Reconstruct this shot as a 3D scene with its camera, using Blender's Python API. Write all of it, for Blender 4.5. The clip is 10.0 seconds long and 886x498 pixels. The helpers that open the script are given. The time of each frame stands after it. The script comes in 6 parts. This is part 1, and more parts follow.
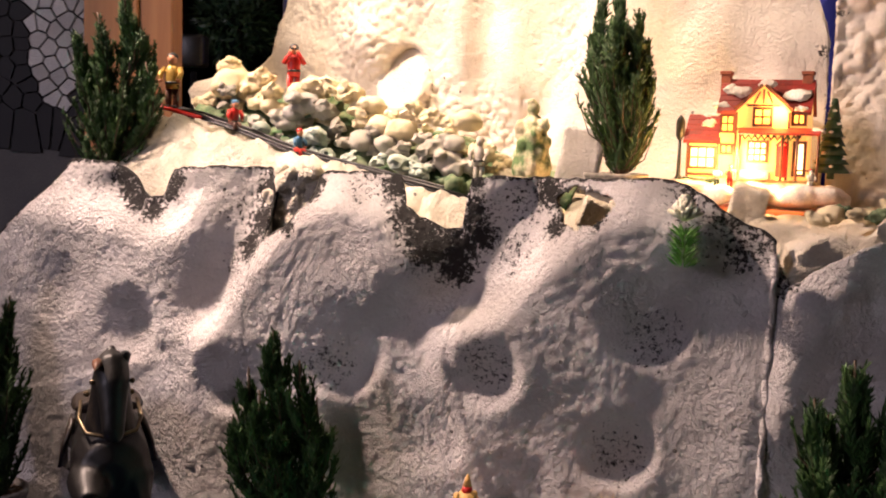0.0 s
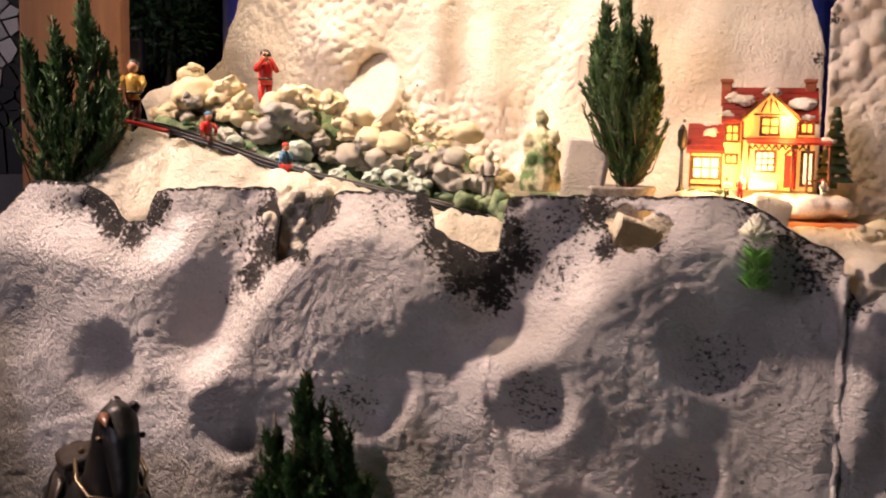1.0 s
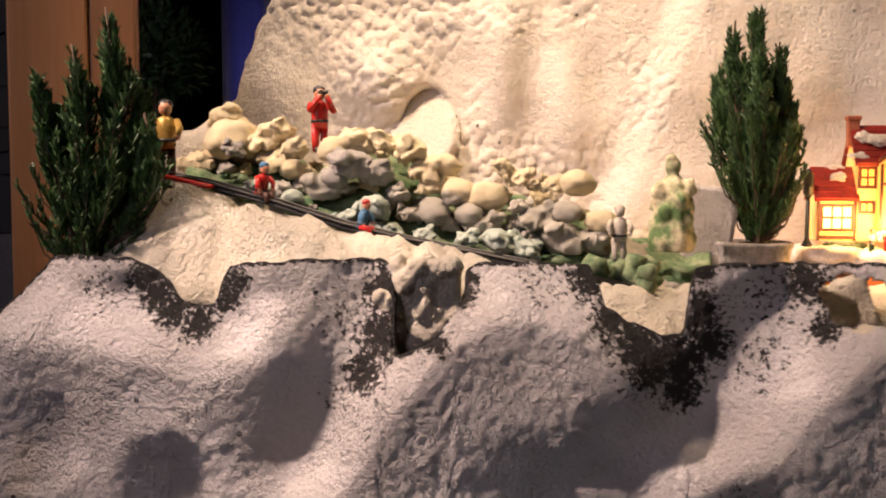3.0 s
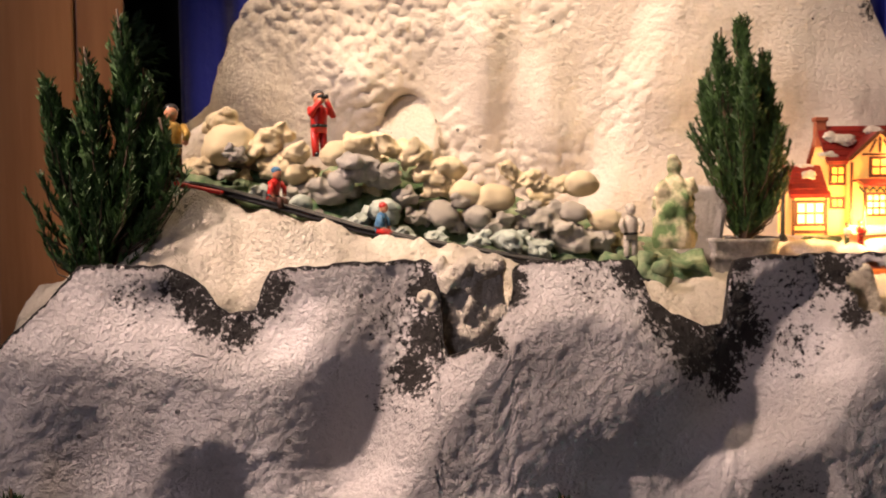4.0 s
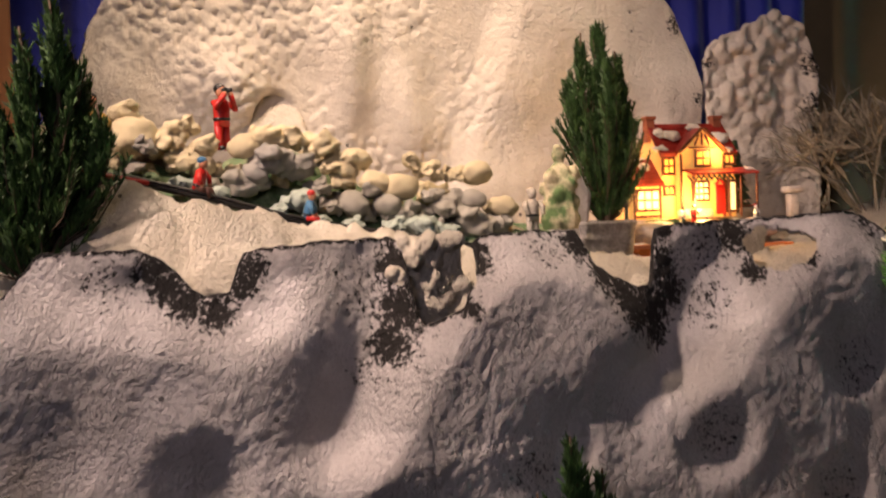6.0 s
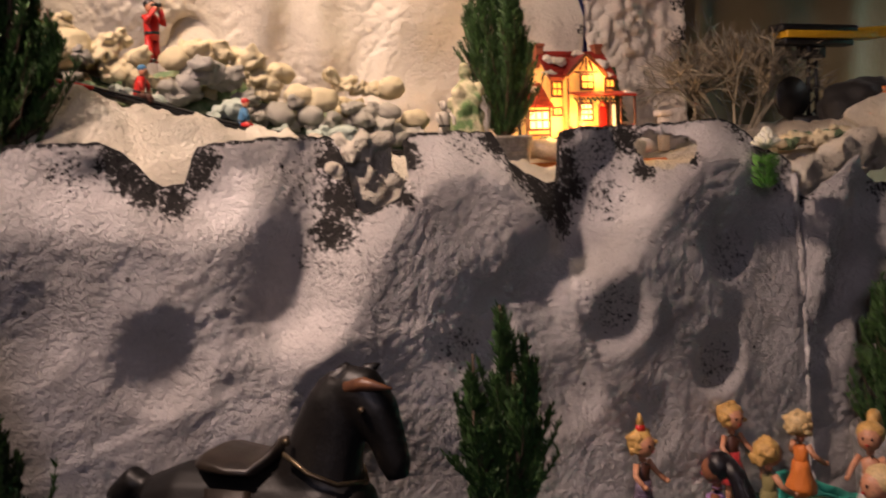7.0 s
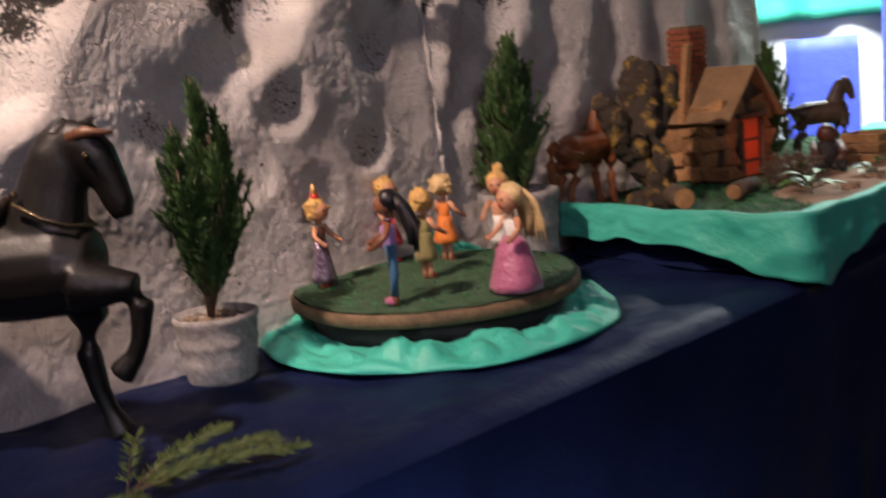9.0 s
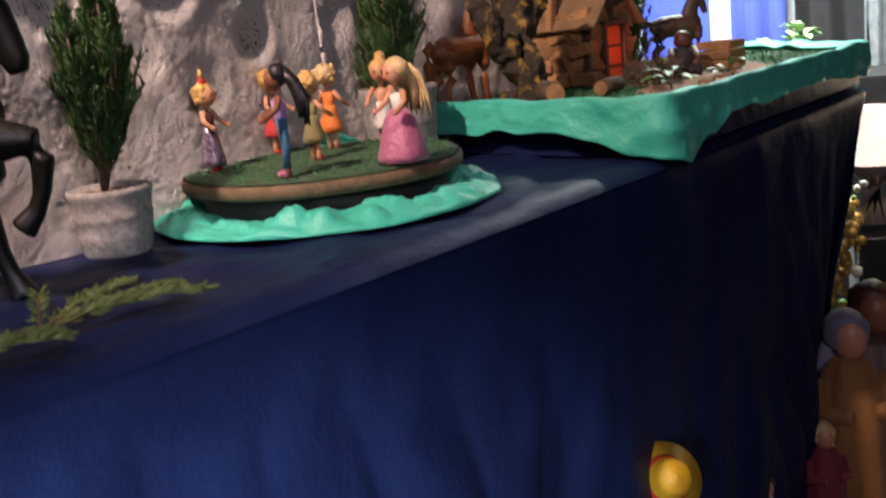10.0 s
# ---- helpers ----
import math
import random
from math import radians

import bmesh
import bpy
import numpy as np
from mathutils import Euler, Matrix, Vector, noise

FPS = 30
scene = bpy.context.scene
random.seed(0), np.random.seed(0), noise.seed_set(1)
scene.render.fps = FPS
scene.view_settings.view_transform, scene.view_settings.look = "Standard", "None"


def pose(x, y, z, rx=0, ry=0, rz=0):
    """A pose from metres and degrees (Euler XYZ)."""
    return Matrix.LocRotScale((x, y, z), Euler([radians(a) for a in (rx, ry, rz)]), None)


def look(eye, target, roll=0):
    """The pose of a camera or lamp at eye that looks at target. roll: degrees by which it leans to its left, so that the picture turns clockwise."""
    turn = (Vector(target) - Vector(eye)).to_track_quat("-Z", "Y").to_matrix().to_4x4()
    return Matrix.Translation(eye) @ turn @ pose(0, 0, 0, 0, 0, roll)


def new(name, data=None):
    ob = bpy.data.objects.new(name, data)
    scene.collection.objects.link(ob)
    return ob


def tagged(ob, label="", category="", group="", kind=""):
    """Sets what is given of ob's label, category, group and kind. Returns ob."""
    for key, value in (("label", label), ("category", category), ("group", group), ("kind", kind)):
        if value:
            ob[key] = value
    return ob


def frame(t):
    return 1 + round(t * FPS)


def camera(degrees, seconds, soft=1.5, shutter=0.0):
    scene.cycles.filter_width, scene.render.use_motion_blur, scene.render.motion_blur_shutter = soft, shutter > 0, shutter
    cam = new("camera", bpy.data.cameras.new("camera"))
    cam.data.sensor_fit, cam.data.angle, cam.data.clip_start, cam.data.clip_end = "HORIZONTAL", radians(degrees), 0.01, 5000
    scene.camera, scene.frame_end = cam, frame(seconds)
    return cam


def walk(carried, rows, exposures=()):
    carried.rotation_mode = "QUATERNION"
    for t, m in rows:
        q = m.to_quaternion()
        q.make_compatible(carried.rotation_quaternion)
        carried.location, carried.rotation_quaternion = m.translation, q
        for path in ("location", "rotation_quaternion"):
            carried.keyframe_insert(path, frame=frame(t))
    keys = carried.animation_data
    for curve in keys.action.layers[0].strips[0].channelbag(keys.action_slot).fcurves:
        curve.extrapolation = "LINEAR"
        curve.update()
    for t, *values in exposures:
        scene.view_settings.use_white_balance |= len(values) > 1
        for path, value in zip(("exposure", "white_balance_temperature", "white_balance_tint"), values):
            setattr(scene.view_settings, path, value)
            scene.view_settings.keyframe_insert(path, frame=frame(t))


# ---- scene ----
cam = camera(45.2, 10.0, 1.9, 0.5)
PATH = [
    (0, (0.057, -0.056, 1.421), (-0.042, 1.931, 1.211), 1.7),
    (0.5, (-0.025, -0.011, 1.425), (0.013, 1.978, 1.22), 1.6),
    (1, (-0.138, 0.039, 1.436), (0.05, 2.019, 1.228), 1.1),
    (1.5, (-0.228, 0.089, 1.442), (0.026, 2.063, 1.247), 0.6),
    (2, (-0.283, 0.161, 1.441), (0.002, 2.131, 1.246), 0.7),
    (2.5, (-0.319, 0.242, 1.456), (0.038, 2.202, 1.28), 0.2),
    (3, (-0.357, 0.3, 1.455), (0.064, 2.249, 1.308), 0.2),
    (3.2, (-0.384, 0.312, 1.456), (0.068, 2.255, 1.312), 0.4),
    (4.3, (-0.559, 0.342, 1.441), (0.221, 2.179, 1.318), -0.6),
    (4.5, (-0.578, 0.348, 1.438), (0.255, 2.162, 1.318), -0.2),
    (5, (-0.61, 0.392, 1.445), (0.358, 2.14, 1.344), -0.5),
    (5.2, (-0.644, 0.407, 1.441), (0.392, 2.116, 1.368), -0.9),
    (6.3, (-0.827, 0.418, 1.384), (0.473, 1.935, 1.28), -2.5),
    (6.5, (-0.865, 0.405, 1.372), (0.483, 1.877, 1.246), -2.7),
    (7, (-0.907, 0.391, 1.346), (0.53, 1.773, 1.187), -2.4),
    (7.5, (-0.902, 0.388, 1.317), (0.605, 1.693, 1.156), -2.5),
    (8, (-0.943, 0.377, 1.288), (0.683, 1.525, 1.091), -3.0),
    (8.5, (-1.02, 0.38, 1.251), (0.721, 1.32, 0.958), -5.6),
    (9, (-1.102, 0.363, 1.209), (0.707, 1.141, 0.858), -5.5),
    (9.5, (-1.158, 0.355, 1.174), (0.698, 0.984, 0.772), -5.5),
    (10, (-1.186, 0.375, 1.11), (0.69, 0.915, 0.68), -5.9),
]
EXPOSURES = [(0, 0.8), (1.0, 0.5), (2.5, 0.13), (4.5, -0.08), (6.5, -0.38), (7.5, -0.33), (8.5, 0.10), (9.0, 0.36), (10.0, 0.70)]
walk(cam, [(t, look(eye, target, roll)) for t, eye, target, roll in PATH], EXPOSURES)

# ---- light ----
WALL = pose(0, 1.097, 0, 0, 0, -21.2)   # local x runs along the mountain wall, y goes behind it


def wp(u, w, z):
    return WALL @ Vector((u, w, z))


world = bpy.data.worlds.new("hall_air")
scene.world = world
world.use_nodes = True
world.node_tree.nodes["Background"].inputs[0].default_value = (0.64, 0.50, 0.47, 1)
world.node_tree.nodes["Background"].inputs[1].default_value = 0.14


def lamp(name, kind, energy, colour, m, size=0.1, spread=60, blend=0.5, size_y=None):
    data = bpy.data.lights.new(name, kind)
    data.energy, data.color = energy, colour
    if kind == "SPOT":
        data.spot_size, data.spot_blend, data.shadow_soft_size = radians(spread), blend, size
    elif kind == "POINT":
        data.shadow_soft_size = size
    else:
        data.size = size
        if size_y:
            data.shape, data.size_y = "RECTANGLE", size_y
    ob = new(name, data)
    ob.matrix_world = m
    return tagged(ob, "light source, real lamps and added unseen fills alike", "lamp")


lamp("display_spotlight", "SPOT", 112, (1.0, 0.72, 0.60), look(wp(-0.92, -0.245, 2.20), wp(0.14, 0.05, 1.17)), 0.04, 70, 1.0)
# Added unseen spot behind the rim, lifts the backdrop without touching the wall face.
lamp("backdrop_fill_spot", "SPOT", 64, (1.0, 0.71, 0.48), look(wp(-0.22, 0.13, 2.45), wp(-0.14, 0.44, 1.5)), 0.05, 64, 0.9)
# Added lilac fill from the left, raises the shaded parts of wall and cloth.
lamp("hall_fill_lamp", "AREA", 13.0, (0.87, 0.74, 0.88), look((-2.2, -0.6, 2.1), (-0.6, 0.9, 0.6)), 0.7)
# Added low bluish spot with no fixture, brightens the left of the cloth skirt.
lamp("skirt_fill_spot", "SPOT", 290, (0.80, 0.90, 1.0), look((-2.1, 0.62, 0.95), (-0.72, 0.82, 0.60)), 0.10, 27, 0.9)
# Added unseen lamp beside the table end, brightens the shrub and cloth bundle.
lamp("shrub_fill_lamp", "POINT", 2.2, (1.0, 0.80, 0.56), pose(1.60, -0.05, 0.84), 0.04)
lamp("neighbour_booth_lamp", "AREA", 70, (0.95, 1.0, 1.0), look((2.1, 0.45, 2.1), (2.6, 0.4, 1.0)), 0.5)

# ---- materials ----


def mat(name):
    m = bpy.data.materials.new(name)
    m.use_nodes = True
    nt = m.node_tree
    return m, nt, nt.nodes["Principled BSDF"]


def link(nt, a, b):
    nt.links.new(a, b)


def node(nt, kind, **inputs):
    n = nt.nodes.new(kind)
    for k, v in inputs.items():
        n.inputs[k.replace("_", " ")].default_value = v
    return n


def mixed(nt, fac, a, b):
    n = nt.nodes.new("ShaderNodeMix")
    n.data_type = "RGBA"
    for sock, v in ((n.inputs[0], fac), (n.inputs[6], a), (n.inputs[7], b)):
        if isinstance(v, (tuple, list)):
            sock.default_value = (*v[:3], 1)
        elif isinstance(v, (int, float)):
            sock.default_value = v
        else:
            link(nt, v, sock)
    return n.outputs[2]


def ramp(nt, src, lo, hi):
    n = nt.nodes.new("ShaderNodeMapRange")
    n.inputs["From Min"].default_value, n.inputs["From Max"].default_value = lo, hi
    link(nt, src, n.inputs["Value"])
    return n.outputs[0]


def calc(nt, op, a, b):
    n = nt.nodes.new("ShaderNodeMath")
    n.operation = op
    for sock, v in ((n.inputs[0], a), (n.inputs[1], b)):
        if isinstance(v, (int, float)):
            sock.default_value = v
        else:
            link(nt, v, sock)
    return n.outputs[0]


def noise_at(nt, vec, scale, detail=4.0, rough=0.6):
    n = node(nt, "ShaderNodeTexNoise", Scale=scale, Detail=detail, Roughness=rough)
    link(nt, vec, n.inputs["Vector"])
    return n.outputs[0]


def bumped(nt, bsdf, height, strength, distance=0.002):
    b = node(nt, "ShaderNodeBump", Strength=strength, Distance=distance)
    link(nt, height, b.inputs["Height"])
    link(nt, b.outputs[0], bsdf.inputs["Normal"])


def surf(name, c1, c2, scale=60.0, rough=0.6, bump=0.3, fine=400.0, metal=0.0, rand=0.0, island=0.0, sheen=0.0, lo=0.35, hi=0.65, dist=0.001, coords="Object"):
    """A surface of two mixed tones with a coarse and a fine scale of variation."""
    m, nt, p = mat(name)
    tc = nt.nodes.new("ShaderNodeTexCoord").outputs[coords]
    f = ramp(nt, noise_at(nt, tc, scale), lo, hi)
    col = mixed(nt, f, c1, c2)
    g = noise_at(nt, tc, fine, 3.0)
    dark = mixed(nt, ramp(nt, g, 0.3, 0.75), (0.72, 0.72, 0.72), (1.15, 1.15, 1.15))
    mul = nt.nodes.new("ShaderNodeMix")
    mul.data_type, mul.blend_type = "RGBA", "MULTIPLY"
    mul.inputs[0].default_value = 1.0
    link(nt, col, mul.inputs[6]), link(nt, dark, mul.inputs[7])
    out = mul.outputs[2]
    if rand or island:
        src = nt.nodes.new("ShaderNodeObjectInfo").outputs["Random"] if rand else nt.nodes.new("ShaderNodeNewGeometry").outputs["Random Per Island"]
        hs = nt.nodes.new("ShaderNodeHueSaturation")
        k = rand or island
        link(nt, ramp_out(nt, src, 1 - k, 1 + k), hs.inputs["Value"])
        link(nt, out, hs.inputs["Color"])
        out = hs.outputs[0]
    link(nt, out, p.inputs["Base Color"])
    p.inputs["Metallic"].default_value = metal
    link(nt, ramp_out(nt, g, max(rough - 0.1, 0.05), min(rough + 0.1, 1)), p.inputs["Roughness"])
    if sheen:
        p.inputs["Sheen Weight"].default_value = sheen
    if bump:
        bumped(nt, p, g, bump, dist)
    return m


def ramp_out(nt, src, lo, hi):
    n = nt.nodes.new("ShaderNodeMapRange")
    n.inputs["To Min"].default_value, n.inputs["To Max"].default_value = lo, hi
    link(nt, src, n.inputs["Value"])
    return n.outputs[0]


def glow(name, colour, strength):
    m, nt, p = mat(name)
    p.inputs["Base Color"].default_value = (*colour, 1)
    p.inputs["Emission Color"].default_value = (*colour, 1)
    p.inputs["Emission Strength"].default_value = strength
    return m


def plaster_material(name, tone, tone2, grain):
    """White flocked foam: grainy in patches, with soot where its edge was burnt and scattered specks."""
    m, nt, p = mat(name)
    tc = nt.nodes.new("ShaderNodeTexCoord").outputs["Object"]
    big = noise_at(nt, tc, 9.0, 5.0)
    fine = noise_at(nt, tc, 250.0, 4.0, 0.72)
    lumps = node(nt, "ShaderNodeTexVoronoi", Scale=170.0)
    link(nt, tc, lumps.inputs["Vector"])
    col = mixed(nt, ramp(nt, big, 0.35, 0.65), tone, tone2)
    col = mixed(nt, calc(nt, "MULTIPLY", ramp(nt, fine, 0.45, 0.75), 0.35), col, tuple(c * 0.72 for c in tone2))
    soot = nt.nodes.new("ShaderNodeAttribute")
    soot.attribute_name = "soot"
    blot = noise_at(nt, tc, 190.0, 6.0, 0.75)
    burnt = ramp(nt, calc(nt, "ADD", soot.outputs["Fac"], calc(nt, "MULTIPLY", blot, 1.9)), 1.40, 1.54)
    burnt = calc(nt, "MULTIPLY", burnt, ramp(nt, soot.outputs["Fac"], 0.02, 0.2))
    spots = node(nt, "ShaderNodeTexVoronoi", Scale=34.0)
    link(nt, tc, spots.inputs["Vector"])
    pick = nt.nodes.new("ShaderNodeSeparateColor")
    link(nt, spots.outputs["Color"], pick.inputs[0])
    speck = calc(nt, "MULTIPLY", calc(nt, "LESS_THAN", spots.outputs["Distance"], 0.085), calc(nt, "GREATER_THAN", pick.outputs[0], 0.72))
    dark = calc(nt, "MAXIMUM", burnt, calc(nt, "MULTIPLY", speck, 0.75))
    col = mixed(nt, dark, col, (0.016, 0.013, 0.012))
    link(nt, col, p.inputs["Base Color"])
    p.inputs["Roughness"].default_value = 0.85
    patch = ramp_out(nt, ramp(nt, noise_at(nt, tc, 14.0, 2.0), 0.40, 0.6), 0.45, 1.15)
    mid = noise_at(nt, tc, 140.0, 3.0, 0.6)
    h = calc(nt, "ADD", calc(nt, "MULTIPLY", lumps.outputs["Distance"], -0.22), calc(nt, "ADD", calc(nt, "MULTIPLY", fine, 1.3), calc(nt, "MULTIPLY", mid, 0.5)))
    bumped(nt, p, calc(nt, "MULTIPLY", h, patch), grain, 0.0125)
    return m


def cloth_material(name, c1, c2, rough=0.45, sheen=0.3, crease=22.0, bump=0.25):
    """Woven cloth with creases."""
    m, nt, p = mat(name)
    tc = nt.nodes.new("ShaderNodeTexCoord").outputs["Object"]
    fold = noise_at(nt, tc, crease, 4.0, 0.65)
    weave = noise_at(nt, tc, 900.0, 1.0)
    link(nt, mixed(nt, ramp(nt, noise_at(nt, tc, 6.0), 0.3, 0.7), c1, c2), p.inputs["Base Color"])
    p.inputs["Roughness"].default_value = rough
    p.inputs["Sheen Weight"].default_value = sheen
    bumped(nt, p, calc(nt, "ADD", calc(nt, "MULTIPLY", fold, 4.0), calc(nt, "MULTIPLY", weave, 0.2)), bump, 0.004)
    return m


def wood_material(name, c1, c2, stretch=(60, 60, 4), rough=0.5):
    m, nt, p = mat(name)
    tc = nt.nodes.new("ShaderNodeTexCoord").outputs["Object"]
    mp = nt.nodes.new("ShaderNodeMapping")
    mp.inputs["Scale"].default_value = stretch
    link(nt, tc, mp.inputs[0])
    g = noise_at(nt, mp.outputs[0], 1.0, 6.0, 0.65)
    link(nt, mixed(nt, ramp(nt, g, 0.3, 0.7), c1, c2), p.inputs["Base Color"])
    p.inputs["Roughness"].default_value = rough
    bumped(nt, p, g, 0.3, 0.001)
    return m


M_PLASTER = plaster_material("flocked_white_foam", (0.80, 0.765, 0.75), (0.70, 0.655, 0.635), 0.9)
M_BACK = plaster_material("cream_flocked_foam", (0.84, 0.78, 0.70), (0.76, 0.69, 0.60), 0.5)
M_SNOW = plaster_material("rough_snow_foam", (0.84, 0.78, 0.66), (0.76, 0.68, 0.54), 1.0)
M_BLUE = cloth_material("royal_blue_satin", (0.0056, 0.009, 0.036), (0.0098, 0.0165, 0.060), 0.46, 0.0)
M_BLUE.node_tree.nodes["Principled BSDF"].inputs["Specular IOR Level"].default_value = 0.08
M_CURTAIN = cloth_material("blue_velvet", (0.015, 0.03, 0.40), (0.02, 0.04, 0.52), 0.6, 0.6)
M_TEAL = cloth_material("turquoise_crepe", (0.035, 0.38, 0.28), (0.07, 0.52, 0.40), 0.5, 0.05, 26.0, 0.30)
M_OCHRE = cloth_material("drab_ochre_cloth", (0.20, 0.15, 0.07), (0.27, 0.20, 0.10), 0.8, 0.1)
M_BLACKCLOTH = cloth_material("black_cloth", (0.006, 0.006, 0.007), (0.012, 0.011, 0.012), 0.7, 0.1)
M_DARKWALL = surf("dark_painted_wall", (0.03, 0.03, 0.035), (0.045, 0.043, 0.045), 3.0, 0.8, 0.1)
M_FLOOR = surf("dark_hall_floor", (0.05, 0.045, 0.04), (0.07, 0.06, 0.055), 8.0, 0.6, 0.1)
M_PINE = wood_material("varnished_pine", (0.30, 0.13, 0.045), (0.42, 0.20, 0.075))
M_PINE2 = wood_material("darker_varnished_pine", (0.22, 0.095, 0.035), (0.32, 0.15, 0.06))
M_GREYBOARD = surf("grey_board", (0.12, 0.115, 0.115), (0.16, 0.155, 0.15), 8.0, 0.8, 0.2)
M_FOLIAGE = surf("cypress_foliage", (0.024, 0.062, 0.015), (0.060, 0.125, 0.028), 45.0, 0.6, 0.0, island=0.45)
M_FRESH = surf("bright_sprig_leaf", (0.10, 0.28, 0.05), (0.17, 0.38, 0.07), 60.0, 0.5, 0.0, island=0.4)
M_CREAMPETAL = surf("cream_petal", (0.85, 0.82, 0.55), (0.80, 0.78, 0.68), 90.0, 0.6, 0.1)
M_SMOOTHFOAM = surf("smooth_cut_foam", (0.82, 0.77, 0.73), (0.78, 0.73, 0.69), 20.0, 0.8, 0.15, 200.0)
M_SPRIG = surf("cut_sprig_foliage", (0.05, 0.085, 0.02), (0.11, 0.14, 0.04), 60.0, 0.6, 0.0, island=0.4)
M_BARK = surf("brown_bark", (0.06, 0.04, 0.025), (0.12, 0.08, 0.05), 80.0, 0.9, 0.8, 300.0)
M_POT = surf("grey_felt_wrap", (0.22, 0.205, 0.20), (0.38, 0.355, 0.345), 90.0, 0.95, 1.0, 260.0)
M_SOIL = surf("bark_mulch", (0.30, 0.22, 0.15), (0.10, 0.07, 0.05), 110.0, 0.95, 1.0, 260.0)
M_CREAM = surf("cream_expanding_foam", (0.86, 0.76, 0.52), (0.74, 0.62, 0.38), 45.0, 0.75, 1.0, 130.0, rand=0.12, coords="Object")
M_GREY = surf("grey_sprayed_foam", (0.30, 0.29, 0.27), (0.62, 0.58, 0.48), 50.0, 0.8, 1.0, 130.0, rand=0.18)
M_DARKGREY = surf("blue_grey_sprayed_foam", (0.10, 0.10, 0.12), (0.50, 0.47, 0.40), 42.0, 0.8, 0.5, 160.0)
M_MINT = surf("mint_sprayed_foam", (0.30, 0.40, 0.34), (0.48, 0.50, 0.44), 40.0, 0.8, 0.5, 160.0, rand=0.12)
M_GREEN = surf("green_sprayed_foam", (0.04, 0.11, 0.04), (0.22, 0.26, 0.15), 60.0, 0.85, 0.6, 180.0, rand=0.12)
M_BLACK = surf("black_plastic", (0.010, 0.010, 0.011), (0.02, 0.02, 0.02), 50.0, 0.4, 0.1)
M_YELLOW = surf("yellow_paint", (0.72, 0.42, 0.02), (0.62, 0.34, 0.02), 40.0, 0.45, 0.1)
M_RED = surf("red_paint", (0.58, 0.025, 0.018), (0.45, 0.015, 0.012), 60.0, 0.4, 0.1)
M_GOLD = surf("gold_paint", (0.50, 0.33, 0.08), (0.36, 0.22, 0.05), 60.0, 0.4, 0.1, metal=0.4)
M_BROWN = surf("brown_paint", (0.10, 0.035, 0.02), (0.06, 0.022, 0.015), 60.0, 0.5, 0.1)
M_SKIN = surf("doll_skin", (0.62, 0.30, 0.17), (0.55, 0.25, 0.14), 60.0, 0.45, 0.05)
M_DARKSKIN = surf("brown_doll_skin", (0.28, 0.11, 0.055), (0.22, 0.085, 0.045), 60.0, 0.45, 0.05)
M_BLONDE = surf("blonde_hair", (0.70, 0.42, 0.13), (0.52, 0.30, 0.09), 90.0, 0.5, 0.9, 420.0)
M_PALEHAIR = surf("pale_blonde_hair", (0.72, 0.52, 0.26), (0.58, 0.40, 0.18), 90.0, 0.5, 0.9, 420.0)
M_BLACKHAIR = surf("black_hair", (0.012, 0.010, 0.012), (0.022, 0.018, 0.02), 90.0, 0.35, 0.6, 420.0)
M_PINK = cloth_material("pink_satin", (0.46, 0.13, 0.24), (0.36, 0.08, 0.18), 0.35, 0.3, 60.0, 0.4)
M_LILAC = cloth_material("lilac_jersey", (0.45, 0.26, 0.55), (0.38, 0.20, 0.47), 0.7, 0.2, 60.0, 0.3)
M_JEANS = cloth_material("blue_denim", (0.03, 0.12, 0.24), (0.05, 0.17, 0.30), 0.8, 0.2, 60.0, 0.3)
M_GREENDRESS = cloth_material("olive_dress_cloth", (0.16, 0.15, 0.05), (0.26, 0.20, 0.07), 0.7, 0.2, 60.0, 0.3)
M_ORANGE = cloth_material("orange_cloth", (0.70, 0.20, 0.02), (0.58, 0.14, 0.015), 0.6, 0.2, 60.0, 0.3)
M_REDCLOTH = cloth_material("red_cloth", (0.52, 0.03, 0.03), (0.38, 0.02, 0.025), 0.6, 0.2, 60.0, 0.3)
M_SILVER = surf("iridescent_silver_cloth", (0.55, 0.48, 0.62), (0.20, 0.10, 0.18), 120.0, 0.25, 0.4, 500.0, metal=0.7)
M_WHITE = surf("white_paint", (0.78, 0.76, 0.72), (0.68, 0.66, 0.62), 60.0, 0.55, 0.2)
M_STONEWHITE = surf("weathered_white_stone", (0.55, 0.50, 0.42), (0.40, 0.36, 0.30), 90.0, 0.8, 0.4)
M_EBONY = surf("dark_carved_wood", (0.004, 0.0034, 0.003), (0.009, 0.007, 0.006), 25.0, 0.46, 0.25, 300.0)
M_SADDLE = surf("worn_dark_leather", (0.016, 0.011, 0.008), (0.04, 0.028, 0.018), 40.0, 0.4, 0.4)
M_COPPER = surf("rubbed_copper_ear", (0.20, 0.085, 0.04), (0.08, 0.035, 0.02), 60.0, 0.4, 0.1)
M_BRASS = surf("tarnished_brass", (0.22, 0.17, 0.10), (0.15, 0.11, 0.07), 90.0, 0.35, 0.2, metal=0.8)
M_TURF = surf("green_painted_turf", (0.025, 0.07, 0.028), (0.06, 0.11, 0.06), 45.0, 0.9, 1.0, 300.0, dist=0.003)
M_CUTWOOD = surf("sawn_wood_edge", (0.20, 0.13, 0.07), (0.10, 0.065, 0.035), 60.0, 0.8, 0.5)
M_EARTH = surf("reddish_earth", (0.26, 0.15, 0.09), (0.36, 0.23, 0.15), 30.0, 0.95, 0.8, 250.0)
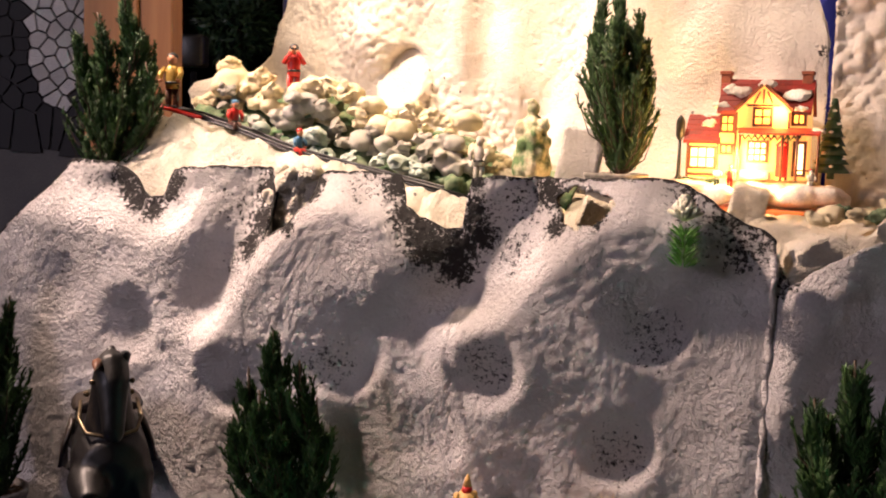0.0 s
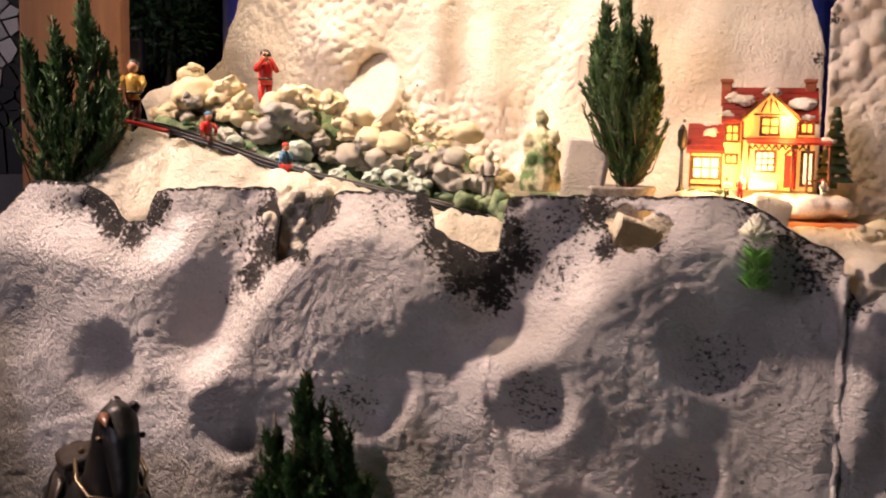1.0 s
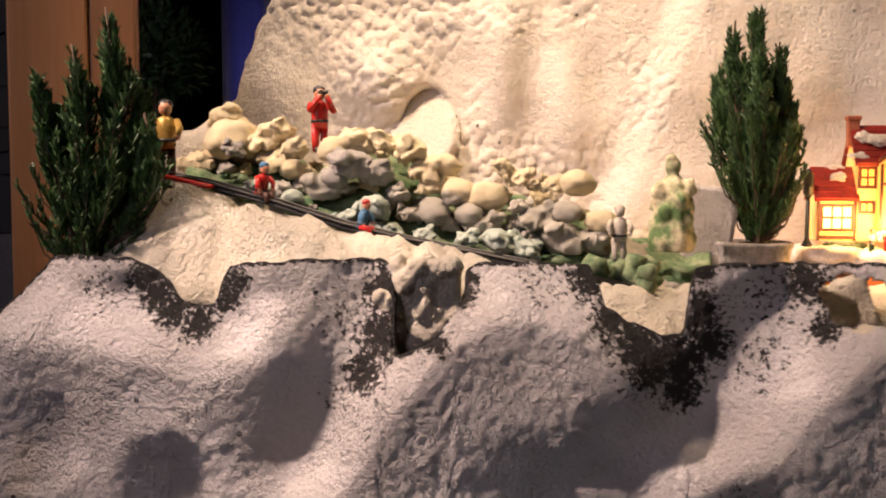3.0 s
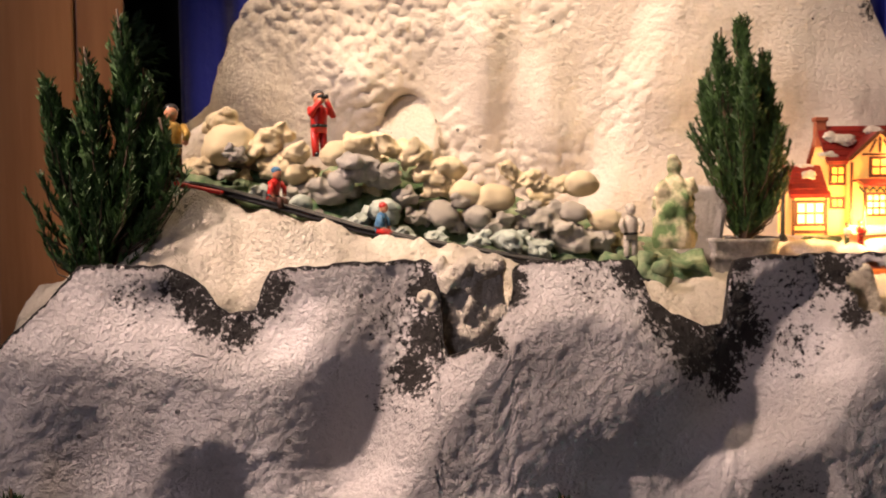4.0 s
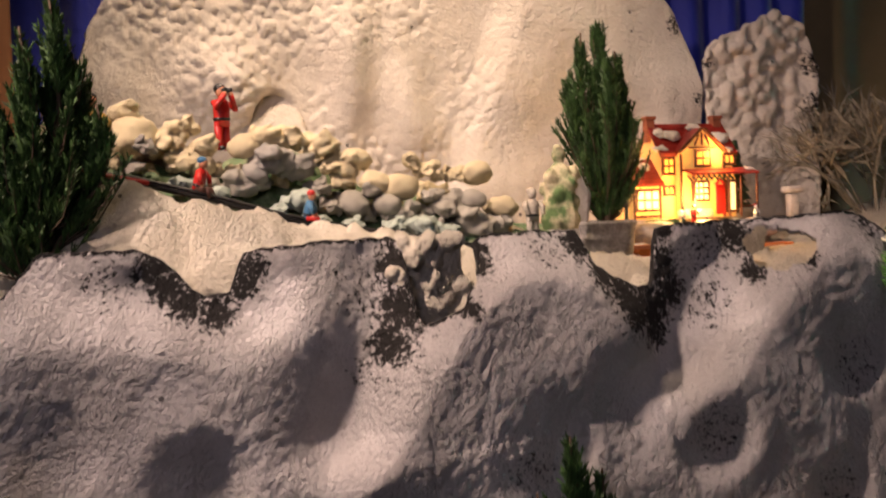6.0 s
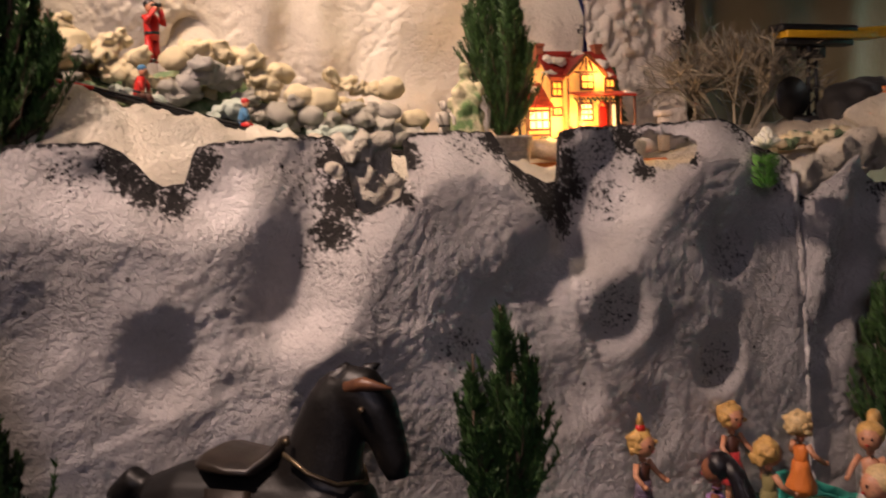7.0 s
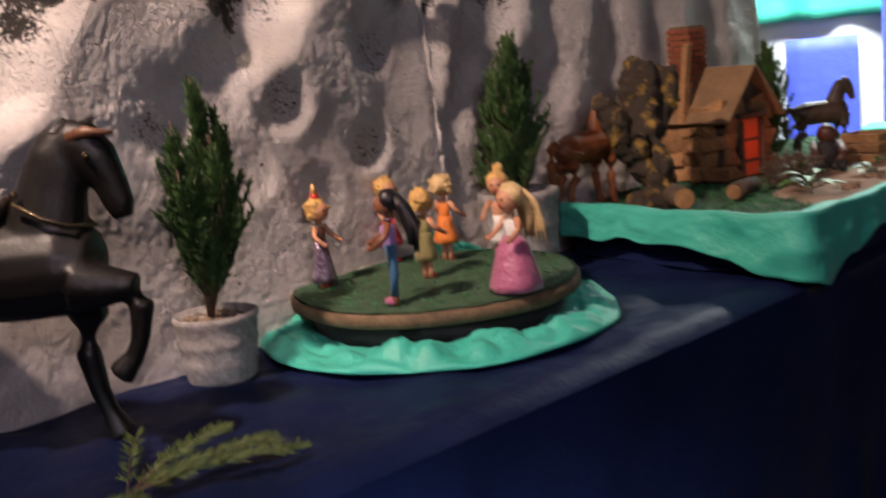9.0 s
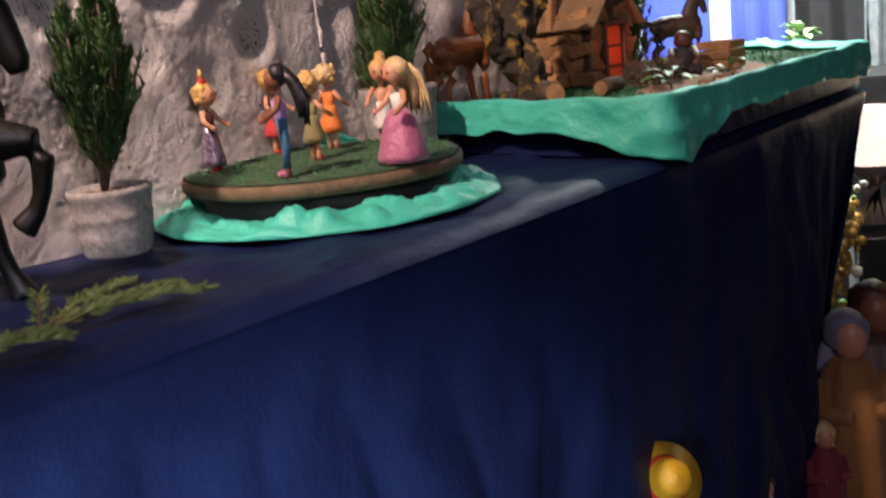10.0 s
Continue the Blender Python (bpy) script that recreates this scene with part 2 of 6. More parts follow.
M_MOSSYBARK = surf("lichen_bark", (0.04, 0.028, 0.018), (0.32, 0.19, 0.035), 42.0, 0.9, 1.0, 200.0, lo=0.54, hi=0.68, dist=0.003)
M_CORK = surf("cork_board", (0.38, 0.20, 0.08), (0.24, 0.12, 0.05), 40.0, 0.85, 0.7, 240.0, rand=0.25)
M_CARD = surf("brown_card_roof", (0.30, 0.18, 0.09), (0.22, 0.13, 0.065), 20.0, 0.8, 0.3)
M_BRICK = surf("red_toy_brick", (0.34, 0.10, 0.045), (0.24, 0.065, 0.03), 60.0, 0.8, 0.4, rand=0.2)
M_BAY = surf("bay_horse_paint", (0.30, 0.10, 0.035), (0.20, 0.06, 0.02), 30.0, 0.5, 0.2)
M_DARKHORSE = surf("dark_brown_horse_paint", (0.05, 0.03, 0.02), (0.08, 0.05, 0.03), 30.0, 0.5, 0.2)
M_LEAF = surf("variegated_leaf", (0.06, 0.20, 0.04), (0.22, 0.36, 0.12), 60.0, 0.5, 0.2, island=0.3)
M_PALELEAF = surf("pale_green_leaf", (0.26, 0.46, 0.18), (0.42, 0.58, 0.26), 50.0, 0.5, 0.2, island=0.25)
# The porcelain walls emit orange themselves, in place of light from inside.
M_PORCELAIN = glow("self_glowing_porcelain", (1.0, 0.55, 0.15), 0.42)
M_PANE = glow("lit_yellow_window", (1.0, 0.52, 0.09), 1.1)
M_PANEWHITE = glow("lit_white_window", (1.0, 0.84, 0.46), 1.15)
M_TIMBER = surf("red_brown_trim", (0.16, 0.05, 0.02), (0.11, 0.035, 0.015), 60.0, 0.5, 0.1)
M_REDROOF = surf("red_glazed_roof", (0.30, 0.025, 0.018), (0.20, 0.016, 0.012), 70.0, 0.4, 0.2)
M_CERSNOW = surf("painted_snow", (0.80, 0.74, 0.68), (0.70, 0.62, 0.56), 60.0, 0.6, 0.4)
M_STATUE = surf("moss_and_cream_sprayed_foam", (0.10, 0.17, 0.06), (0.62, 0.55, 0.36), 34.0, 0.85, 0.6, 180.0, lo=0.42, hi=0.58)
M_FLOCK = surf("green_flock_blades", (0.03, 0.14, 0.05), (0.06, 0.24, 0.09), 40.0, 0.8, 0.0, island=0.5)
M_DARKGREEN = surf("dark_green_glaze", (0.02, 0.05, 0.02), (0.05, 0.10, 0.04), 80.0, 0.4, 0.2)
# High albedo replaces the light that falls on these mosaic stones.
M_MOSAIC = surf("lit_mosaic_stone", (0.75, 0.73, 0.70), (0.62, 0.61, 0.60), 25.0, 0.7, 0.3, rand=0.2)
M_TWIG = surf("dry_grey_twig", (0.26, 0.23, 0.17), (0.38, 0.34, 0.26), 60.0, 0.9, 0.2, island=0.3)
M_FIREDOOR = glow("red_lit_door", (0.42, 0.06, 0.02), 0.10)
M_BACKCLOTH = cloth_material("white_backcloth", (0.82, 0.85, 0.84), (0.74, 0.80, 0.80), 0.8, 0.1)
M_BLUECLOTH = cloth_material("bright_blue_cloth", (0.04, 0.07, 0.55), (0.06, 0.10, 0.65), 0.6, 0.3)
M_TINSEL = surf("silver_grey_drape", (0.30, 0.34, 0.36), (0.48, 0.52, 0.54), 30.0, 0.4, 0.6, metal=0.5)
M_ROBE = cloth_material("ochre_robe", (0.30, 0.13, 0.03), (0.20, 0.085, 0.02), 0.7, 0.2, 40.0, 0.4)
M_BLUEGREY = cloth_material("blue_grey_hood", (0.14, 0.14, 0.22), (0.20, 0.19, 0.27), 0.7, 0.2, 40.0, 0.3)
M_MAROON = cloth_material("maroon_robe", (0.14, 0.012, 0.02), (0.20, 0.02, 0.03), 0.7, 0.2, 40.0, 0.3)
M_DOVE = surf("pale_pink_drape", (0.42, 0.32, 0.28), (0.34, 0.26, 0.23), 20.0, 0.8, 0.3)

# ---- building helpers ----


def part(name, bm, material, parent=None, label="", smooth=True, m=None):
    """Links a bmesh as one mesh object, under a thing or a part."""
    me = bpy.data.meshes.new(name)
    bm.to_mesh(me)
    bm.free()
    for x in material if isinstance(material, (list, tuple)) else [material]:
        me.materials.append(x)
    if smooth:
        me.shade_smooth()
    ob = new(name, me)
    if parent:
        ob.parent = parent
    if m is not None:
        ob.matrix_basis = m
    if label:
        ob["label"] = label
    return ob


def thing(name, m, label, category, group="", kind=""):
    ob = new(name)
    ob.empty_display_size = 0.02
    ob.matrix_basis = m
    return tagged(ob, label, category, group, kind)


def box(bm, c, s, rot=(0, 0, 0), bevel=0.0, mi=0):
    r = bmesh.ops.create_cube(bm, size=1.0, matrix=pose(*c, *rot) @ Matrix.Diagonal((*s, 1)))
    faces = {f for v in r["verts"] for f in v.link_faces}
    for f in faces:
        f.material_index = mi
    if bevel:
        edges = list({e for f in faces for e in f.edges})
        out = bmesh.ops.bevel(bm, geom=edges, offset=bevel, segments=2, affect="EDGES", profile=0.5)
        for f in out["faces"]:
            f.material_index = mi
    return bm


def tube(bm, pts, radii, seg=10, mi=0, squash=1.0, caps=True):
    """A tube along pts; a radius is a number or (across, up)."""
    pts = [Vector(p) for p in pts]
    rings = []
    for i, p in enumerate(pts):
        d = (pts[min(i + 1, len(pts) - 1)] - pts[max(i - 1, 0)]).normalized()
        side = Vector((0, 0, 1)).cross(d)
        side = side.normalized() if side.length > 1e-3 else Vector((0, 1, 0))
        up = d.cross(side)
        r = radii[i] if isinstance(radii[i], (tuple, list)) else (radii[i], radii[i] * squash)
        rings.append([bm.verts.new(p + side * (math.cos(a) * r[0]) + up * (math.sin(a) * r[1])) for a in (2 * math.pi * k / seg for k in range(seg))])
    for a, b in zip(rings, rings[1:]):
        for k in range(seg):
            bm.faces.new((a[k], a[(k + 1) % seg], b[(k + 1) % seg], b[k])).material_index = mi
    if caps:
        bm.faces.new(rings[0][::-1]).material_index = mi
        bm.faces.new(rings[-1]).material_index = mi
    return bm


def ball(bm, c, r, sub=2, mi=0, rough=0.0, seed=0.0, rot=(0, 0, 0)):
    r = (r, r, r) if isinstance(r, (int, float)) else r
    out = bmesh.ops.create_icosphere(bm, subdivisions=sub, radius=1.0)
    m = pose(*c, *rot) @ Matrix.Diagonal((*r, 1))
    for v in out["verts"]:
        k = 1 + rough * noise.noise(v.co * 1.6 + Vector((seed, seed * 0.7, 3.1))) + rough * 0.5 * noise.noise(v.co * 3.7 + Vector((seed, 1.0, seed)))
        v.co = m @ (v.co * k)
    for f in {f for v in out["verts"] for f in v.link_faces}:
        f.material_index = mi
    return bm


def lathe(bm, prof, c=(0, 0, 0), seg=20, mi=0, wob=0.0, waves=7):
    """Turns (radius, height) pairs about the upright through c."""
    c = Vector(c)
    rings = []
    for r, z in prof:
        rings.append([bm.verts.new(c + Vector((math.cos(a) * r * (1 + wob * math.sin(waves * a)), math.sin(a) * r * (1 + wob * math.sin(waves * a)), z))) for a in (2 * math.pi * k / seg for k in range(seg))])
    for a, b in zip(rings, rings[1:]):
        for k in range(seg):
            bm.faces.new((a[k], a[(k + 1) % seg], b[(k + 1) % seg], b[k])).material_index = mi
    if prof[0][0] > 1e-4:
        bm.faces.new(rings[0][::-1]).material_index = mi
    if prof[-1][0] > 1e-4:
        bm.faces.new(rings[-1]).material_index = mi
    return bm


def fused(bm, voxel, smooth_steps=4):
    """Melts overlapping pieces of a bmesh into one skin."""
    me = bpy.data.meshes.new("tmp")
    bm.to_mesh(me)
    bm.free()
    ob = new("tmp", me)
    r = ob.modifiers.new("r", "REMESH")
    r.mode, r.voxel_size = "VOXEL", voxel
    s = ob.modifiers.new("s", "SMOOTH")
    s.iterations, s.factor = smooth_steps, 0.5
    out = bmesh.new()
    out.from_mesh(ob.evaluated_get(bpy.context.evaluated_depsgraph_get()).to_mesh())
    bpy.data.objects.remove(ob)
    bpy.data.meshes.remove(me)
    return out


def lattice_noise(x, y, scale, seed):
    """Smooth value noise, about -1 to 1, on arrays."""
    rs = np.random.RandomState(seed)
    grid = rs.rand(128, 128) * 2 - 1
    x, y = x * scale + 500, y * scale + 500
    i, j = np.floor(x).astype(int), np.floor(y).astype(int)
    fx, fy = x - i, y - j
    fx, fy = fx * fx * (3 - 2 * fx), fy * fy * (3 - 2 * fy)
    g = lambda a, b: grid[a % 128, b % 128]
    return (g(i, j) * (1 - fx) + g(i + 1, j) * fx) * (1 - fy) + (g(i, j + 1) * (1 - fx) + g(i + 1, j + 1) * fx) * fy


def step(x, a, b):
    t = np.clip((x - a) / (b - a), 0, 1)
    return t * t * (3 - 2 * t)


def sheet_mesh(name, P, keep=None, soot=None):
    """A mesh from a grid of points P[i, j] (numpy), with faces left out where keep is False."""
    n, k = P.shape[:2]
    idx = np.arange(n * k).reshape(n, k)
    q = np.stack([idx[:-1, :-1], idx[1:, :-1], idx[1:, 1:], idx[:-1, 1:]], -1).reshape(-1, 4)
    if keep is not None:
        q = q[keep.reshape(-1)]
    me = bpy.data.meshes.new(name)
    me.from_pydata(P.reshape(-1, 3).tolist(), [], q.tolist())
    if soot is not None:
        a = me.attributes.new("soot", "FLOAT", "POINT")
        a.data.foreach_set("value", soot.reshape(-1).astype(np.float32))
    me.shade_smooth()
    return me


def sheet(name, P, material, m=None, thick=0.0, keep=None, soot=None, parent=None):
    me = sheet_mesh(name, P, keep, soot)
    me.materials.append(material)
    ob = new(name, me)
    if m is not None:
        ob.matrix_basis = m
    if parent:
        ob.parent = parent
    if thick:
        s = ob.modifiers.new("thickness", "SOLIDIFY")
        s.thickness, s.offset = thick, 0.0
    return ob

# ---- room ----


def slab(name, c, s, material, label, category="", m=None):
    ob = part(name, box(bmesh.new(), (0, 0, 0), s, (0, 0, 0), 0.004), material, None, label, False, (m or Matrix()) @ pose(*c))
    return tagged(ob, label, category or name.split("_")[0], "", "structure")


slab("floor", (0.6, 0.2, -0.05), (7.6, 6.0, 0.1), M_FLOOR, "dark hall floor around the display table", "floor")
slab("ceiling", (0.6, 0.2, 3.05), (7.6, 6.0, 0.1), M_DARKWALL, "dark hall ceiling over the display", "ceiling")
slab("wall_north", (0.6, 3.25, 1.5), (7.6, 0.1, 3.0), M_DARKWALL, "dark painted hall wall behind the display", "wall")
slab("wall_south", (0.6, -2.85, 1.5), (7.6, 0.1, 3.0), M_DARKWALL, "dark painted hall wall", "wall")
slab("wall_west", (-3.25, 0.2, 1.5), (0.1, 6.0, 3.0), M_DARKWALL, "dark painted hall wall", "wall")
slab("wall_east", (4.45, 0.2, 1.5), (0.1, 6.0, 3.0), M_DARKWALL, "dark painted hall wall", "wall")

# ---- mountain wall of moulded foam ----
TOP = [(-.66, 1.262), (-.634, 1.281), (-.595, 1.315), (-.567, 1.345), (-.540, 1.377), (-.505, 1.379), (-.462, 1.377), (-.445, 1.369), (-.431, 1.359), (-.420, 1.343), (-.408, 1.334), (-.386, 1.338),
       (-.380, 1.358), (-.374, 1.370), (-.356, 1.375), (-.303, 1.377), (-.243, 1.378), (-.2290, 1.372), (-.2275, 1.352), (-.2262, 1.330), (-.2250, 1.310), (-.220, 1.299), (-.208, 1.303), (-.186, 1.313),
       (-.171, 1.340), (-.165, 1.372), (-.155, 1.377), (-.108, 1.378), (-.062, 1.377), (-.054, 1.360), (-.049, 1.344), (-.030, 1.331), (-.005, 1.321), (.015, 1.322),
       (.020, 1.345), (.022, 1.374), (.045, 1.381), (.105, 1.381), (.160, 1.381), (.225, 1.386), (.250, 1.383), (.277, 1.368), (.305, 1.351), (.335, 1.338), (.346, 1.330)]
TOP_R = [(.348, 1.31), (.362, 1.285), (.40, 1.315), (.443, 1.338), (.458, 1.315), (.48, 1.30), (.51, 1.30), (.545, 1.34), (.60, 1.405), (.63, 1.41), (.66, 1.38), (.70, 1.385),
         (.76, 1.44), (.82, 1.46), (.9, 1.44), (1.0, 1.48), (1.1, 1.46), (1.2, 1.49), (1.3, 1.46), (1.36, 1.47)]
SOOT = [(-.450, 1.362, .018), (-.440, 1.345, .020), (-.425, 1.330, .018), (-.400, 1.322, .020), (-.376, 1.345, .016), (-.378, 1.362, .010), (-.366, 1.358, .014), (-.166, 1.350, .014), (-.180, 1.312, .010), (-.232, 1.350, .028), (-.236, 1.315, .026), (-.250, 1.285, .022), (-.163, 1.362, .012), (-.190, 1.318, .014),
        (-.062, 1.368, .022), (-.042, 1.335, .022), (-.024, 1.318, .024), (-.012, 1.300, .026), (.008, 1.300, .030), (.012, 1.278, .020), (.028, 1.340, .022), (.030, 1.375, .014), (.112, 1.365, .022),
        (.125, 1.330, .014), (.175, 1.340, .012), (.036, 1.315, .020), (.262, 1.374, .028), (.300, 1.350, .026), (.318, 1.320, .030)]
SPECKLED = [(.235, 1.225, .034), (.207, 1.103, .034), (.065, 1.180, .034), (-.26, 1.27, .03), (.075, 1.30, .03), (-.13, 1.16, .03), (-.275, 1.335, .032), (-.49, 1.352, .026), (-.10, 1.362, .022), (.080, 1.352, .030), (.27, 1.33, .03)]


def cup(U, Z, u, z, r, d, edge=0.42, stretch=1.0):
    dist = np.hypot((U - u), (Z - z) / stretch)
    return -d * (0.5 * np.clip(1 - (dist / r) ** 2, 0, 1) + 0.5 * (1 - step(dist, r * (1 - edge), r))) + d * 0.17 * np.exp(-((dist - r * 1.06) / (r * 0.18)) ** 2) * np.clip(((U - u) - (Z - z)) / (1.2 * r), 0, 1)


def hump(U, Z, u, z, ru, rz, d):
    return d * np.exp(-((U - u) / ru) ** 2 - ((Z - z) / rz) ** 2)


def slope(Z):
    return -0.10 * np.clip(Z - 1.18, 0, 1) + 0.05 * np.clip(1.18 - Z, 0, .4)


def crest(U, Z, pts, h, upper, lower):
    """A swelling along a smooth line: it drops steeply within `upper` on its left-hand side and slowly within `lower` on the other."""
    pts = np.array(pts, float)
    at = np.r_[0, np.cumsum(np.hypot(*np.diff(pts, axis=0).T))]
    q = np.linspace(0, at[-1], 70)
    line = np.stack([np.interp(q, at, pts[:, k]) for k in (0, 1)], 1)
    for _ in range(10):
        line[1:-1] = (line[:-2] + 2 * line[1:-1] + line[2:]) / 4
    tan_ = np.gradient(line, axis=0)
    tan_ /= np.linalg.norm(tan_, axis=1)[:, None]
    total, side, ends = np.zeros(U.shape), np.zeros(U.shape), np.zeros(U.shape)
    for (x, z), (tx, tz), s in zip(line, tan_, q / at[-1]):
        k = np.exp(-np.hypot(U - x, Z - z) / .010)
        total += k
        side += k * (tx * (Z - z) - tz * (U - x))
        ends += k * min(1, s / .14, (1 - s) / .14)
    d = side / total
    ends = ends / total
    near = -np.log(total + 1e-30) * .010 + .018
    near = np.maximum(np.abs(d), near)
    above = np.exp(-(near / upper) ** 2)
    below = np.exp(-(np.sqrt(near ** 2 + .006 ** 2) - .006) / lower)
    k = step(d, -.004, .004)
    return h * ends * (above * k + below * (1 - k))


SHELF = [(-.70, 1.300), (-.56, 1.306), (-.50, 1.304), (-.43, 1.286), (-.385, 1.277), (-.345, 1.286), (-.318, 1.315), (-.300, 1.37)]
DOME = [(-.345, 1.150), (-.285, 1.168), (-.250, 1.203), (-.225, 1.250), (-.190, 1.296), (-.155, 1.326), (-.115, 1.338), (-.075, 1.330), (-.045, 1.305), (-.020, 1.270), (.000, 1.220)]
SPUR = [(-.02, 1.200), (.040, 1.203), (.082, 1.226), (.112, 1.264), (.145, 1.301), (.178, 1.332), (.215, 1.346), (.26, 1.335), (.30, 1.285)]


def dent(U, Z, u, z, r, d):
    """A round dent pressed in from above: steep at its lower right edge, with a slightly raised lip there."""
    x, y = (U - u) / r, (Z - z) / r
    q = np.hypot(x, y)
    toward = (x - y) / 1.414
    bowl = np.clip(1 - q ** 2, 0, 1) * (1 + .8 * toward)
    return -d * 1.3 * np.maximum(bowl, 0) + d * .12 * np.exp(-((q - 1.10) / .22) ** 2) * np.clip(toward, 0, 1)


def relief(U, Z):
    h = slope(Z)
    # swellings below the scalloped rim, each with a steep upper flank
    h = h + crest(U, Z, SHELF, .024, .026, .17) + crest(U, Z, DOME, .037, .025, .27) + crest(U, Z, SPUR, .031, .023, .17)
    # hollows that run down from the notches
    h = h - .016 * np.exp(-((U + .300 - .35 * (Z - 1.22)) / .038) ** 2) * step(Z, 1.165, 1.215) - .014 * np.exp(-((U - .035 - .45 * (Z - 1.25)) / .036) ** 2) * step(Z, 1.21, 1.26)
    # round dents
    for u, z, r, d in ((.228, 1.243, .050, .0095), (.205, 1.110, .045, .0085), (.060, 1.178, .048, .009), (-.425, 1.180, .052, .0115), (-.118, 1.178, .058, .007), (-.268, 1.128, .044, .007), (-.545, 1.215, .050, .005), (-.005, 1.100, .050, .005), (.10, 1.05, .05, .005)):
        h = h + dent(U, Z, u, z, r, d)
    # the lip of the rim curls out where its pieces are widest
    for u, w_, d in ((-.480, .030, .010), (-.335, .022, .010), (-.112, .032, .006), (.070, .030, .009), (.215, .030, .006)):
        h = h + d * np.exp(-((U - u) / w_) ** 2) * step(Z, 1.340, 1.372)
    h = h + 0.0030 * lattice_noise(U, Z, 9, 3) + 0.0010 * lattice_noise(U, Z, 27, 4) + 0.0003 * lattice_noise(U, Z, 80, 5) + 0.0008 * lattice_noise(U, Z, 150, 7) * np.clip(lattice_noise(U, Z, 15, 8) + .4, 0, 1.3) + 0.0006 * lattice_noise(U, Z, 230, 6)
    base = slope(Z)
    return base + (h - base) * step(.3465 - U, -.012, .022)


def relief_right(U, Z):
    h = slope(Z)
    for u0, d, w in ((.395, .022, .034), (.565, .020, .044), (.72, .017, .046), (.87, .020, .055), (1.03, .022, .050), (1.20, .020, .05)):
        c = u0 + 0.42 * (Z - 1.27) * (1 if u0 < .6 else 0.25)
        h = h + d * np.exp(-((U - c) / w) ** 2) * step(Z, 1.02, 1.22)
    h = h + cup(U, Z, .47, 1.12, .05, .012, 0.6) + hump(U, Z, .42, 1.10, .03, .05, .012) + hump(U, Z, .66, 1.12, .05, .06, .016)
    h = h + 0.007 * lattice_noise(U, Z, 12, 13) + 0.002 * lattice_noise(U, Z, 29, 14) + 0.0012 * lattice_noise(U, Z, 80, 15) + 0.0012 * lattice_noise(U, Z, 210, 16)
    base = slope(Z)
    return base + (h - base) * step(U - .3465, -.012, .03)


def foam_panel(name, u0, u1, zb, top, fn, depth, material, label, stepping=0.003, holes=None, soot=(), speck=(), thick=0.006, kind=""):
    nu = int((u1 - u0) / stepping) + 1
    zmax = max(z for _, z in top)
    nz = int((zmax - zb) / stepping) + 1
    us = np.linspace(u0, u1, nu)
    tops = np.interp(us, [a for a, _ in top], [b for _, b in top]) + 0.0015 * lattice_noise(us, us * 0, 120, 9)
    s = np.linspace(0, 1, nz)
    U = np.repeat(us[:, None], nz, 1)
    Z = zb + (tops[:, None] - zb) * s[None, :]
    h = fn(U, Z)
    P = np.stack([U, depth - h, Z], -1)
    keep = None
    if holes:
        uc, zc = U[:-1, :-1], Z[:-1, :-1]
        keep = np.ones(uc.shape, bool)
        for hu, hz, ru, rz in holes:
            a = np.arctan2(zc - hz, uc - hu)
            keep &= np.hypot((uc - hu) / ru, (zc - hz) / rz) > 1 + 0.12 * np.sin(3 * a + 1) + 0.06 * np.sin(7 * a)
    dirt = np.zeros_like(U)
    for a, b, r in soot:
        dirt = np.maximum(dirt, (0.80 if a < .25 else .60) * np.exp(-(((U - a) ** 2 + (Z - b) ** 2) / (r * 1.3) ** 2)))
    for a, b, r in speck:
        dirt = np.maximum(dirt, 0.42 * np.exp(-(((U - a) ** 2 + (Z - b) ** 2) / (1.3 * r) ** 2) ** 2))
    if depth == 0.0:      # the whole rim was singed by the hot wire
        dirt = np.maximum(dirt, 0.8 * np.exp(-((tops[:, None] - Z) / .0045) ** 2))
    ob = sheet(name, P, material, WALL, thick, keep, dirt)
    return tagged(ob, label, "foam mountain", "", kind)


foam_panel("mountain_panel", -.655, .346, .868, TOP, relief, 0.0, M_PLASTER, "white flocked foam mountain face with dents and scorched rim", 0.0027,
           [(.152, 1.350, .033, .021), (-.1735, 1.345, .007, .016)], SOOT, SPECKLED)
foam_panel("mountain_panel", .3465, 1.36, .868, TOP_R, relief_right, 0.003, M_PLASTER, "white flocked foam mountain face with upright folds", 0.0035,
           None, [(.36, 1.29, .018), (.49, 1.30, .03), (.52, 1.29, .02), (.68, 1.38, .02)])

# a rough strip of plaster seals the joint of the two panels
bm = bmesh.new()
rs = random.Random(5)
tube(bm, [(.347 + 0.0008 * math.sin(k * 1.7), -.003 - slope(.885 + .0108 * k) - 0.002 * rs.random(), .885 + .0108 * k) for k in range(41)], [0.0030 + 0.0016 * rs.random() for _ in range(41)], 8)
tagged(part("joint_strip", bm, M_PLASTER, None, "", True, WALL), "lumpy white plaster strip over the panel joint", "plaster strip")

# ---- backdrop ----
BTOP = [(-.58, 1.47), (-.565, 1.518), (-.548, 1.532), (-.528, 1.548), (-.521, 1.575), (-.512, 1.602), (-.500, 1.640), (-.485, 1.668), (-.46, 1.70), (-.2, 1.73), (-.06, 1.72),
        (-.03, 1.695), (.01, 1.69), (.04, 1.72), (.25, 1.72), (.285, 1.700), (.306, 1.674), (.328, 1.620), (.340, 1.585), (.346, 1.56)]


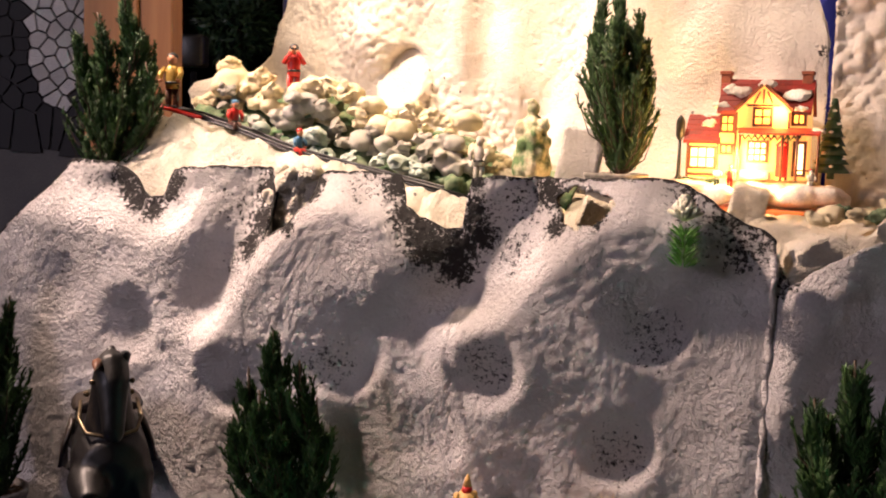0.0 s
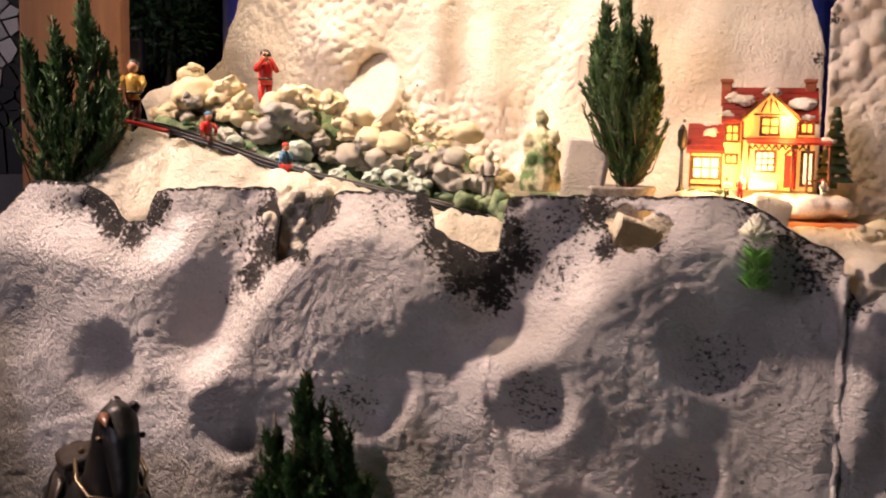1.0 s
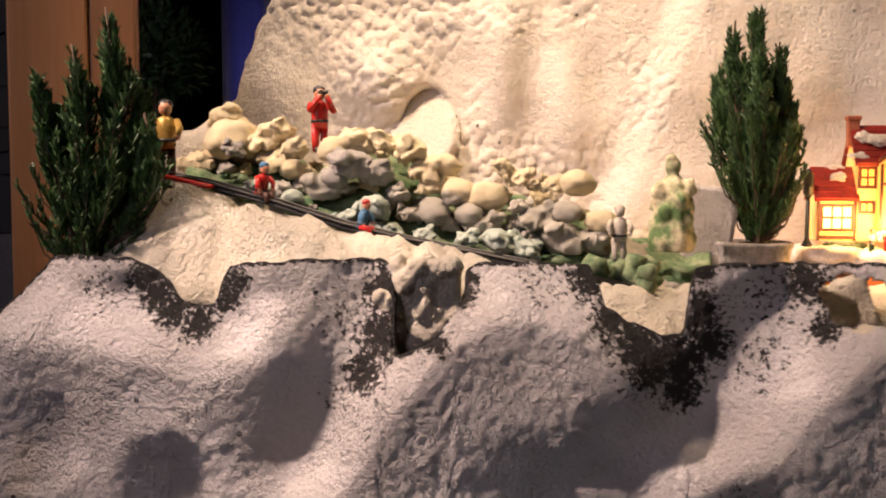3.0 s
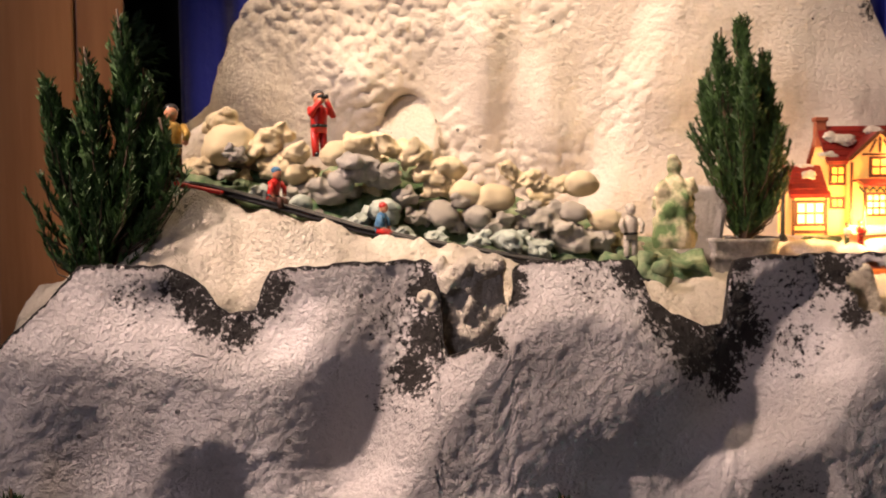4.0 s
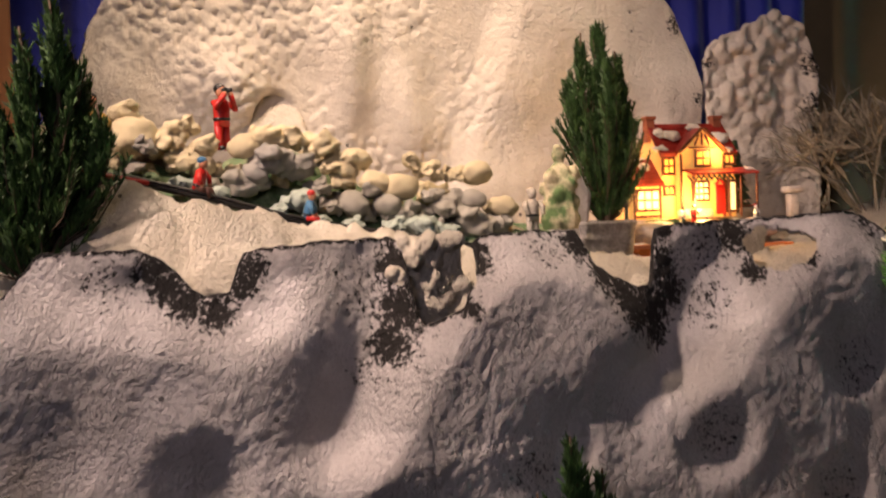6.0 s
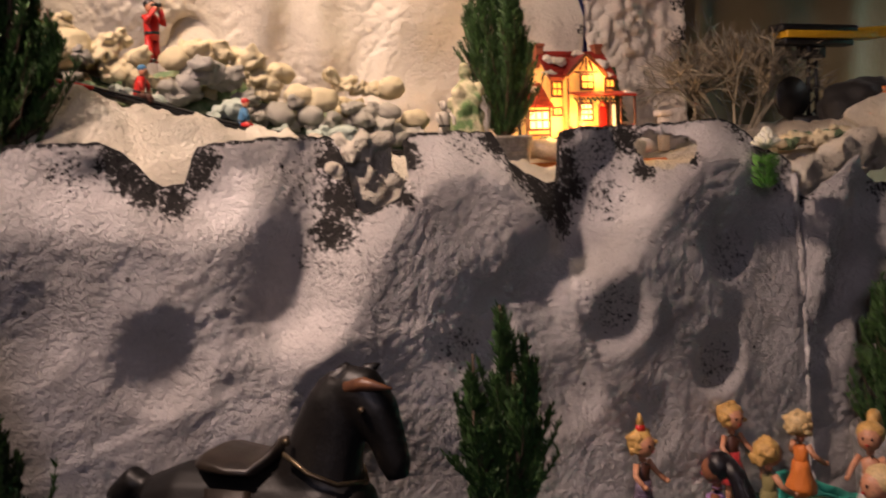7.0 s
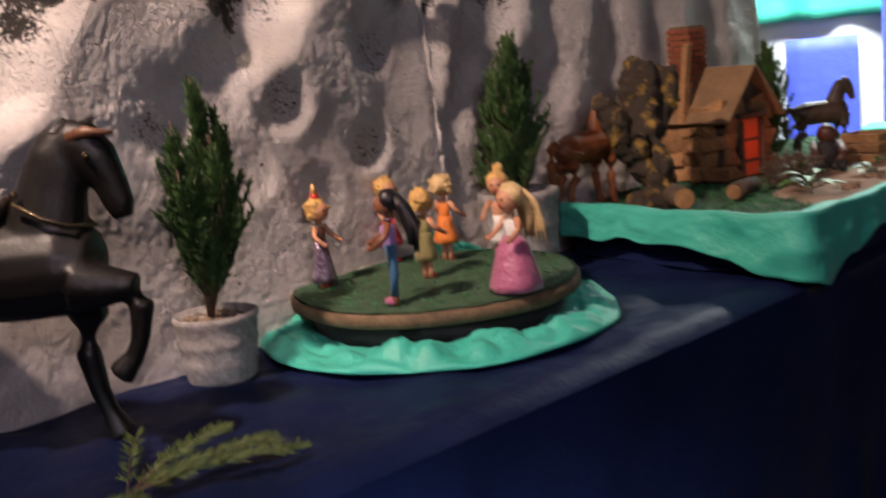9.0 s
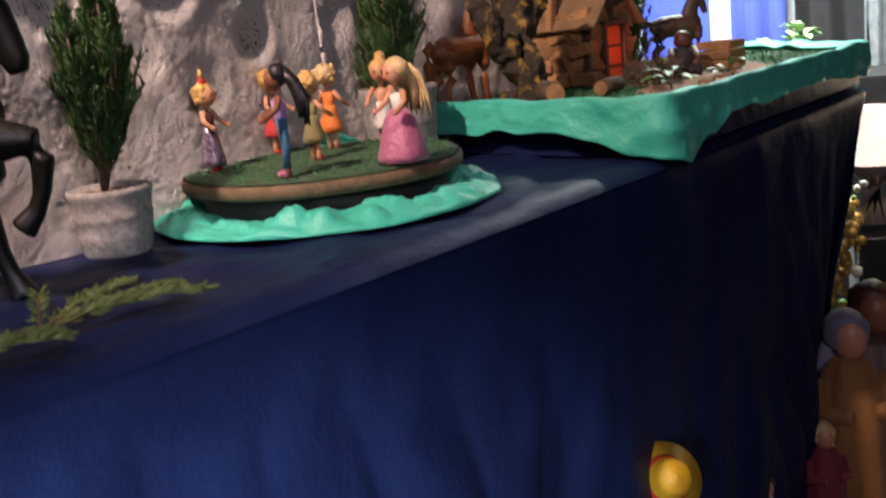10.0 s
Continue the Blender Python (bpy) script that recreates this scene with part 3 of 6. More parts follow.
def back_relief(U, Z):
    # a smooth sunken oval, a slanting crest and rough lumps beside it
    line = U - (.045 + 0.34 * (Z - 1.6))
    h = 0.018 * step(line, -.055, .0) * (1 - step(line, .0, .13))
    x, z = U + .278, Z - 1.505
    h = h - .007 * (1 - step(np.hypot((x - .12 * z) / .040, z / .056) + .15 * np.sin(2.5 * np.arctan2(z, x)), .85, 1.0))
    h = h + hump(U, Z, -.33, 1.57, .05, .06, .034) + hump(U, Z, -.18, 1.60, .03, .10, .030) + hump(U, Z, -.10, 1.55, .035, .08, .024) + hump(U, Z, -.46, 1.56, .05, .06, .012)
    h = h + hump(U, Z, .2, 1.60, .04, .09, .010)
    hollow = 1 - step(np.hypot((x - .12 * z) / .040, z / .056), .9, 1.1)
    patch = np.clip(lattice_noise(U, Z, 9, 24) + 0.35, 0, 1) * (1 - step(line, -.01, .01)) * (1 - hollow)
    h = h + 0.007 * lattice_noise(U, Z, 14, 21) + patch * (0.0015 * lattice_noise(U, Z, 70, 22) + 0.0040 * lattice_noise(U, Z, 170, 23)) + 0.0005 * lattice_noise(U, Z, 220, 25)
    crumbs = np.clip(hump(U, Z, -.34, 1.57, .05, .06, 1.2) + hump(U, Z, -.215, 1.52, .02, .06, 1.0), 0, 1) * (1 - hollow)
    h = h + crumbs * (0.0015 * lattice_noise(U, Z, 75, 26) + 0.003 * lattice_noise(U, Z, 170, 27))
    flat = 1 - step(np.hypot((x - .12 * z) / .040, z / .056) + .10 * np.sin(2.5 * np.arctan2(z, x)), .93, 1.0)
    return h * (1 - flat) + flat * (.016 - .55 * z)


BACKDROP = foam_panel("backdrop_panel", -.575, .346, 1.26, BTOP, back_relief, .47, M_BACK, "tall cream flocked foam backdrop with a smooth oval hollow", 0.003, None, [(.34, 1.55, .012), (.31, 1.66, .02)], [], 0.008)
bm = bmesh.new()
rim = []
for k in range(40):
    a = k * 6.2832 / 40
    x, z = .037 * math.cos(a) * (1 - .16 * math.sin(a)), .055 * math.sin(a)
    rim.append((-.278 + x + .12 * z, .47 - (.016 - .55 * z) - .0025, 1.505 + z))
front = [bm.verts.new(p) for p in rim]
back = [bm.verts.new((p[0], p[1] + .006, p[2])) for p in rim]
bm.faces.new(front[::-1])
for k in range(40):
    bm.faces.new((front[k], front[(k + 1) % 40], back[(k + 1) % 40], back[k]))
part("smooth_hollow", bm, M_SMOOTHFOAM, BACKDROP, "smooth pale oval of cut foam", False)
foam_panel("backdrop_panel", .352, .545, 1.26, [(.352, 1.615), (.365, 1.632), (.40, 1.646), (.47, 1.68), (.52, 1.66), (.535, 1.63), (.545, 1.60)],
           lambda U, Z: 0.012 * lattice_noise(U, Z, 12, 31) + 0.007 * lattice_noise(U, Z, 85, 32) * step(Z, 1.46, 1.54) + 0.002 * lattice_noise(U, Z, 170, 33), .468, M_BACK,
           "narrow rough cream foam backdrop with a scorched edge", 0.003, None, [(.54, 1.60, .025), (.545, 1.5, .02), (.54, 1.54, .02), (.355, 1.60, .012)], [], 0.008)


def drape(name, u0, u1, zb, zt, w, material, label, fold=0.02, period=0.11, seed=1, m=WALL, n=160, kz=24, taper=1.0, category="curtain"):
    us, zs = np.linspace(u0, u1, n), np.linspace(zb, zt, kz)
    U, Z = np.meshgrid(us, zs, indexing="ij")
    y = w + fold * np.sin(U / period * 6.283 + 2.2 * lattice_noise(U, Z * 0.25, 5, seed)) * (1 - (1 - taper) * (Z - zb) / (zt - zb)) + fold * 0.6 * lattice_noise(U, Z * 0.3, 14, seed + 1)
    return tagged(sheet(name, np.stack([U, y, Z], -1), material, m, 0.003), label, category)


drape("blue_curtain", -.602, .62, 1.0, 2.1, .60, M_CURTAIN, "hanging royal blue curtain behind the backdrop", 0.012, 0.07, 3)
drape("ochre_curtain", .50, 1.9, 1.0, 2.1, .66, M_OCHRE, "drab ochre cloth hanging behind the dry bush", 0.012, 0.2, 7)
drape("black_curtain", -1.5, -.50, .02, 2.9, .95, M_BLACKCLOTH, "black cloth hanging in the dark corner", 0.02, 0.2, 11)

# ---- snowy ledge behind the mountain wall ----
us, ws = np.linspace(-.63, 1.34, 420), np.linspace(.078, .52, 100)
U, V = np.meshgrid(us, ws, indexing="ij")
ridge = np.interp(us, [-.65, -.56, -.52, -.46, -.40, -.325, -.24, -.18, -.05, .05, .15, .40, .55, .7, .9, 1.2], [1.33, 1.375, 1.434, 1.432, 1.416, 1.396, 1.378, 1.366, 1.345, 1.332, 1.322, 1.33, 1.35, 1.38, 1.40, 1.41])
low = np.interp(us, [-.65, -.5, -.43, -.35, -.22, -.1, 0, .2, .4, .55, .7, 1.2], [1.28, 1.30, 1.30, 1.31, 1.29, 1.27, 1.255, 1.27, 1.30, 1.33, 1.37, 1.40])
t = step(V, .05, .145)
H = low[:, None] * (1 - t) + ridge[:, None] * t
H = H + np.where(U < 0, .30, .05) * np.clip(V - .20, 0, .12) - np.where(U < -.05, .020, 0) * step(V, .148, .162)
rough = np.where(U < .12, 1.0, 0.6)
H = H + rough * (0.008 * lattice_noise(U, V, 22, 41) + 0.006 * lattice_noise(U, V, 60, 42) + 0.004 * lattice_noise(U, V, 140, 43))
tagged(sheet("snow_ledge", np.stack([U, V, H], -1), M_SNOW, WALL, 0.01), "crumbly cream foam snow slope behind the rim", "foam snow", "", "structure")
slab("ledge_base", (.355, .325, 1.06), (1.95, .38, .36), M_GREYBOARD, "plain grey base that carries the snow slope", "base", WALL)

# the notch between two rim pieces is filled by a crumbly piece of foam
bm = bmesh.new()
rs = random.Random(9)
for k in range(110):
    a, z = rs.random(), rs.random()
    ball(bm, (-.245 + .072 * a + .012 * (1 - z), .020 + .014 * rs.random(), 1.283 + .094 * z), 0.006 + .005 * rs.random(), 1, 0, .5, k)
box(bm, (-.205, .032, 1.325), (.066, .014, .09), (0, 0, 0), .004)
tagged(part("foam_chunk", fused(bm, .0022, 1), M_SNOW, None, "", True, WALL), "crumbled cream foam chunk filling a rim notch", "foam chunk")

# ---- table ----
EDGE = [(-1.15, 1.122), (0.30, .487), (1.195, .110), (1.58, .38)]


def edge_point(s):
    """A point on the table's front edge, s metres from its west end."""
    for (ax, ay), (bx, by) in zip(EDGE, EDGE[1:]):
        d = math.hypot(bx - ax, by - ay)
        if s <= d or (bx, by) == EDGE[-1]:
            return ax + (bx - ax) * s / d, ay + (by - ay) * s / d
        s -= d


TABLE = thing("blue_cloth", Matrix(), "royal blue satin tablecloth hanging in folds to the floor", "tablecloth")
ns, nv = 420, 30
pts = np.array([edge_point(s) for s in np.linspace(0, 2.95, ns)])
tang = np.gradient(pts, axis=0)
tang /= np.linalg.norm(tang, axis=1)[:, None]
nrm = np.stack([tang[:, 1], -tang[:, 0]], 1)
S = np.linspace(0, 2.95, ns)[:, None]
Zs = .867 - .862 * np.linspace(0, 1, nv)[None, :] ** 1.3
drop = (.867 - Zs) / .862
creases = (np.abs(lattice_noise(S + .30 * Zs, Zs * .35, 9, 57)) - .3) * .085 * drop ** .8 + (np.abs(lattice_noise(S - .35 * Zs, Zs * .3, 13, 58)) - .3) * .050 * drop
fold = creases + drop ** 1.2 * (0.016 * np.sin(S * 46 + 2.5 * lattice_noise(S + 0 * Zs, Zs * 0.5, 4, 51)) + 0.014 * lattice_noise(S + 0 * Zs, Zs * 0.6, 13, 52) + 0.012 * np.maximum(0, lattice_noise(S + 0 * Zs, Zs * 0.4, 5, 53)))
out = fold * .55 - 0.22 * drop * np.exp(-((S - 2.56) / .25) ** 2) + 0.035 * drop - 0.006 * np.exp(-drop * 60)
P = np.stack([pts[:, None, 0] + nrm[:, None, 0] * out, pts[:, None, 1] + nrm[:, None, 1] * out, np.repeat(Zs, ns, 0)], -1)
sheet("skirt", P, M_BLUE, None, 0.002, None, None, TABLE)
ns2, nv2 = 260, 60
pts2 = np.array([edge_point(s) for s in np.linspace(0, 2.95, ns2)])
inner = np.array([WALL @ Vector((u, .04, 0)) for u in np.linspace(-1.02, 1.62, ns2)])[:, :2]
B = (np.linspace(0, 1, nv2) ** 2)[None, :, None]
XY = (pts2[:, None, :] + np.array([-.0024, -.0055])) * (1 - B) + inner[:, None, :] * B
crease = 0.0035 * lattice_noise(XY[..., 0], XY[..., 1], 16, 55) + 0.004 * (np.abs(lattice_noise(XY[..., 0] - XY[..., 1] * .4, XY[..., 1] + XY[..., 0] * .7, 26, 59)) - .4) + 0.006 * np.abs(lattice_noise(XY[..., 0] + XY[..., 1] * .6, XY[..., 1] - XY[..., 0] * .3, 9, 56)) ** 2
sheet("top_cloth", np.concatenate([XY, (.8795 + crease * np.minimum(1, B[..., 0] * 8) - .0125 * np.clip(1 - B[..., 0] / .075, 0, 1) ** 2.2)[..., None]], -1), M_BLUE, None, 0.0, None, None, TABLE)
slab("table_top", (.42, .30, .855), (2.6, .50, .03), M_GREYBOARD, "plain board under the blue cloth", "table", WALL)

# ---- trees ----


def spindles(bm_name, segs, material, parent):
    """Many thin double-pointed needles: rows of base, direction, length, width."""
    segs = np.array(segs)
    b, d, ln, wd = segs[:, 0:3], segs[:, 3:6], segs[:, 6:7], segs[:, 7:8]
    d = d / np.linalg.norm(d, axis=1)[:, None]
    ref = np.where(np.abs(d[:, 2:3]) > 0.9, [[1.0, 0, 0]], [[0, 0, 1.0]])
    s = np.cross(d, ref)
    s /= np.linalg.norm(s, axis=1)[:, None]
    t = np.cross(d, s)
    mid = b + d * ln * 0.45
    V = np.stack([b, mid + s * wd, mid - s * wd * .5 + t * wd * .87, mid - s * wd * .5 - t * wd * .87, b + d * ln], 1).reshape(-1, 3)
    k = np.arange(len(segs))[:, None] * 5
    F = np.concatenate([k + np.array([[0, 2, 1]]), k + [[0, 3, 2]], k + [[0, 1, 3]], k + [[4, 1, 2]], k + [[4, 2, 3]], k + [[4, 3, 1]]], 0)
    me = bpy.data.meshes.new(bm_name)
    me.from_pydata(V.tolist(), [], F.tolist())
    me.materials.append(material)
    ob = new(bm_name, me)
    ob.parent = parent
    return ob


def conifer(name, m, height, width, label, seed, leaders=((0, 0, 1.0, 1.0),), shoots=230, bare=0.12, belly=0.36, foliage=None, group="potted conifers"):
    """A small cypress: upright stems that fan out from the root, each clothed in feathery shoots."""
    rs = random.Random(seed)
    tree = thing(name, m, label, "tree", group)
    stems = bmesh.new()
    segs = []
    total = sum(w * h for _, _, h, w in leaders)
    for dx, dy, hf, wf in leaders:
        H, W = height * hf, width * wf
        axis = lambda q: Vector((dx * min(1, q * 1.6) + .006 * math.sin(5 * q + seed), dy * min(1, q * 1.6) + .006 * math.cos(4 * q + seed), q * H))
        tube(stems, [axis(q / 8) for q in range(9)], [.0040 * (1 - q / 9) * (height / .3) + .0007 for q in range(9)], 6)
        for i in range(int(.82 * shoots * hf * wf / total)):
            q = bare + (0.97 - bare) * (rs.random() ** 0.9)
            env = (min(1, (q - bare * .6) / (belly - bare * .6)) ** .7 if q < belly else max(0.05, 1 - ((q - belly) / (1.02 - belly)) ** 1.25))
            a = rs.random() * 6.283
            r = W * .5 * env * (0.25 + 0.95 * rs.random() ** 1.3) * (1 + .25 * math.sin(3 * a + 9 * q + seed))
            rise = height * (0.10 + 0.10 * rs.random()) + r * .5
            if i % 6 == 0:       # long loose shoots
                r, rise = r * 1.22 + .004, rise * 1.25
            p0 = axis(max(0.02, q - rise / H))
            p2 = axis(q) + Vector((math.cos(a) * r, math.sin(a) * r, 0))
            p1 = (p0 + p2) * .5 + Vector((math.cos(a) * r * .28, math.sin(a) * r * .28, -rise * .12))
            if i % 3 == 0:
                tube(stems, [p0, p1, p2], [.0011, .0008, .0003], 4, caps=False)
            n = 15
            for j in range(n):
                s = 0.25 + 0.75 * (j + rs.random()) / n
                p = p0 * (1 - s) ** 2 + p1 * (2 * s * (1 - s)) + p2 * s * s
                d = ((p1 - p0) * (1 - s) + (p2 - p1) * s).normalized()
                for side in (-1, 1, 0):
                    off = Vector((-math.sin(a), math.cos(a), 0)) * (side * (.45 + .4 * rs.random()))
                    dd = (d + off + Vector((rs.uniform(-.35, .35), rs.uniform(-.35, .35), .35 + .4 * rs.random()))).normalized()
                    ln = (.009 + .012 * rs.random()) * (1.1 - .35 * s) * (height / .3) ** .5
                    segs.append((*p, *dd, ln, ln * .070))
                    if rs.random() < .8:
                        e = p + dd * ln * .45
                        d3 = (dd + Vector((rs.uniform(-.8, .8), rs.uniform(-.8, .8), .2))).normalized()
                        segs.append((*e, *d3, ln * .65, ln * .075))
    part("trunk", stems, M_BARK, tree)
    spindles("crown", segs, foliage or M_FOLIAGE, tree)
    return tree


def felt_pot(m, r, h, label, lean=0.0):
    pot = thing("plant_pot", m, label, "plant pot")
    bm = bmesh.new()
    prof = [(r * .80, 0), (r * .86, .006), (r * .90, h * .25), (r * .93, h * .30), (r * .91, h * .34), (r * .95, h * .55), (r * .985, h * .60), (r * .95, h * .64), (r * 1.0, h * .86), (r * 1.05, h * .93), (r * 1.04, h), (r * .96, h * 1.01), (r * .92, h * .9)]
    lathe(bm, prof, (0, 0, 0), 40, 0, .018, 5)
    part("wrap", bm, M_POT, pot)
    bm = bmesh.new()
    lathe(bm, [(r * .94, h * .84), (r * .5, h * .9), (.0001, h * .91)], (0, 0, 0), 24, 0, .02, 5)
    rs = random.Random(int(r * 1e4))
    for k in range(60):
        a, q = rs.random() * 6.283, r * .85 * math.sqrt(rs.random())
        ball(bm, (math.cos(a) * q, math.sin(a) * q, h * .9), (.006 + .004 * rs.random(), .003, .003), 1, 0, .4, k, (0, 30 * rs.random(), 360 * rs.random()))
    part("mulch", bm, M_SOIL, pot)
    return pot


# tall pair behind the first rim piece
conifer("conifer_tree", WALL @ pose(-.545, .095, 1.345, 0, 0, 20), .265, .118, "deep green potted cypress with two pointed leaders behind the rim", 11, ((.020, .0, 1.0, .62), (-.045, .0, .76, .55), (.042, .01, .80, .5), (-.010, -.012, .86, .5), (-.030, .016, .66, .5), (.055, -.01, .62, .4)), 430, .05, .34)
tree_a = conifer("conifer_tree", pose(-.153, 1.050, .955, 4, -3, 0), .262, .130, "slim green cypress in a grey felt-wrapped pot on the blue cloth", 19, ((.0, .0, 1.0, .60), (-.030, .008, .84, .50), (.028, -.008, .88, .50), (-.012, -.024, .78, .5), (.040, .016, .70, .42), (-.046, -.006, .66, .42)), 300, .26, .50)
felt_pot(pose(-.154, 1.050, .8835), .045, .076, "grey felt-wrapped plant pot with bark mulch on the blue cloth")
conifer("conifer_tree", WALL @ pose(.108, .305, 1.372), .255, .112, "dense dark green cypress beside the lit cottage", 13, ((0, 0, 1.0, .62), (-.022, .0, .95, .55), (.024, 0, .86, .55), (-.034, .01, .78, .45), (.036, .008, .72, .45), (.004, -.02, .82, .5)), 470, .10, .44)
felt_pot(WALL @ pose(.106, .305, 1.328), .040, .052, "low grey felt-wrapped plant pot behind the rim")
conifer("conifer_tree", WALL @ pose(-.585, -.085, .93, 0, 0, 60), .325, .13, "green potted cypress beside the foam mountain", 14, ((0, 0, 1.0, .65), (.028, 0, .84, .5), (-.028, .01, .86, .5), (.0, -.02, .76, .5)), 340, .12, .42)
felt_pot(WALL @ pose(-.585, -.085, .8835), .045, .075, "grey felt-wrapped plant pot on the blue cloth")
conifer("conifer_tree", WALL @ pose(.432, -.075, .985, 0, 0, 200), .255, .150, "bushy green cypress in a grey pot beside the turf disc", 15, ((0, 0, 1.0, .62), (.032, 0, .86, .55), (-.030, .01, .84, .5), (.012, -.026, .78, .5), (-.046, -.01, .70, .4)), 430, .12, .42)
felt_pot(WALL @ pose(.432, -.075, .8835), .058, .125, "grey felt-wrapped plant pot beside the turf disc")

# ---- horse figure on the table ----


def horse_skin(bm, raised=True):
    """A standing horse, nose towards x, hooves at z 0, about 0.3 m high."""
    tube(bm, [(-.215, 0, .155), (-.200, 0, .165), (-.170, 0, .170), (-.120, 0, .172), (-.075, 0, .172), (-.035, 0, .172), (-.012, 0, .168), (-.002, 0, .165)],
         [(.018, .020), (.036, .038), (.043, .046), (.040, .046), (.042, .047), (.043, .046), (.034, .038), (.016, .02)], 16)
    tube(bm, [(-.055, 0, .185), (-.045, 0, .215), (-.036, 0, .245), (-.026, 0, .272), (-.016, 0, .289)], [(.034, .042), (.027, .037), (.022, .032), (.019, .027), (.014, .018)], 14)
    tube(bm, [(-.022, 0, .288), (-.008, 0, .283), (.006, 0, .266), (.016, 0, .245), (.022, 0, .224), (.024, 0, .212)], [(.014, .018), (.019, .024), (.018, .022), (.014, .016), (.012, .014), (.009, .009)], 12)
    for y in (-.024, .024):
        tube(bm, [(-.180, y, .165), (-.192, y, .125), (-.178, y, .090), (-.200, y, .070), (-.206, y * 1.05, .030), (-.203, y * 1.05, .016)], [.030, .026, .016, .011, .009, .011], 10)
        tube(bm, [(-.203, y * 1.05, .018), (-.198, y * 1.05, .0)], [.011, .015], 10)
    tube(bm, [(-.030, .022, .165), (-.030, .024, .120), (-.036, .024, .085), (-.030, .024, .045), (-.022, .024, .020)], [.026, .020, .013, .010, .009], 10)
    tube(bm, [(-.022, .024, .020), (-.014, .024, .0)], [.011, .015], 10)
    if raised:
        tube(bm, [(-.022, -.022, .160), (.005, -.024, .155), (.032, -.024, .152), (.036, -.024, .138), (.030, -.024, .105), (.020, -.024, .083)], [.026, .020, .013, .012, .009, .009], 10)
        tube(bm, [(.020, -.024, .086), (.007, -.024, .072)], [.010, .014], 10)
    else:
        tube(bm, [(-.020, -.022, .165), (-.020, -.024, .120), (-.022, -.024, .085), (-.020, -.024, .045), (-.016, -.024, .0)], [.026, .020, .013, .010, .013], 10)
    tube(bm, [(-.212, 0, .185), (-.232, 0, .194), (-.248, 0, .180), (-.252, 0, .140), (-.246, 0, .095), (-.238, 0, .07)], [.010, .014, .017, .017, .013, .004], 10)
    return bm


bm = fused(horse_skin(bmesh.new()), .0032, 6)
tube(bm, [(-.012, -.012, .288), (.006, -.015, .292), (.030, -.018, .290)], [.006, .006, .001], 8, 1)
tube(bm, [(-.014, .012, .288), (-.004, .014, .298), (.006, .014, .303)], [.006, .006, .001], 8, 0)
tube(bm, [(-.062, 0, .232), (-.050, 0, .262), (-.034, 0, .285), (-.014, 0, .302)], [(.006, .010), (.008, .012), (.008, .011), (.005, .006)], 8, 0)
tube(bm, [(-.155, 0, .218), (-.140, 0, .222), (-.115, 0, .219), (-.095, 0, .219), (-.083, 0, .230), (-.078, 0, .240)], [(.020, .006), (.038, .010), (.040, .007), (.038, .007), (.020, .006), (.008, .004)], 12, 2)
for y in (-1, 1):
    tube(bm, [(-.112, y * .038, .205), (-.112, y * .047, .175), (-.113, y * .049, .150)], [(.022, .004), (.022, .004), (.012, .003)], 8, 2)
    tube(bm, [(-.063, y * .030, .236), (-.040, y * .033, .222), (-.018, y * .026, .212), (-.004, 0, .208)], [.0022] * 4, 6, 3)
    ball(bm, (.004, y * .020, .272), .0035, 1, 3)
    ball(bm, (-.063, y * .024, .244), .004, 1, 3)
HORSE = Matrix.Translation((-.342, 1.026, .883)) @ pose(0, 0, 0, 0, 0, -67)
tagged(part("horse_figure", bm, [M_EBONY, M_COPPER, M_SADDLE, M_BRASS], None, "", True, HORSE), "large dark carved horse figure with saddle and raised foreleg", "horse figure")

# ---- turf disc ----
disc = thing("turf_disc", pose(.098, .892, .9, 0, 0, 18), "round sawn wood board painted as green turf, resting on turquoise paper", "display board")
bm = bmesh.new()
lathe(bm, [(.150, .012), (.177, .013), (.182, .016), (.182, .027), (.177, .031)], (0, 0, .008), 64, 0, .012, 5)
part("board", bm, M_CUTWOOD, disc)
# This foot is black to put the shade under the board into its colour.
part("foot", lathe(bmesh.new(), [(.155, -.016), (.160, .021)], (0, 0, 0), 40), M_BLACKCLOTH, disc, "black foot standing in for the shade under the board")
bm = bmesh.new()
lathe(bm, [(.179, .0395), (.17, .042), (.10, .043), (.0001, .043)], (0, 0, 0), 64, 0, .012, 5)
for v in bm.verts:
    v.co.z += .0012 * noise.noise(v.co * 60)
part("turf", bm, M_TURF, disc)

# turquoise crepe paper under the disc
na, nr = 260, 34
A, R = np.meshgrid(np.linspace(0, 6.28319, na), np.linspace(0, 1, nr), indexing="ij")
ragged = 1 + 0.06 * lattice_noise(np.cos(A) * 2, np.sin(A) * 2, 1.6, 61)
X = np.cos(A) * (.150 + .084 * R * ragged)
Y = np.sin(A) * (.150 + .074 * R * ragged)
fold_ = .009 * np.abs(lattice_noise(X, Y, 30, 63)) + .010 * np.abs(lattice_noise(X + Y, Y - X, 17, 64)) + .004 * np.abs(lattice_noise(X - Y, Y + X, 70, 65)) - .005
roll = (.010 + fold_ * 1.25) * np.sin(np.clip(R, 0, 1) * 3.14159) ** .6 * (1 + .3 * lattice_noise(np.cos(A) * 3, np.sin(A) * 3, 2.2, 62)) + .0006
tagged(sheet("crepe_paper", np.stack([X, Y, .003 + np.maximum(roll, 0)], -1), M_TEAL, pose(.098, .890, .8835), .0015), "crumpled turquoise crepe paper ring under the turf disc", "crepe paper")

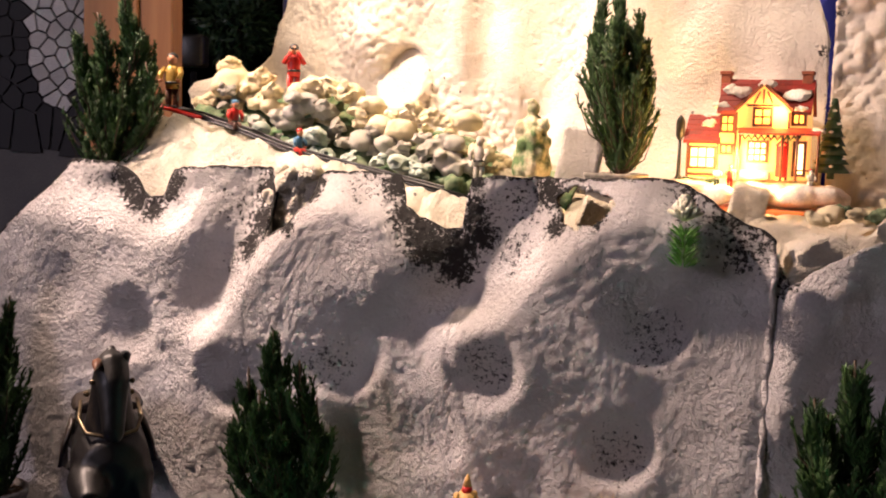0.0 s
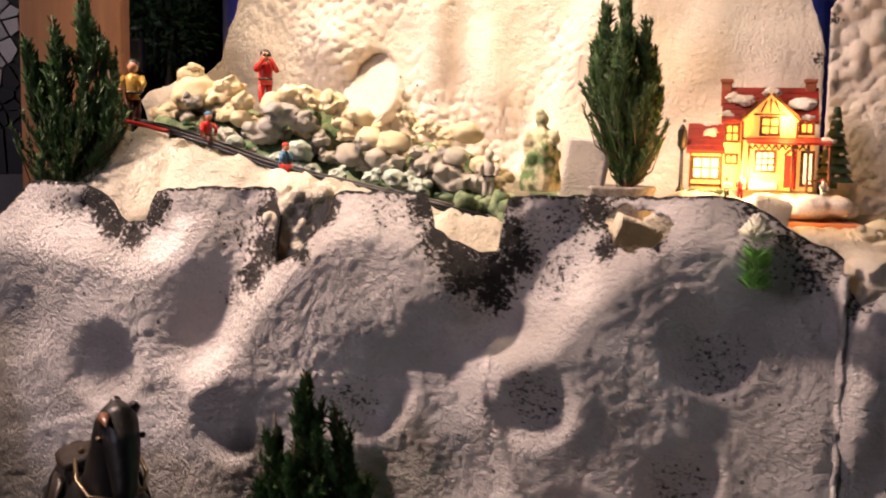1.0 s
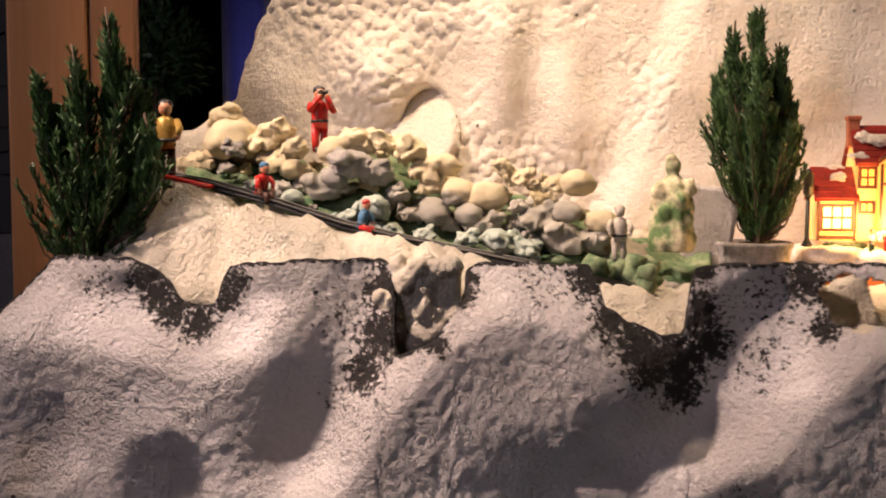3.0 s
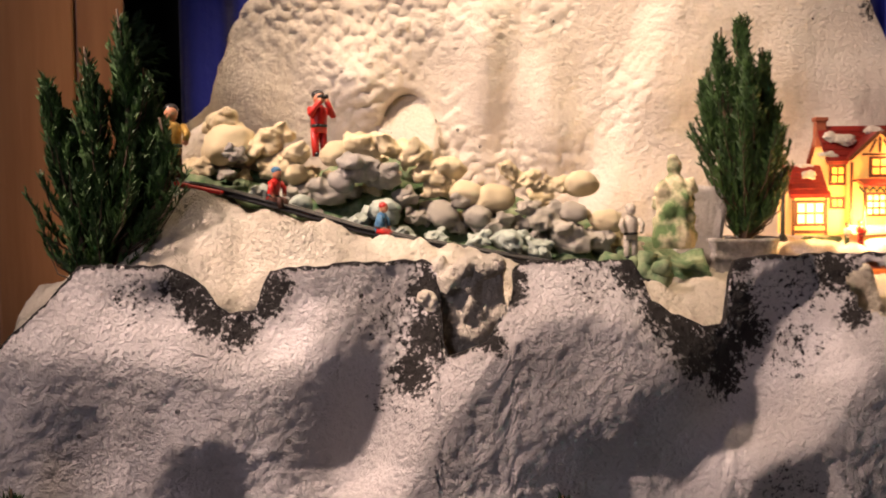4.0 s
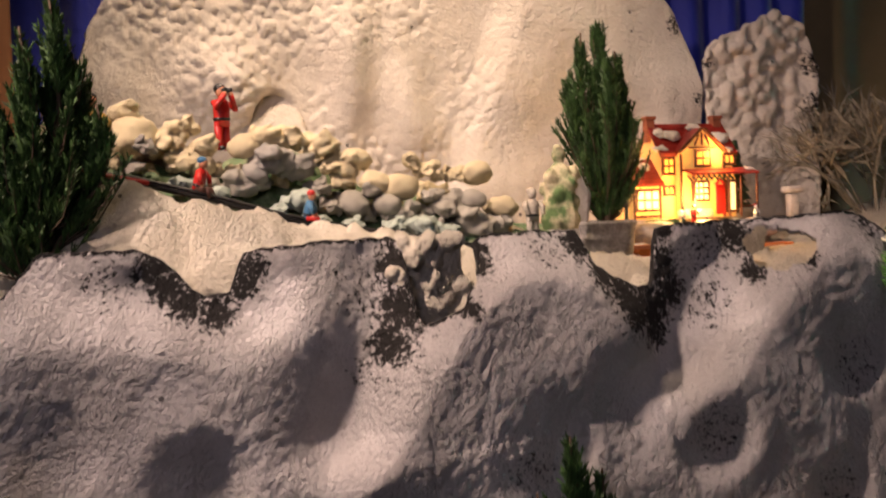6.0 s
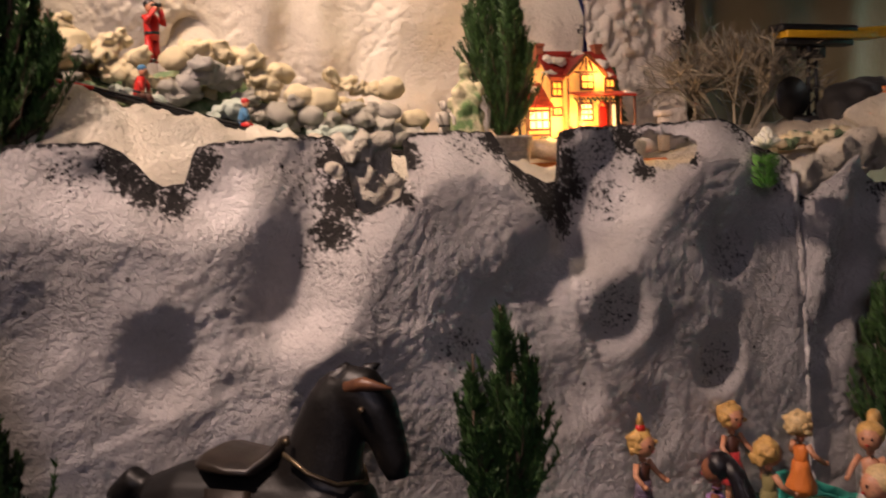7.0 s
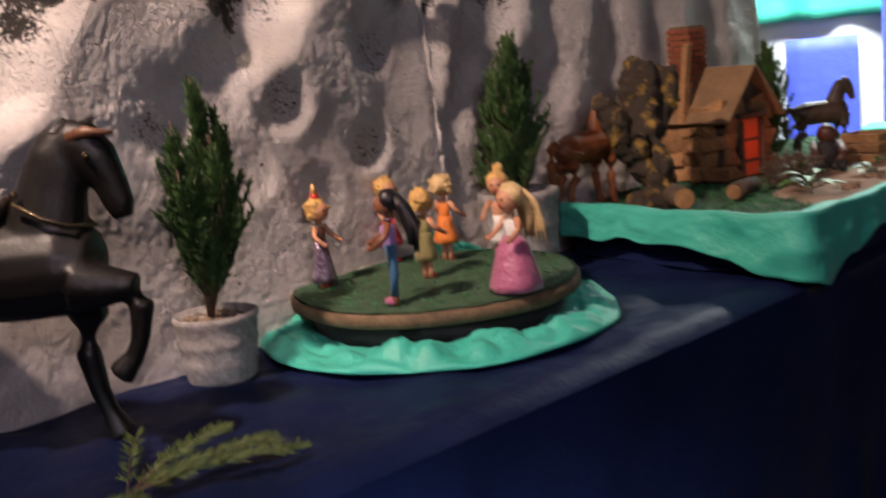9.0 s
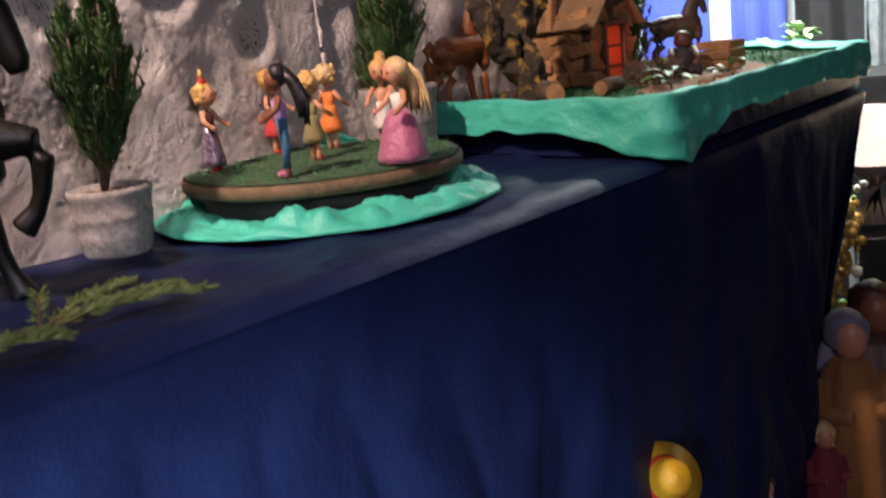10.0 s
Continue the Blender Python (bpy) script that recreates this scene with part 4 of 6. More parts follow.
A, R = np.meshgrid(np.linspace(0, 1, 60), np.linspace(0, 1, 30), indexing="ij")
X, Zf = .255 + .17 * A, .885 + R * (.094 - .070 * A) + .004 * lattice_noise(A * 3, R * 3, 3, 66)
Y = -.075 + .020 * R + .006 * np.abs(lattice_noise(A, R, 7, 67)) + .003 * np.abs(lattice_noise(A + R, R - A, 16, 68))
tagged(sheet("crepe_flap", np.stack([X, Y, Zf], -1), M_TEAL, WALL, .0015), "turquoise crepe paper leaning on the mountain behind the turf disc", "crepe paper")

# ---- dolls ----


def doll(m, label, height, hair, skin, top, bottom, style="dress", long_hair=False, hat=None, arm=(.018, -.5), skirt=.022, ponytail=False, hem=.026, headsize=1.0):
    """One plain mesh: skin, hair, top, bottom and shoes as its materials."""
    bm = bmesh.new()
    k = height / .118
    s = lambda *v: tuple(c * k for c in v)
    if style == "dress":
        lathe(bm, [(skirt * k, hem * k), (skirt * .98 * k, (hem + .008) * k), (.6 * skirt * k, .052 * k), (.0095 * k, .064 * k)], (0, 0, 0), 20, 3, .05, 6)
        for y in (-.006, .006):
            tube(bm, [s(0, y, .0), s(0, y, .012), s(0, y, .04)], [.0042 * k, .0038 * k, .005 * k], 8, 0)
            ball(bm, s(.003, y, .004), s(.007, .0042, .004), 1, 4)
    else:
        for y in (-.006, .006):
            tube(bm, [s(0, y, .010), s(-.001, y, .032), s(0, y * .9, .062)], [.0042 * k, .0050 * k, .0065 * k], 8, 3)
            tube(bm, [s(0, y, .0), s(0, y, .014)], [.0036 * k, .0036 * k], 8, 0)
            ball(bm, s(.004, y, .004), s(.008, .0042, .0038), 1, 4)
    tube(bm, [s(0, 0, .058), s(0, 0, .068), s(.001, 0, .080), s(0, 0, .088)], [s(.0095, .008), s(.0085, .007), s(.0105, .008), s(.005, .005)], 12, 2)
    for y in (-1, 1):
        tube(bm, [s(0, y * .011, .084), s(.004, y * .018, .072), s(arm[0], y * .020, .072 + arm[1] * .02)], [.0040 * k, .0034 * k, .0030 * k], 8, 0)
        ball(bm, s(arm[0] + .002, y * .020, .072 + arm[1] * .02), .0036 * k, 1, 0)
    tube(bm, [s(0, 0, .086), s(0, 0, .094)], [.0042 * k, .0042 * k], 8, 0)
    ball(bm, s(.002, 0, .105), s(.0135, .0130, .0145), 3, 0)
    for y in (-.0048, .0048):
        ball(bm, s(.0142, y, .1065), s(.0012, .0022, .0022), 1, 5)
    ball(bm, s(.0150, 0, .0995), s(.001, .003, .0011), 1, 6)
    ball(bm, s(-.003, 0, .109), s(.0152, .0152, .0148), 3, 1, .10, height * 100)
    if long_hair:
        tube(bm, [s(-.010, 0, .112), s(-.020, .002, .100), s(-.024, .004, .080), s(-.022, .006, .060)], [s(.012, .008), s(.012, .009), s(.010, .007), s(.005, .004)], 12, 1)
        for j in range(9):       # loose strands
            y = (j - 4) * (.0038 if skirt > .025 else .0018)
            tube(bm, [s(-.012, y * .8, .114), s(-.024, y * 1.1, .098), s(-.028, y * 1.4, .076), s(-.024 - .002 * (j % 3), y * 1.7, .052 + .004 * (j % 2))], [.0030 * k, .0034 * k, .0028 * k, .0008 * k], 6, 1)
    elif ponytail:
        tube(bm, [s(-.008, 0, .118), s(-.018, 0, .126), s(-.026, 0, .116), s(-.028, 0, .096)], [.006 * k, .008 * k, .009 * k, .004 * k], 10, 1)
    else:
        rc = random.Random(int(height * 1e4) + len(label))
        curls = bmesh.new()
        ball(curls, s(-.004, 0, .107), s(.0125, .0135, .0125), 2)
        for _ in range(46):      # loose curls all round but before the face
            a, e = rc.uniform(.75, 5.53), rc.uniform(-.75, 1.4)
            q = rc.uniform(.0115, .0170)
            ball(curls, s(-.002 + q * math.cos(a) * math.cos(e), q * 1.05 * math.sin(a) * math.cos(e), .106 + q * math.sin(e)), s(*(rc.uniform(.0032, .0055) for _ in range(3))), 1, 0, .3, a)
        curls = fused(curls, .0017 * k, 1)
        for f in curls.faces:
            f.material_index = 1
        tmp = bpy.data.meshes.new("curls")
        curls.to_mesh(tmp)
        curls.free()
        bm.from_mesh(tmp)
        bpy.data.meshes.remove(tmp)
    for v in bm.verts:
        if v.co.z > .092 * k:
            v.co.xy *= headsize
            v.co.z = .092 * k + (v.co.z - .092 * k) * headsize
    if hat is not None:
        tube(bm, [s(-.002, 0, .121), s(-.002, 0, .129)], [.0065 * k, .0055 * k], 10, 7)
        tube(bm, [s(-.002, 0, .128), s(-.003, 0, .142)], [.0055 * k, .0015 * k], 10, 1)
    return tagged(part("doll", bm, [skin, hair, top, bottom, M_RED if style == "dress" else M_PINK, M_BROWN, M_RED, hat or M_RED], None, "", True, m), label, "doll", "dolls on the turf disc")


TURF = .943
doll(pose(.036, 1.016, TURF, 0, 0, -95), "small blonde doll with topknot and shiny silver-purple dress", .108, M_BLONDE, M_SKIN, M_BROWN, M_SILVER, "dress", hat=M_RED, skirt=.017, hem=.008)
doll(pose(-.052, .878, TURF, 0, 0, 115), "slim doll with long black hair, lilac shirt and blue jeans", .132, M_BLACKHAIR, M_DARKSKIN, M_LILAC, M_JEANS, "jeans", long_hair=True, headsize=.80)
doll(pose(.180, .990, TURF, 0, 0, -110), "small blonde doll in a red skirt", .112, M_BLONDE, M_SKIN, M_BROWN, M_REDCLOTH, "dress", skirt=.018)
doll(pose(.080, .894, TURF, 0, 0, -30), "blonde curly-haired doll in an olive dress seen from behind", .108, M_BLONDE, M_SKIN, M_GREENDRESS, M_GREENDRESS, "dress", skirt=.016)
doll(pose(.190, .912, TURF, 0, 0, -20), "curly blonde doll in an orange outfit", .112, M_PALEHAIR, M_SKIN, M_ORANGE, M_ORANGE, "dress", skirt=.018)
doll(pose(.014, .757, TURF, 0, 0, 145), "doll with long pale hair in a wide pink satin gown", .118, M_PALEHAIR, M_SKIN, M_WHITE, M_PINK, "dress", long_hair=True, skirt=.030, hem=.002)
doll(pose(.183, .832, TURF, 0, 0, 190), "strawberry blonde doll with bare shoulders", .112, M_BLONDE, M_SKIN, M_SKIN, M_WHITE, "dress", ponytail=True, skirt=.016)


# sparse flock of green blades on the turf
rs = random.Random(140)
segs = []
for k in range(900):
    a, q = rs.random() * 6.283, .17 * math.sqrt(rs.random())
    segs.append((math.cos(a) * q, math.sin(a) * q, .042, rs.gauss(0, .8), rs.gauss(0, .8), .5, .006, .0009))
tagged(spindles("flock", segs, M_FLOCK, disc), "", "", "", "stuff")

# ---- stone slope behind the rim ----
STONE_MESHES = []
for k in range(9):
    sm = bmesh.new()
    kr = random.Random(200 + k)
    if k < 6:      # knotted blobs of set foam
        ball(sm, (0, 0, 0), (.72, .66, .6), 3, 0, .3, 3.7 * k)
        for _ in range(5 + k % 3):
            a = kr.random() * 6.283
            ball(sm, (.68 * math.cos(a), .6 * math.sin(a), kr.uniform(-.4, .55)), (kr.uniform(.3, .55), kr.uniform(.25, .45), kr.uniform(.25, .4)), 2, 0, .35, kr.random() * 9, (0, kr.uniform(-40, 40), kr.uniform(0, 180)))
        sm = fused(sm, .075, 1)
        for v in sm.verts:
            v.co += noise.noise_vector(v.co * 2.6 + Vector((k * 5.1, 0, 0))) * .16
    else:
        ball(sm, (0, 0, 0), (1, .84, .76), 3, 0, .20, 3.7 * k)
    me = bpy.data.meshes.new("stone")
    sm.to_mesh(me)
    sm.free()
    me.shade_smooth()
    STONE_MESHES.append(me)


def stone(u, w, z, r, material, rs, squash=1.0, label="", group="stones on the slope", mesh=None):
    ob = new("foam_stone", mesh)
    ob.matrix_basis = WALL @ pose(u, w, z, rs.uniform(-25, 25), rs.uniform(-25, 25), rs.uniform(0, 360)) @ Matrix.Diagonal((r, r, r * squash, 1))
    return tagged(ob, label, "stone", group)


STONE_BY = {}


def stone_mesh(material, k):
    if (material.name, k) not in STONE_BY:
        me = STONE_MESHES[k].copy()
        me.materials.append(material)
        STONE_BY[material.name, k] = me
    return STONE_BY[material.name, k]


rs = random.Random(21)
SLOPE_TOP = [(-.485, 1.500), (-.437, 1.505), (-.39, 1.472), (-.362, 1.472), (-.308, 1.492), (-.269, 1.486), (-.23, 1.455), (-.184, 1.440), (-.14, 1.440), (-.102, 1.434), (-.06, 1.412), (-.03, 1.39)]
SLOPE_LOW = [(-.485, 1.455), (-.383, 1.425), (-.286, 1.400), (-.192, 1.382), (-.131, 1.372), (-.03, 1.366)]
CREAMS = [(-.467, 1.514, .022), (-.459, 1.490, .031), (-.496, 1.461, .024), (-.427, 1.486, .022), (-.407, 1.496, .019), (-.387, 1.477, .021), (-.404, 1.465, .022), (-.444, 1.452, .014), (-.388, 1.456, .016),
          (-.343, 1.478, .019), (-.315, 1.487, .022), (-.261, 1.478, .023), (-.241, 1.457, .021), (-.235, 1.439, .018), (-.221, 1.461, .017), (-.157, 1.457, .015), (-.140, 1.448, .015), (-.107, 1.442, .014),
          (-.080, 1.442, .019), (-.055, 1.402, .018), (-.124, 1.441, .012), (-.290, 1.486, .018)]
GREYS = [(-.457, 1.457, .011), (-.350, 1.437, .026), (-.290, 1.453, .024), (-.229, 1.412, .019), (-.091, 1.413, .015), (-.122, 1.407, .024), (-.175, 1.397, .021), (-.097, 1.386, .029), (-.064, 1.381, .018),
         (-.191, 1.408, .018), (-.138, 1.418, .014), (-.254, 1.409, .015), (-.358, 1.410, .014), (-.268, 1.430, .015), (-.210, 1.425, .014)]
MINTS = [(-.317, 1.405, .018), (-.290, 1.417, .021), (-.266, 1.393, .012), (-.236, 1.389, .012), (-.157, 1.384, .024), (-.191, 1.386, .013), (-.129, 1.377, .015), (-.283, 1.395, .011), (-.375, 1.425, .013), (-.415, 1.438, .013)]
BIG = [(-.318, .226, 1.462, .029, M_DARKGREY, "large blue-grey sprayed foam stone on the slope"), (-.335, .222, 1.447, .016, M_DARKGREY, "blue-grey sprayed foam stone on the slope"), (-.446, .225, 1.478, .014, M_DARKGREY, "blue-grey sprayed foam stone on the slope")]
EGGS = [(-.202, .236, 1.433, .0185, M_CREAM, "smooth egg-shaped cream foam stone"), (-.174, .240, 1.428, .0225, M_CREAM, "smooth rounded cream foam stone"), (-.055, .232, 1.403, .018, M_CREAM, "smooth rounded cream foam stone")]
for u, z, r in CREAMS:
    BIG.append((u, .247 + .25 * max(0, z - 1.47), z, r, M_CREAM, "knotted cream expanding-foam stone on the slope"))
for u, z, r in GREYS:
    BIG.append((u, .230, z, r, M_GREY, "grey sprayed foam stone on the slope"))
for u, z, r in MINTS:
    BIG.append((u, .206, z, r, M_MINT, "mint sprayed foam stone beside the track"))
for u, w, z, r, mt, lab in BIG:
    stone(u, w, z, r * 1.08, mt, rs, .85, lab, mesh=stone_mesh(mt, rs.randrange(7)))
for u, w, z, r, mt, lab in EGGS:
    stone(u, w, z, r, mt, rs, .9, lab, mesh=stone_mesh(mt, 6 + rs.randrange(3)))
BIG += EGGS
placed = [(u, w, z, r) for u, w, z, r, _, _ in BIG]
tries = 0
while len(placed) < 96 and tries < 6000:
    tries += 1
    u = rs.uniform(-.49, -.03)
    q = rs.random()
    lo, hi = np.interp(u, *zip(*SLOPE_LOW)), np.interp(u, *zip(*SLOPE_TOP))
    r = rs.uniform(.010, .016)
    z = lo + (hi - lo - r * .6) * q
    w = .215 + .08 * q + rs.uniform(-.012, .012)
    if any((u - a) ** 2 + (z - c) ** 2 + .6 * (w - b) ** 2 < (.62 * (r + d)) ** 2 for a, b, c, d in placed):
        continue
    placed.append((u, w, z, r))
    mt, lab = ((M_CREAM, "cream expanding-foam stone on the slope") if q > .52 - .2 * rs.random() else (M_GREY, "grey sprayed foam stone on the slope") if q > .2 else
               rs.choice(((M_MINT, "mint sprayed foam stone beside the track"), (M_GREEN, "green sprayed foam stone beside the track"), (M_GREY, "grey sprayed foam stone beside the track"))))
    stone(u, w, z, r, mt, rs, rs.uniform(.75, 1), lab, mesh=stone_mesh(mt, rs.randrange(7)))

# mossy bank under the stones, down to the lower statues
us, vs = np.linspace(-.50, .06, 160), np.linspace(0, 1, 40)
U, Q = np.meshgrid(us, vs, indexing="ij")
lo = np.interp(us, *zip(*SLOPE_LOW)) - .012
hi = np.interp(us, *zip(*SLOPE_TOP)) - .014
lo = np.where(us > -.08, lo - (us + .08) * .25, lo)
Zb = lo[:, None] + (hi - lo)[:, None] * Q
Wb = .216 + .10 * Q + .006 * lattice_noise(U, Q * .2, 40, 71)
tagged(sheet("mossy_bank", np.stack([U, Wb, Zb + .005 * lattice_noise(U, Q * .2, 60, 72)], -1), M_GREEN, WALL, .006), "green and grey sprayed foam bank beneath the stones", "foam bank")
bm = bmesh.new()
for k in range(30):
    ball(bm, (-.060 + .058 * rs.random(), .160 + .05 * rs.random(), 1.340 + .024 * rs.random()), .008 + .005 * rs.random(), 2, 0, .4, k)
tagged(part("moss_mound", bm, M_GREEN, None, "", True, WALL), "green sprayed foam mound at the foot of the slope", "foam mound")

# black ski track
TRACK = [(-.52, .175, 1.450), (-.46, .178, 1.440), (-.388, .178, 1.421), (-.312, .176, 1.398), (-.25, .174, 1.384), (-.177, .172, 1.371), (-.10, .166, 1.357), (-.02, .158, 1.342)]
track = thing("ski_track", WALL, "black chain track running down the snow slope", "toy track")
bm = bmesh.new()
tube(bm, TRACK, [(.016, .003)] * len(TRACK), 8)
part("belt", bm, M_BLACK, track)
for side in (-.013, .013):
    bm = bmesh.new()
    tube(bm, [(u, w + side, z + .004) for u, w, z in TRACK], [.002] * len(TRACK), 6)
    part("rail", bm, M_BLACK, track)
tagged(part("red_board", box(bmesh.new(), (0, 0, 0), (.085, .022, .004), (0, 12, 0), .0015), M_RED, None, "", True, WALL @ pose(-.487, .160, 1.4465)), "red board at the start of the ski track", "board")


def figure(m, label, h, coat, legs, head, cap, arms="face", seated=False, category="toy figure", group="small painted figures"):
    """A small painted figure, one plain mesh."""
    bm = bmesh.new()
    k = h / .07
    s = lambda *v: tuple(c * k for c in v)
    hip = .028
    if seated:
        hip = .010
        for y in (-.005, .005):
            tube(bm, [s(0, y, .010), s(.016, y, .012), s(.022, y, .003)], [.0048 * k, .0042 * k, .0038 * k], 8, 1)
    else:
        for y in (-.0052, .0052):
            tube(bm, [s(.002, y, 0), s(0, y, .014), s(0, y * .8, .030)], [.0040 * k, .0044 * k, .0056 * k], 8, 1)
            ball(bm, s(.003, y, .002), s(.007, .0038, .003), 1, 4)
    tube(bm, [s(0, 0, hip - .003), s(0, 0, hip + .006), s(0, 0, hip + .016), s(0, 0, hip + .024), s(0, 0, hip + .028)], [s(.0088, .0078), s(.0092, .008), s(.0098, .008), s(.009, .007), s(.004, .004)], 12, 0)
    tube(bm, [s(0, 0, hip + .0035), s(0, 0, hip + .0065)], [s(.0098, .0086)] * 2, 12, 4)
    for y in (-1, 1):
        end = (.011, y * .004, hip + .032) if arms == "face" else (.010, y * .012, hip + .008)
        tube(bm, [s(0, y * .010, hip + .023), s(.006, y * .014, hip + .016), s(*end)], [.0038 * k, .0036 * k, .0030 * k], 8, 0)
        ball(bm, s(*end), .0034 * k, 1, 2)
    ball(bm, s(.0005, 0, hip + .035), s(.0066, .0064, .0078), 2, 2)
    ball(bm, s(-.0015, 0, hip + .0385), s(.0072, .0072, .0058), 2, 3)
    if arms == "face":
        for y in (-.003, .003):
            tube(bm, [s(.006, y, hip + .036), s(.013, y, hip + .036)], [.0022 * k, .0028 * k], 8, 4)
    return tagged(part("toy_figure", bm, [coat, legs, head, cap, M_BLACK], None, "", True, m), label, category, group)


figure(WALL @ pose(-.363, .268, 1.4755, 0, 0, -55), "red-suited toy figure holding binoculars on the stones", .070, M_RED, M_RED, M_SKIN, M_BLACK)
figure(WALL @ pose(-.497, .165, 1.449, 0, 0, -75), "toy skier in a gold jacket and brown trousers on the board", .076, M_GOLD, M_BROWN, M_SKIN, M_BLACK, "down")
figure(WALL @ pose(-.400, .172, 1.424, 0, 14, -30), "toy sledger in a red jacket and blue cap on the track", .052, M_RED, M_BROWN, M_SKIN, M_JEANS, "down", True)
figure(WALL @ pose(-.293, .166, 1.392, 0, 14, -20), "toy sledger in blue with a red cap on the track", .046, M_JEANS, M_RED, M_SKIN, M_RED, "down", True)
figure(WALL @ pose(-.037, .186, 1.366, 0, 0, -85), "small weathered white stone statue of a standing figure", .055, M_STONEWHITE, M_STONEWHITE, M_STONEWHITE, M_STONEWHITE, "down", False, "statue", "statues")

# moss-covered statue
bm = bmesh.new()
lathe(bm, [(.022, 0), (.024, .012), (.020, .03), (.018, .05), (.014, .068), (.008, .076)], (0, 0, 0), 20, 0, .10, 4)
ball(bm, (0, 0, .086), (.0085, .0085, .010), 2, 0)
ball(bm, (-.002, -.002, .094), (.006, .006, .005), 2, 1)
for k in range(14):
    a = k * 2.4
    ball(bm, (math.cos(a) * .016, math.sin(a) * .016, .010 + .0042 * k), (.009, .008, .010), 2, k % 2, .4, k)
for y in (-1, 1):
    tube(bm, [(y * .012, 0, .066), (y * .017, -.006, .050), (y * .006, -.014, .045)], [.006, .005, .004], 8, 0)
tagged(part("garden_statue", fused(bm, .0018, 2), M_STATUE, None, "", True, WALL @ pose(.016, .232, 1.374)), "moss-green and cream robed statue of sprayed foam", "statue", "statues")

# foam offcut with a burnt edge behind the statue
bm = box(bmesh.new(), (0, 0, 0), (.055, .012, .085), (0, 6, 10), .004)
for v in bm.verts:
    v.co += Vector((noise.noise(v.co * 60), 0, noise.noise(v.co * 50 + Vector((4, 0, 0))))) * .006
tagged(part("foam_offcut", bm, M_PLASTER, None, "", False, WALL @ pose(.058, .30, 1.395)), "upright white foam offcut behind the statue", "foam offcut")

# ---- lit cottage ----
HOUSE = WALL @ pose(.268, .400, 1.378)
slab_h = thing("snow_base", WALL @ pose(.275, .372, 1.325), "snow-covered base of the lit cottage on an orange board", "cottage base")
bm = box(bmesh.new(), (0, 0, .012), (.232, .115, .010), (0, 0, 0), .003)
part("board", bm, M_ORANGE, slab_h)
bm = bmesh.new()
rs = random.Random(33)
for k in range(46):
    ball(bm, (-.105 + .21 * rs.random(), -.052 + .10 * rs.random(), .030 + .010 * rs.random()), (.022, .016, .013), 2, 0, .25, k)
part("snow", fused(bm, .0035, 3), M_CERSNOW, slab_h)

house = thing("lit_cottage", HOUSE, "small ceramic Christmas cottage with red roofs, lit from inside", "model house")


def wall_block(name, x0, x1, y0, y1, z0, z1, gable=None, mat_=None):
    """A walled block; gable 'x' or 'y': the ridge's direction, with its rise."""
    bm = bmesh.new()
    v = [bm.verts.new(p) for p in ((x0, y0, z0), (x1, y0, z0), (x1, y1, z0), (x0, y1, z0), (x0, y0, z1), (x1, y0, z1), (x1, y1, z1), (x0, y1, z1))]
    for f in ((0, 1, 5, 4), (1, 2, 6, 5), (2, 3, 7, 6), (3, 0, 4, 7), (3, 2, 1, 0)):
        bm.faces.new([v[i] for i in f])
    if gable:
        ax, rise = gable
        if ax == "x":
            a, b = bm.verts.new((x0, (y0 + y1) / 2, z1 + rise)), bm.verts.new((x1, (y0 + y1) / 2, z1 + rise))
            bm.faces.new((v[4], v[7], a)), bm.faces.new((v[6], v[5], b)), bm.faces.new((v[4], a, b, v[5])), bm.faces.new((v[7], v[6], b, a))
        else:
            a, b = bm.verts.new(((x0 + x1) / 2, y0, z1 + rise)), bm.verts.new(((x0 + x1) / 2, y1, z1 + rise))
            bm.faces.new((v[4], v[5], a)), bm.faces.new((v[6], v[7], b)), bm.faces.new((v[4], a, b, v[7])), bm.faces.new((v[5], v[6], b, a))
    else:
        bm.faces.new((v[4], v[5], v[6], v[7]))
    bmesh.ops.recalc_face_normals(bm, faces=bm.faces)
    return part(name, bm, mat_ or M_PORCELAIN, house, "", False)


def roof_slope(x0, x1, y0, z0, y1, z1, n=6, snow=0):
    """A slope of overlapping tile courses from the eave (y0, z0) to the ridge (y1, z1)."""
    bm = bmesh.new()
    roof = part("roof", box(bm, ((x0 + x1) / 2, (y0 + y1) / 2, (z0 + z1) / 2), (x1 - x0, math.hypot(y1 - y0, z1 - z0), .002), (math.degrees(math.atan2(z1 - z0, y1 - y0)), 0, 0)), M_REDROOF, house, "red glazed tiled roof", False)
    for k in range(n):
        a, b = k / n, (k + 1.25) / n
        ya, za, yb, zb = y0 + (y1 - y0) * a, z0 + (z1 - z0) * a, y0 + (y1 - y0) * min(b, 1), z0 + (z1 - z0) * min(b, 1)
        L = math.hypot(yb - ya, zb - za)
        ang = math.degrees(math.atan2(zb - za, yb - ya))
        part("tile_course", box(bmesh.new(), ((x0 + x1) / 2, (ya + yb) / 2, (za + zb) / 2 + .002), (x1 - x0, L, .0022), (ang - 4, 0, 0)), M_REDROOF, roof, "", False)


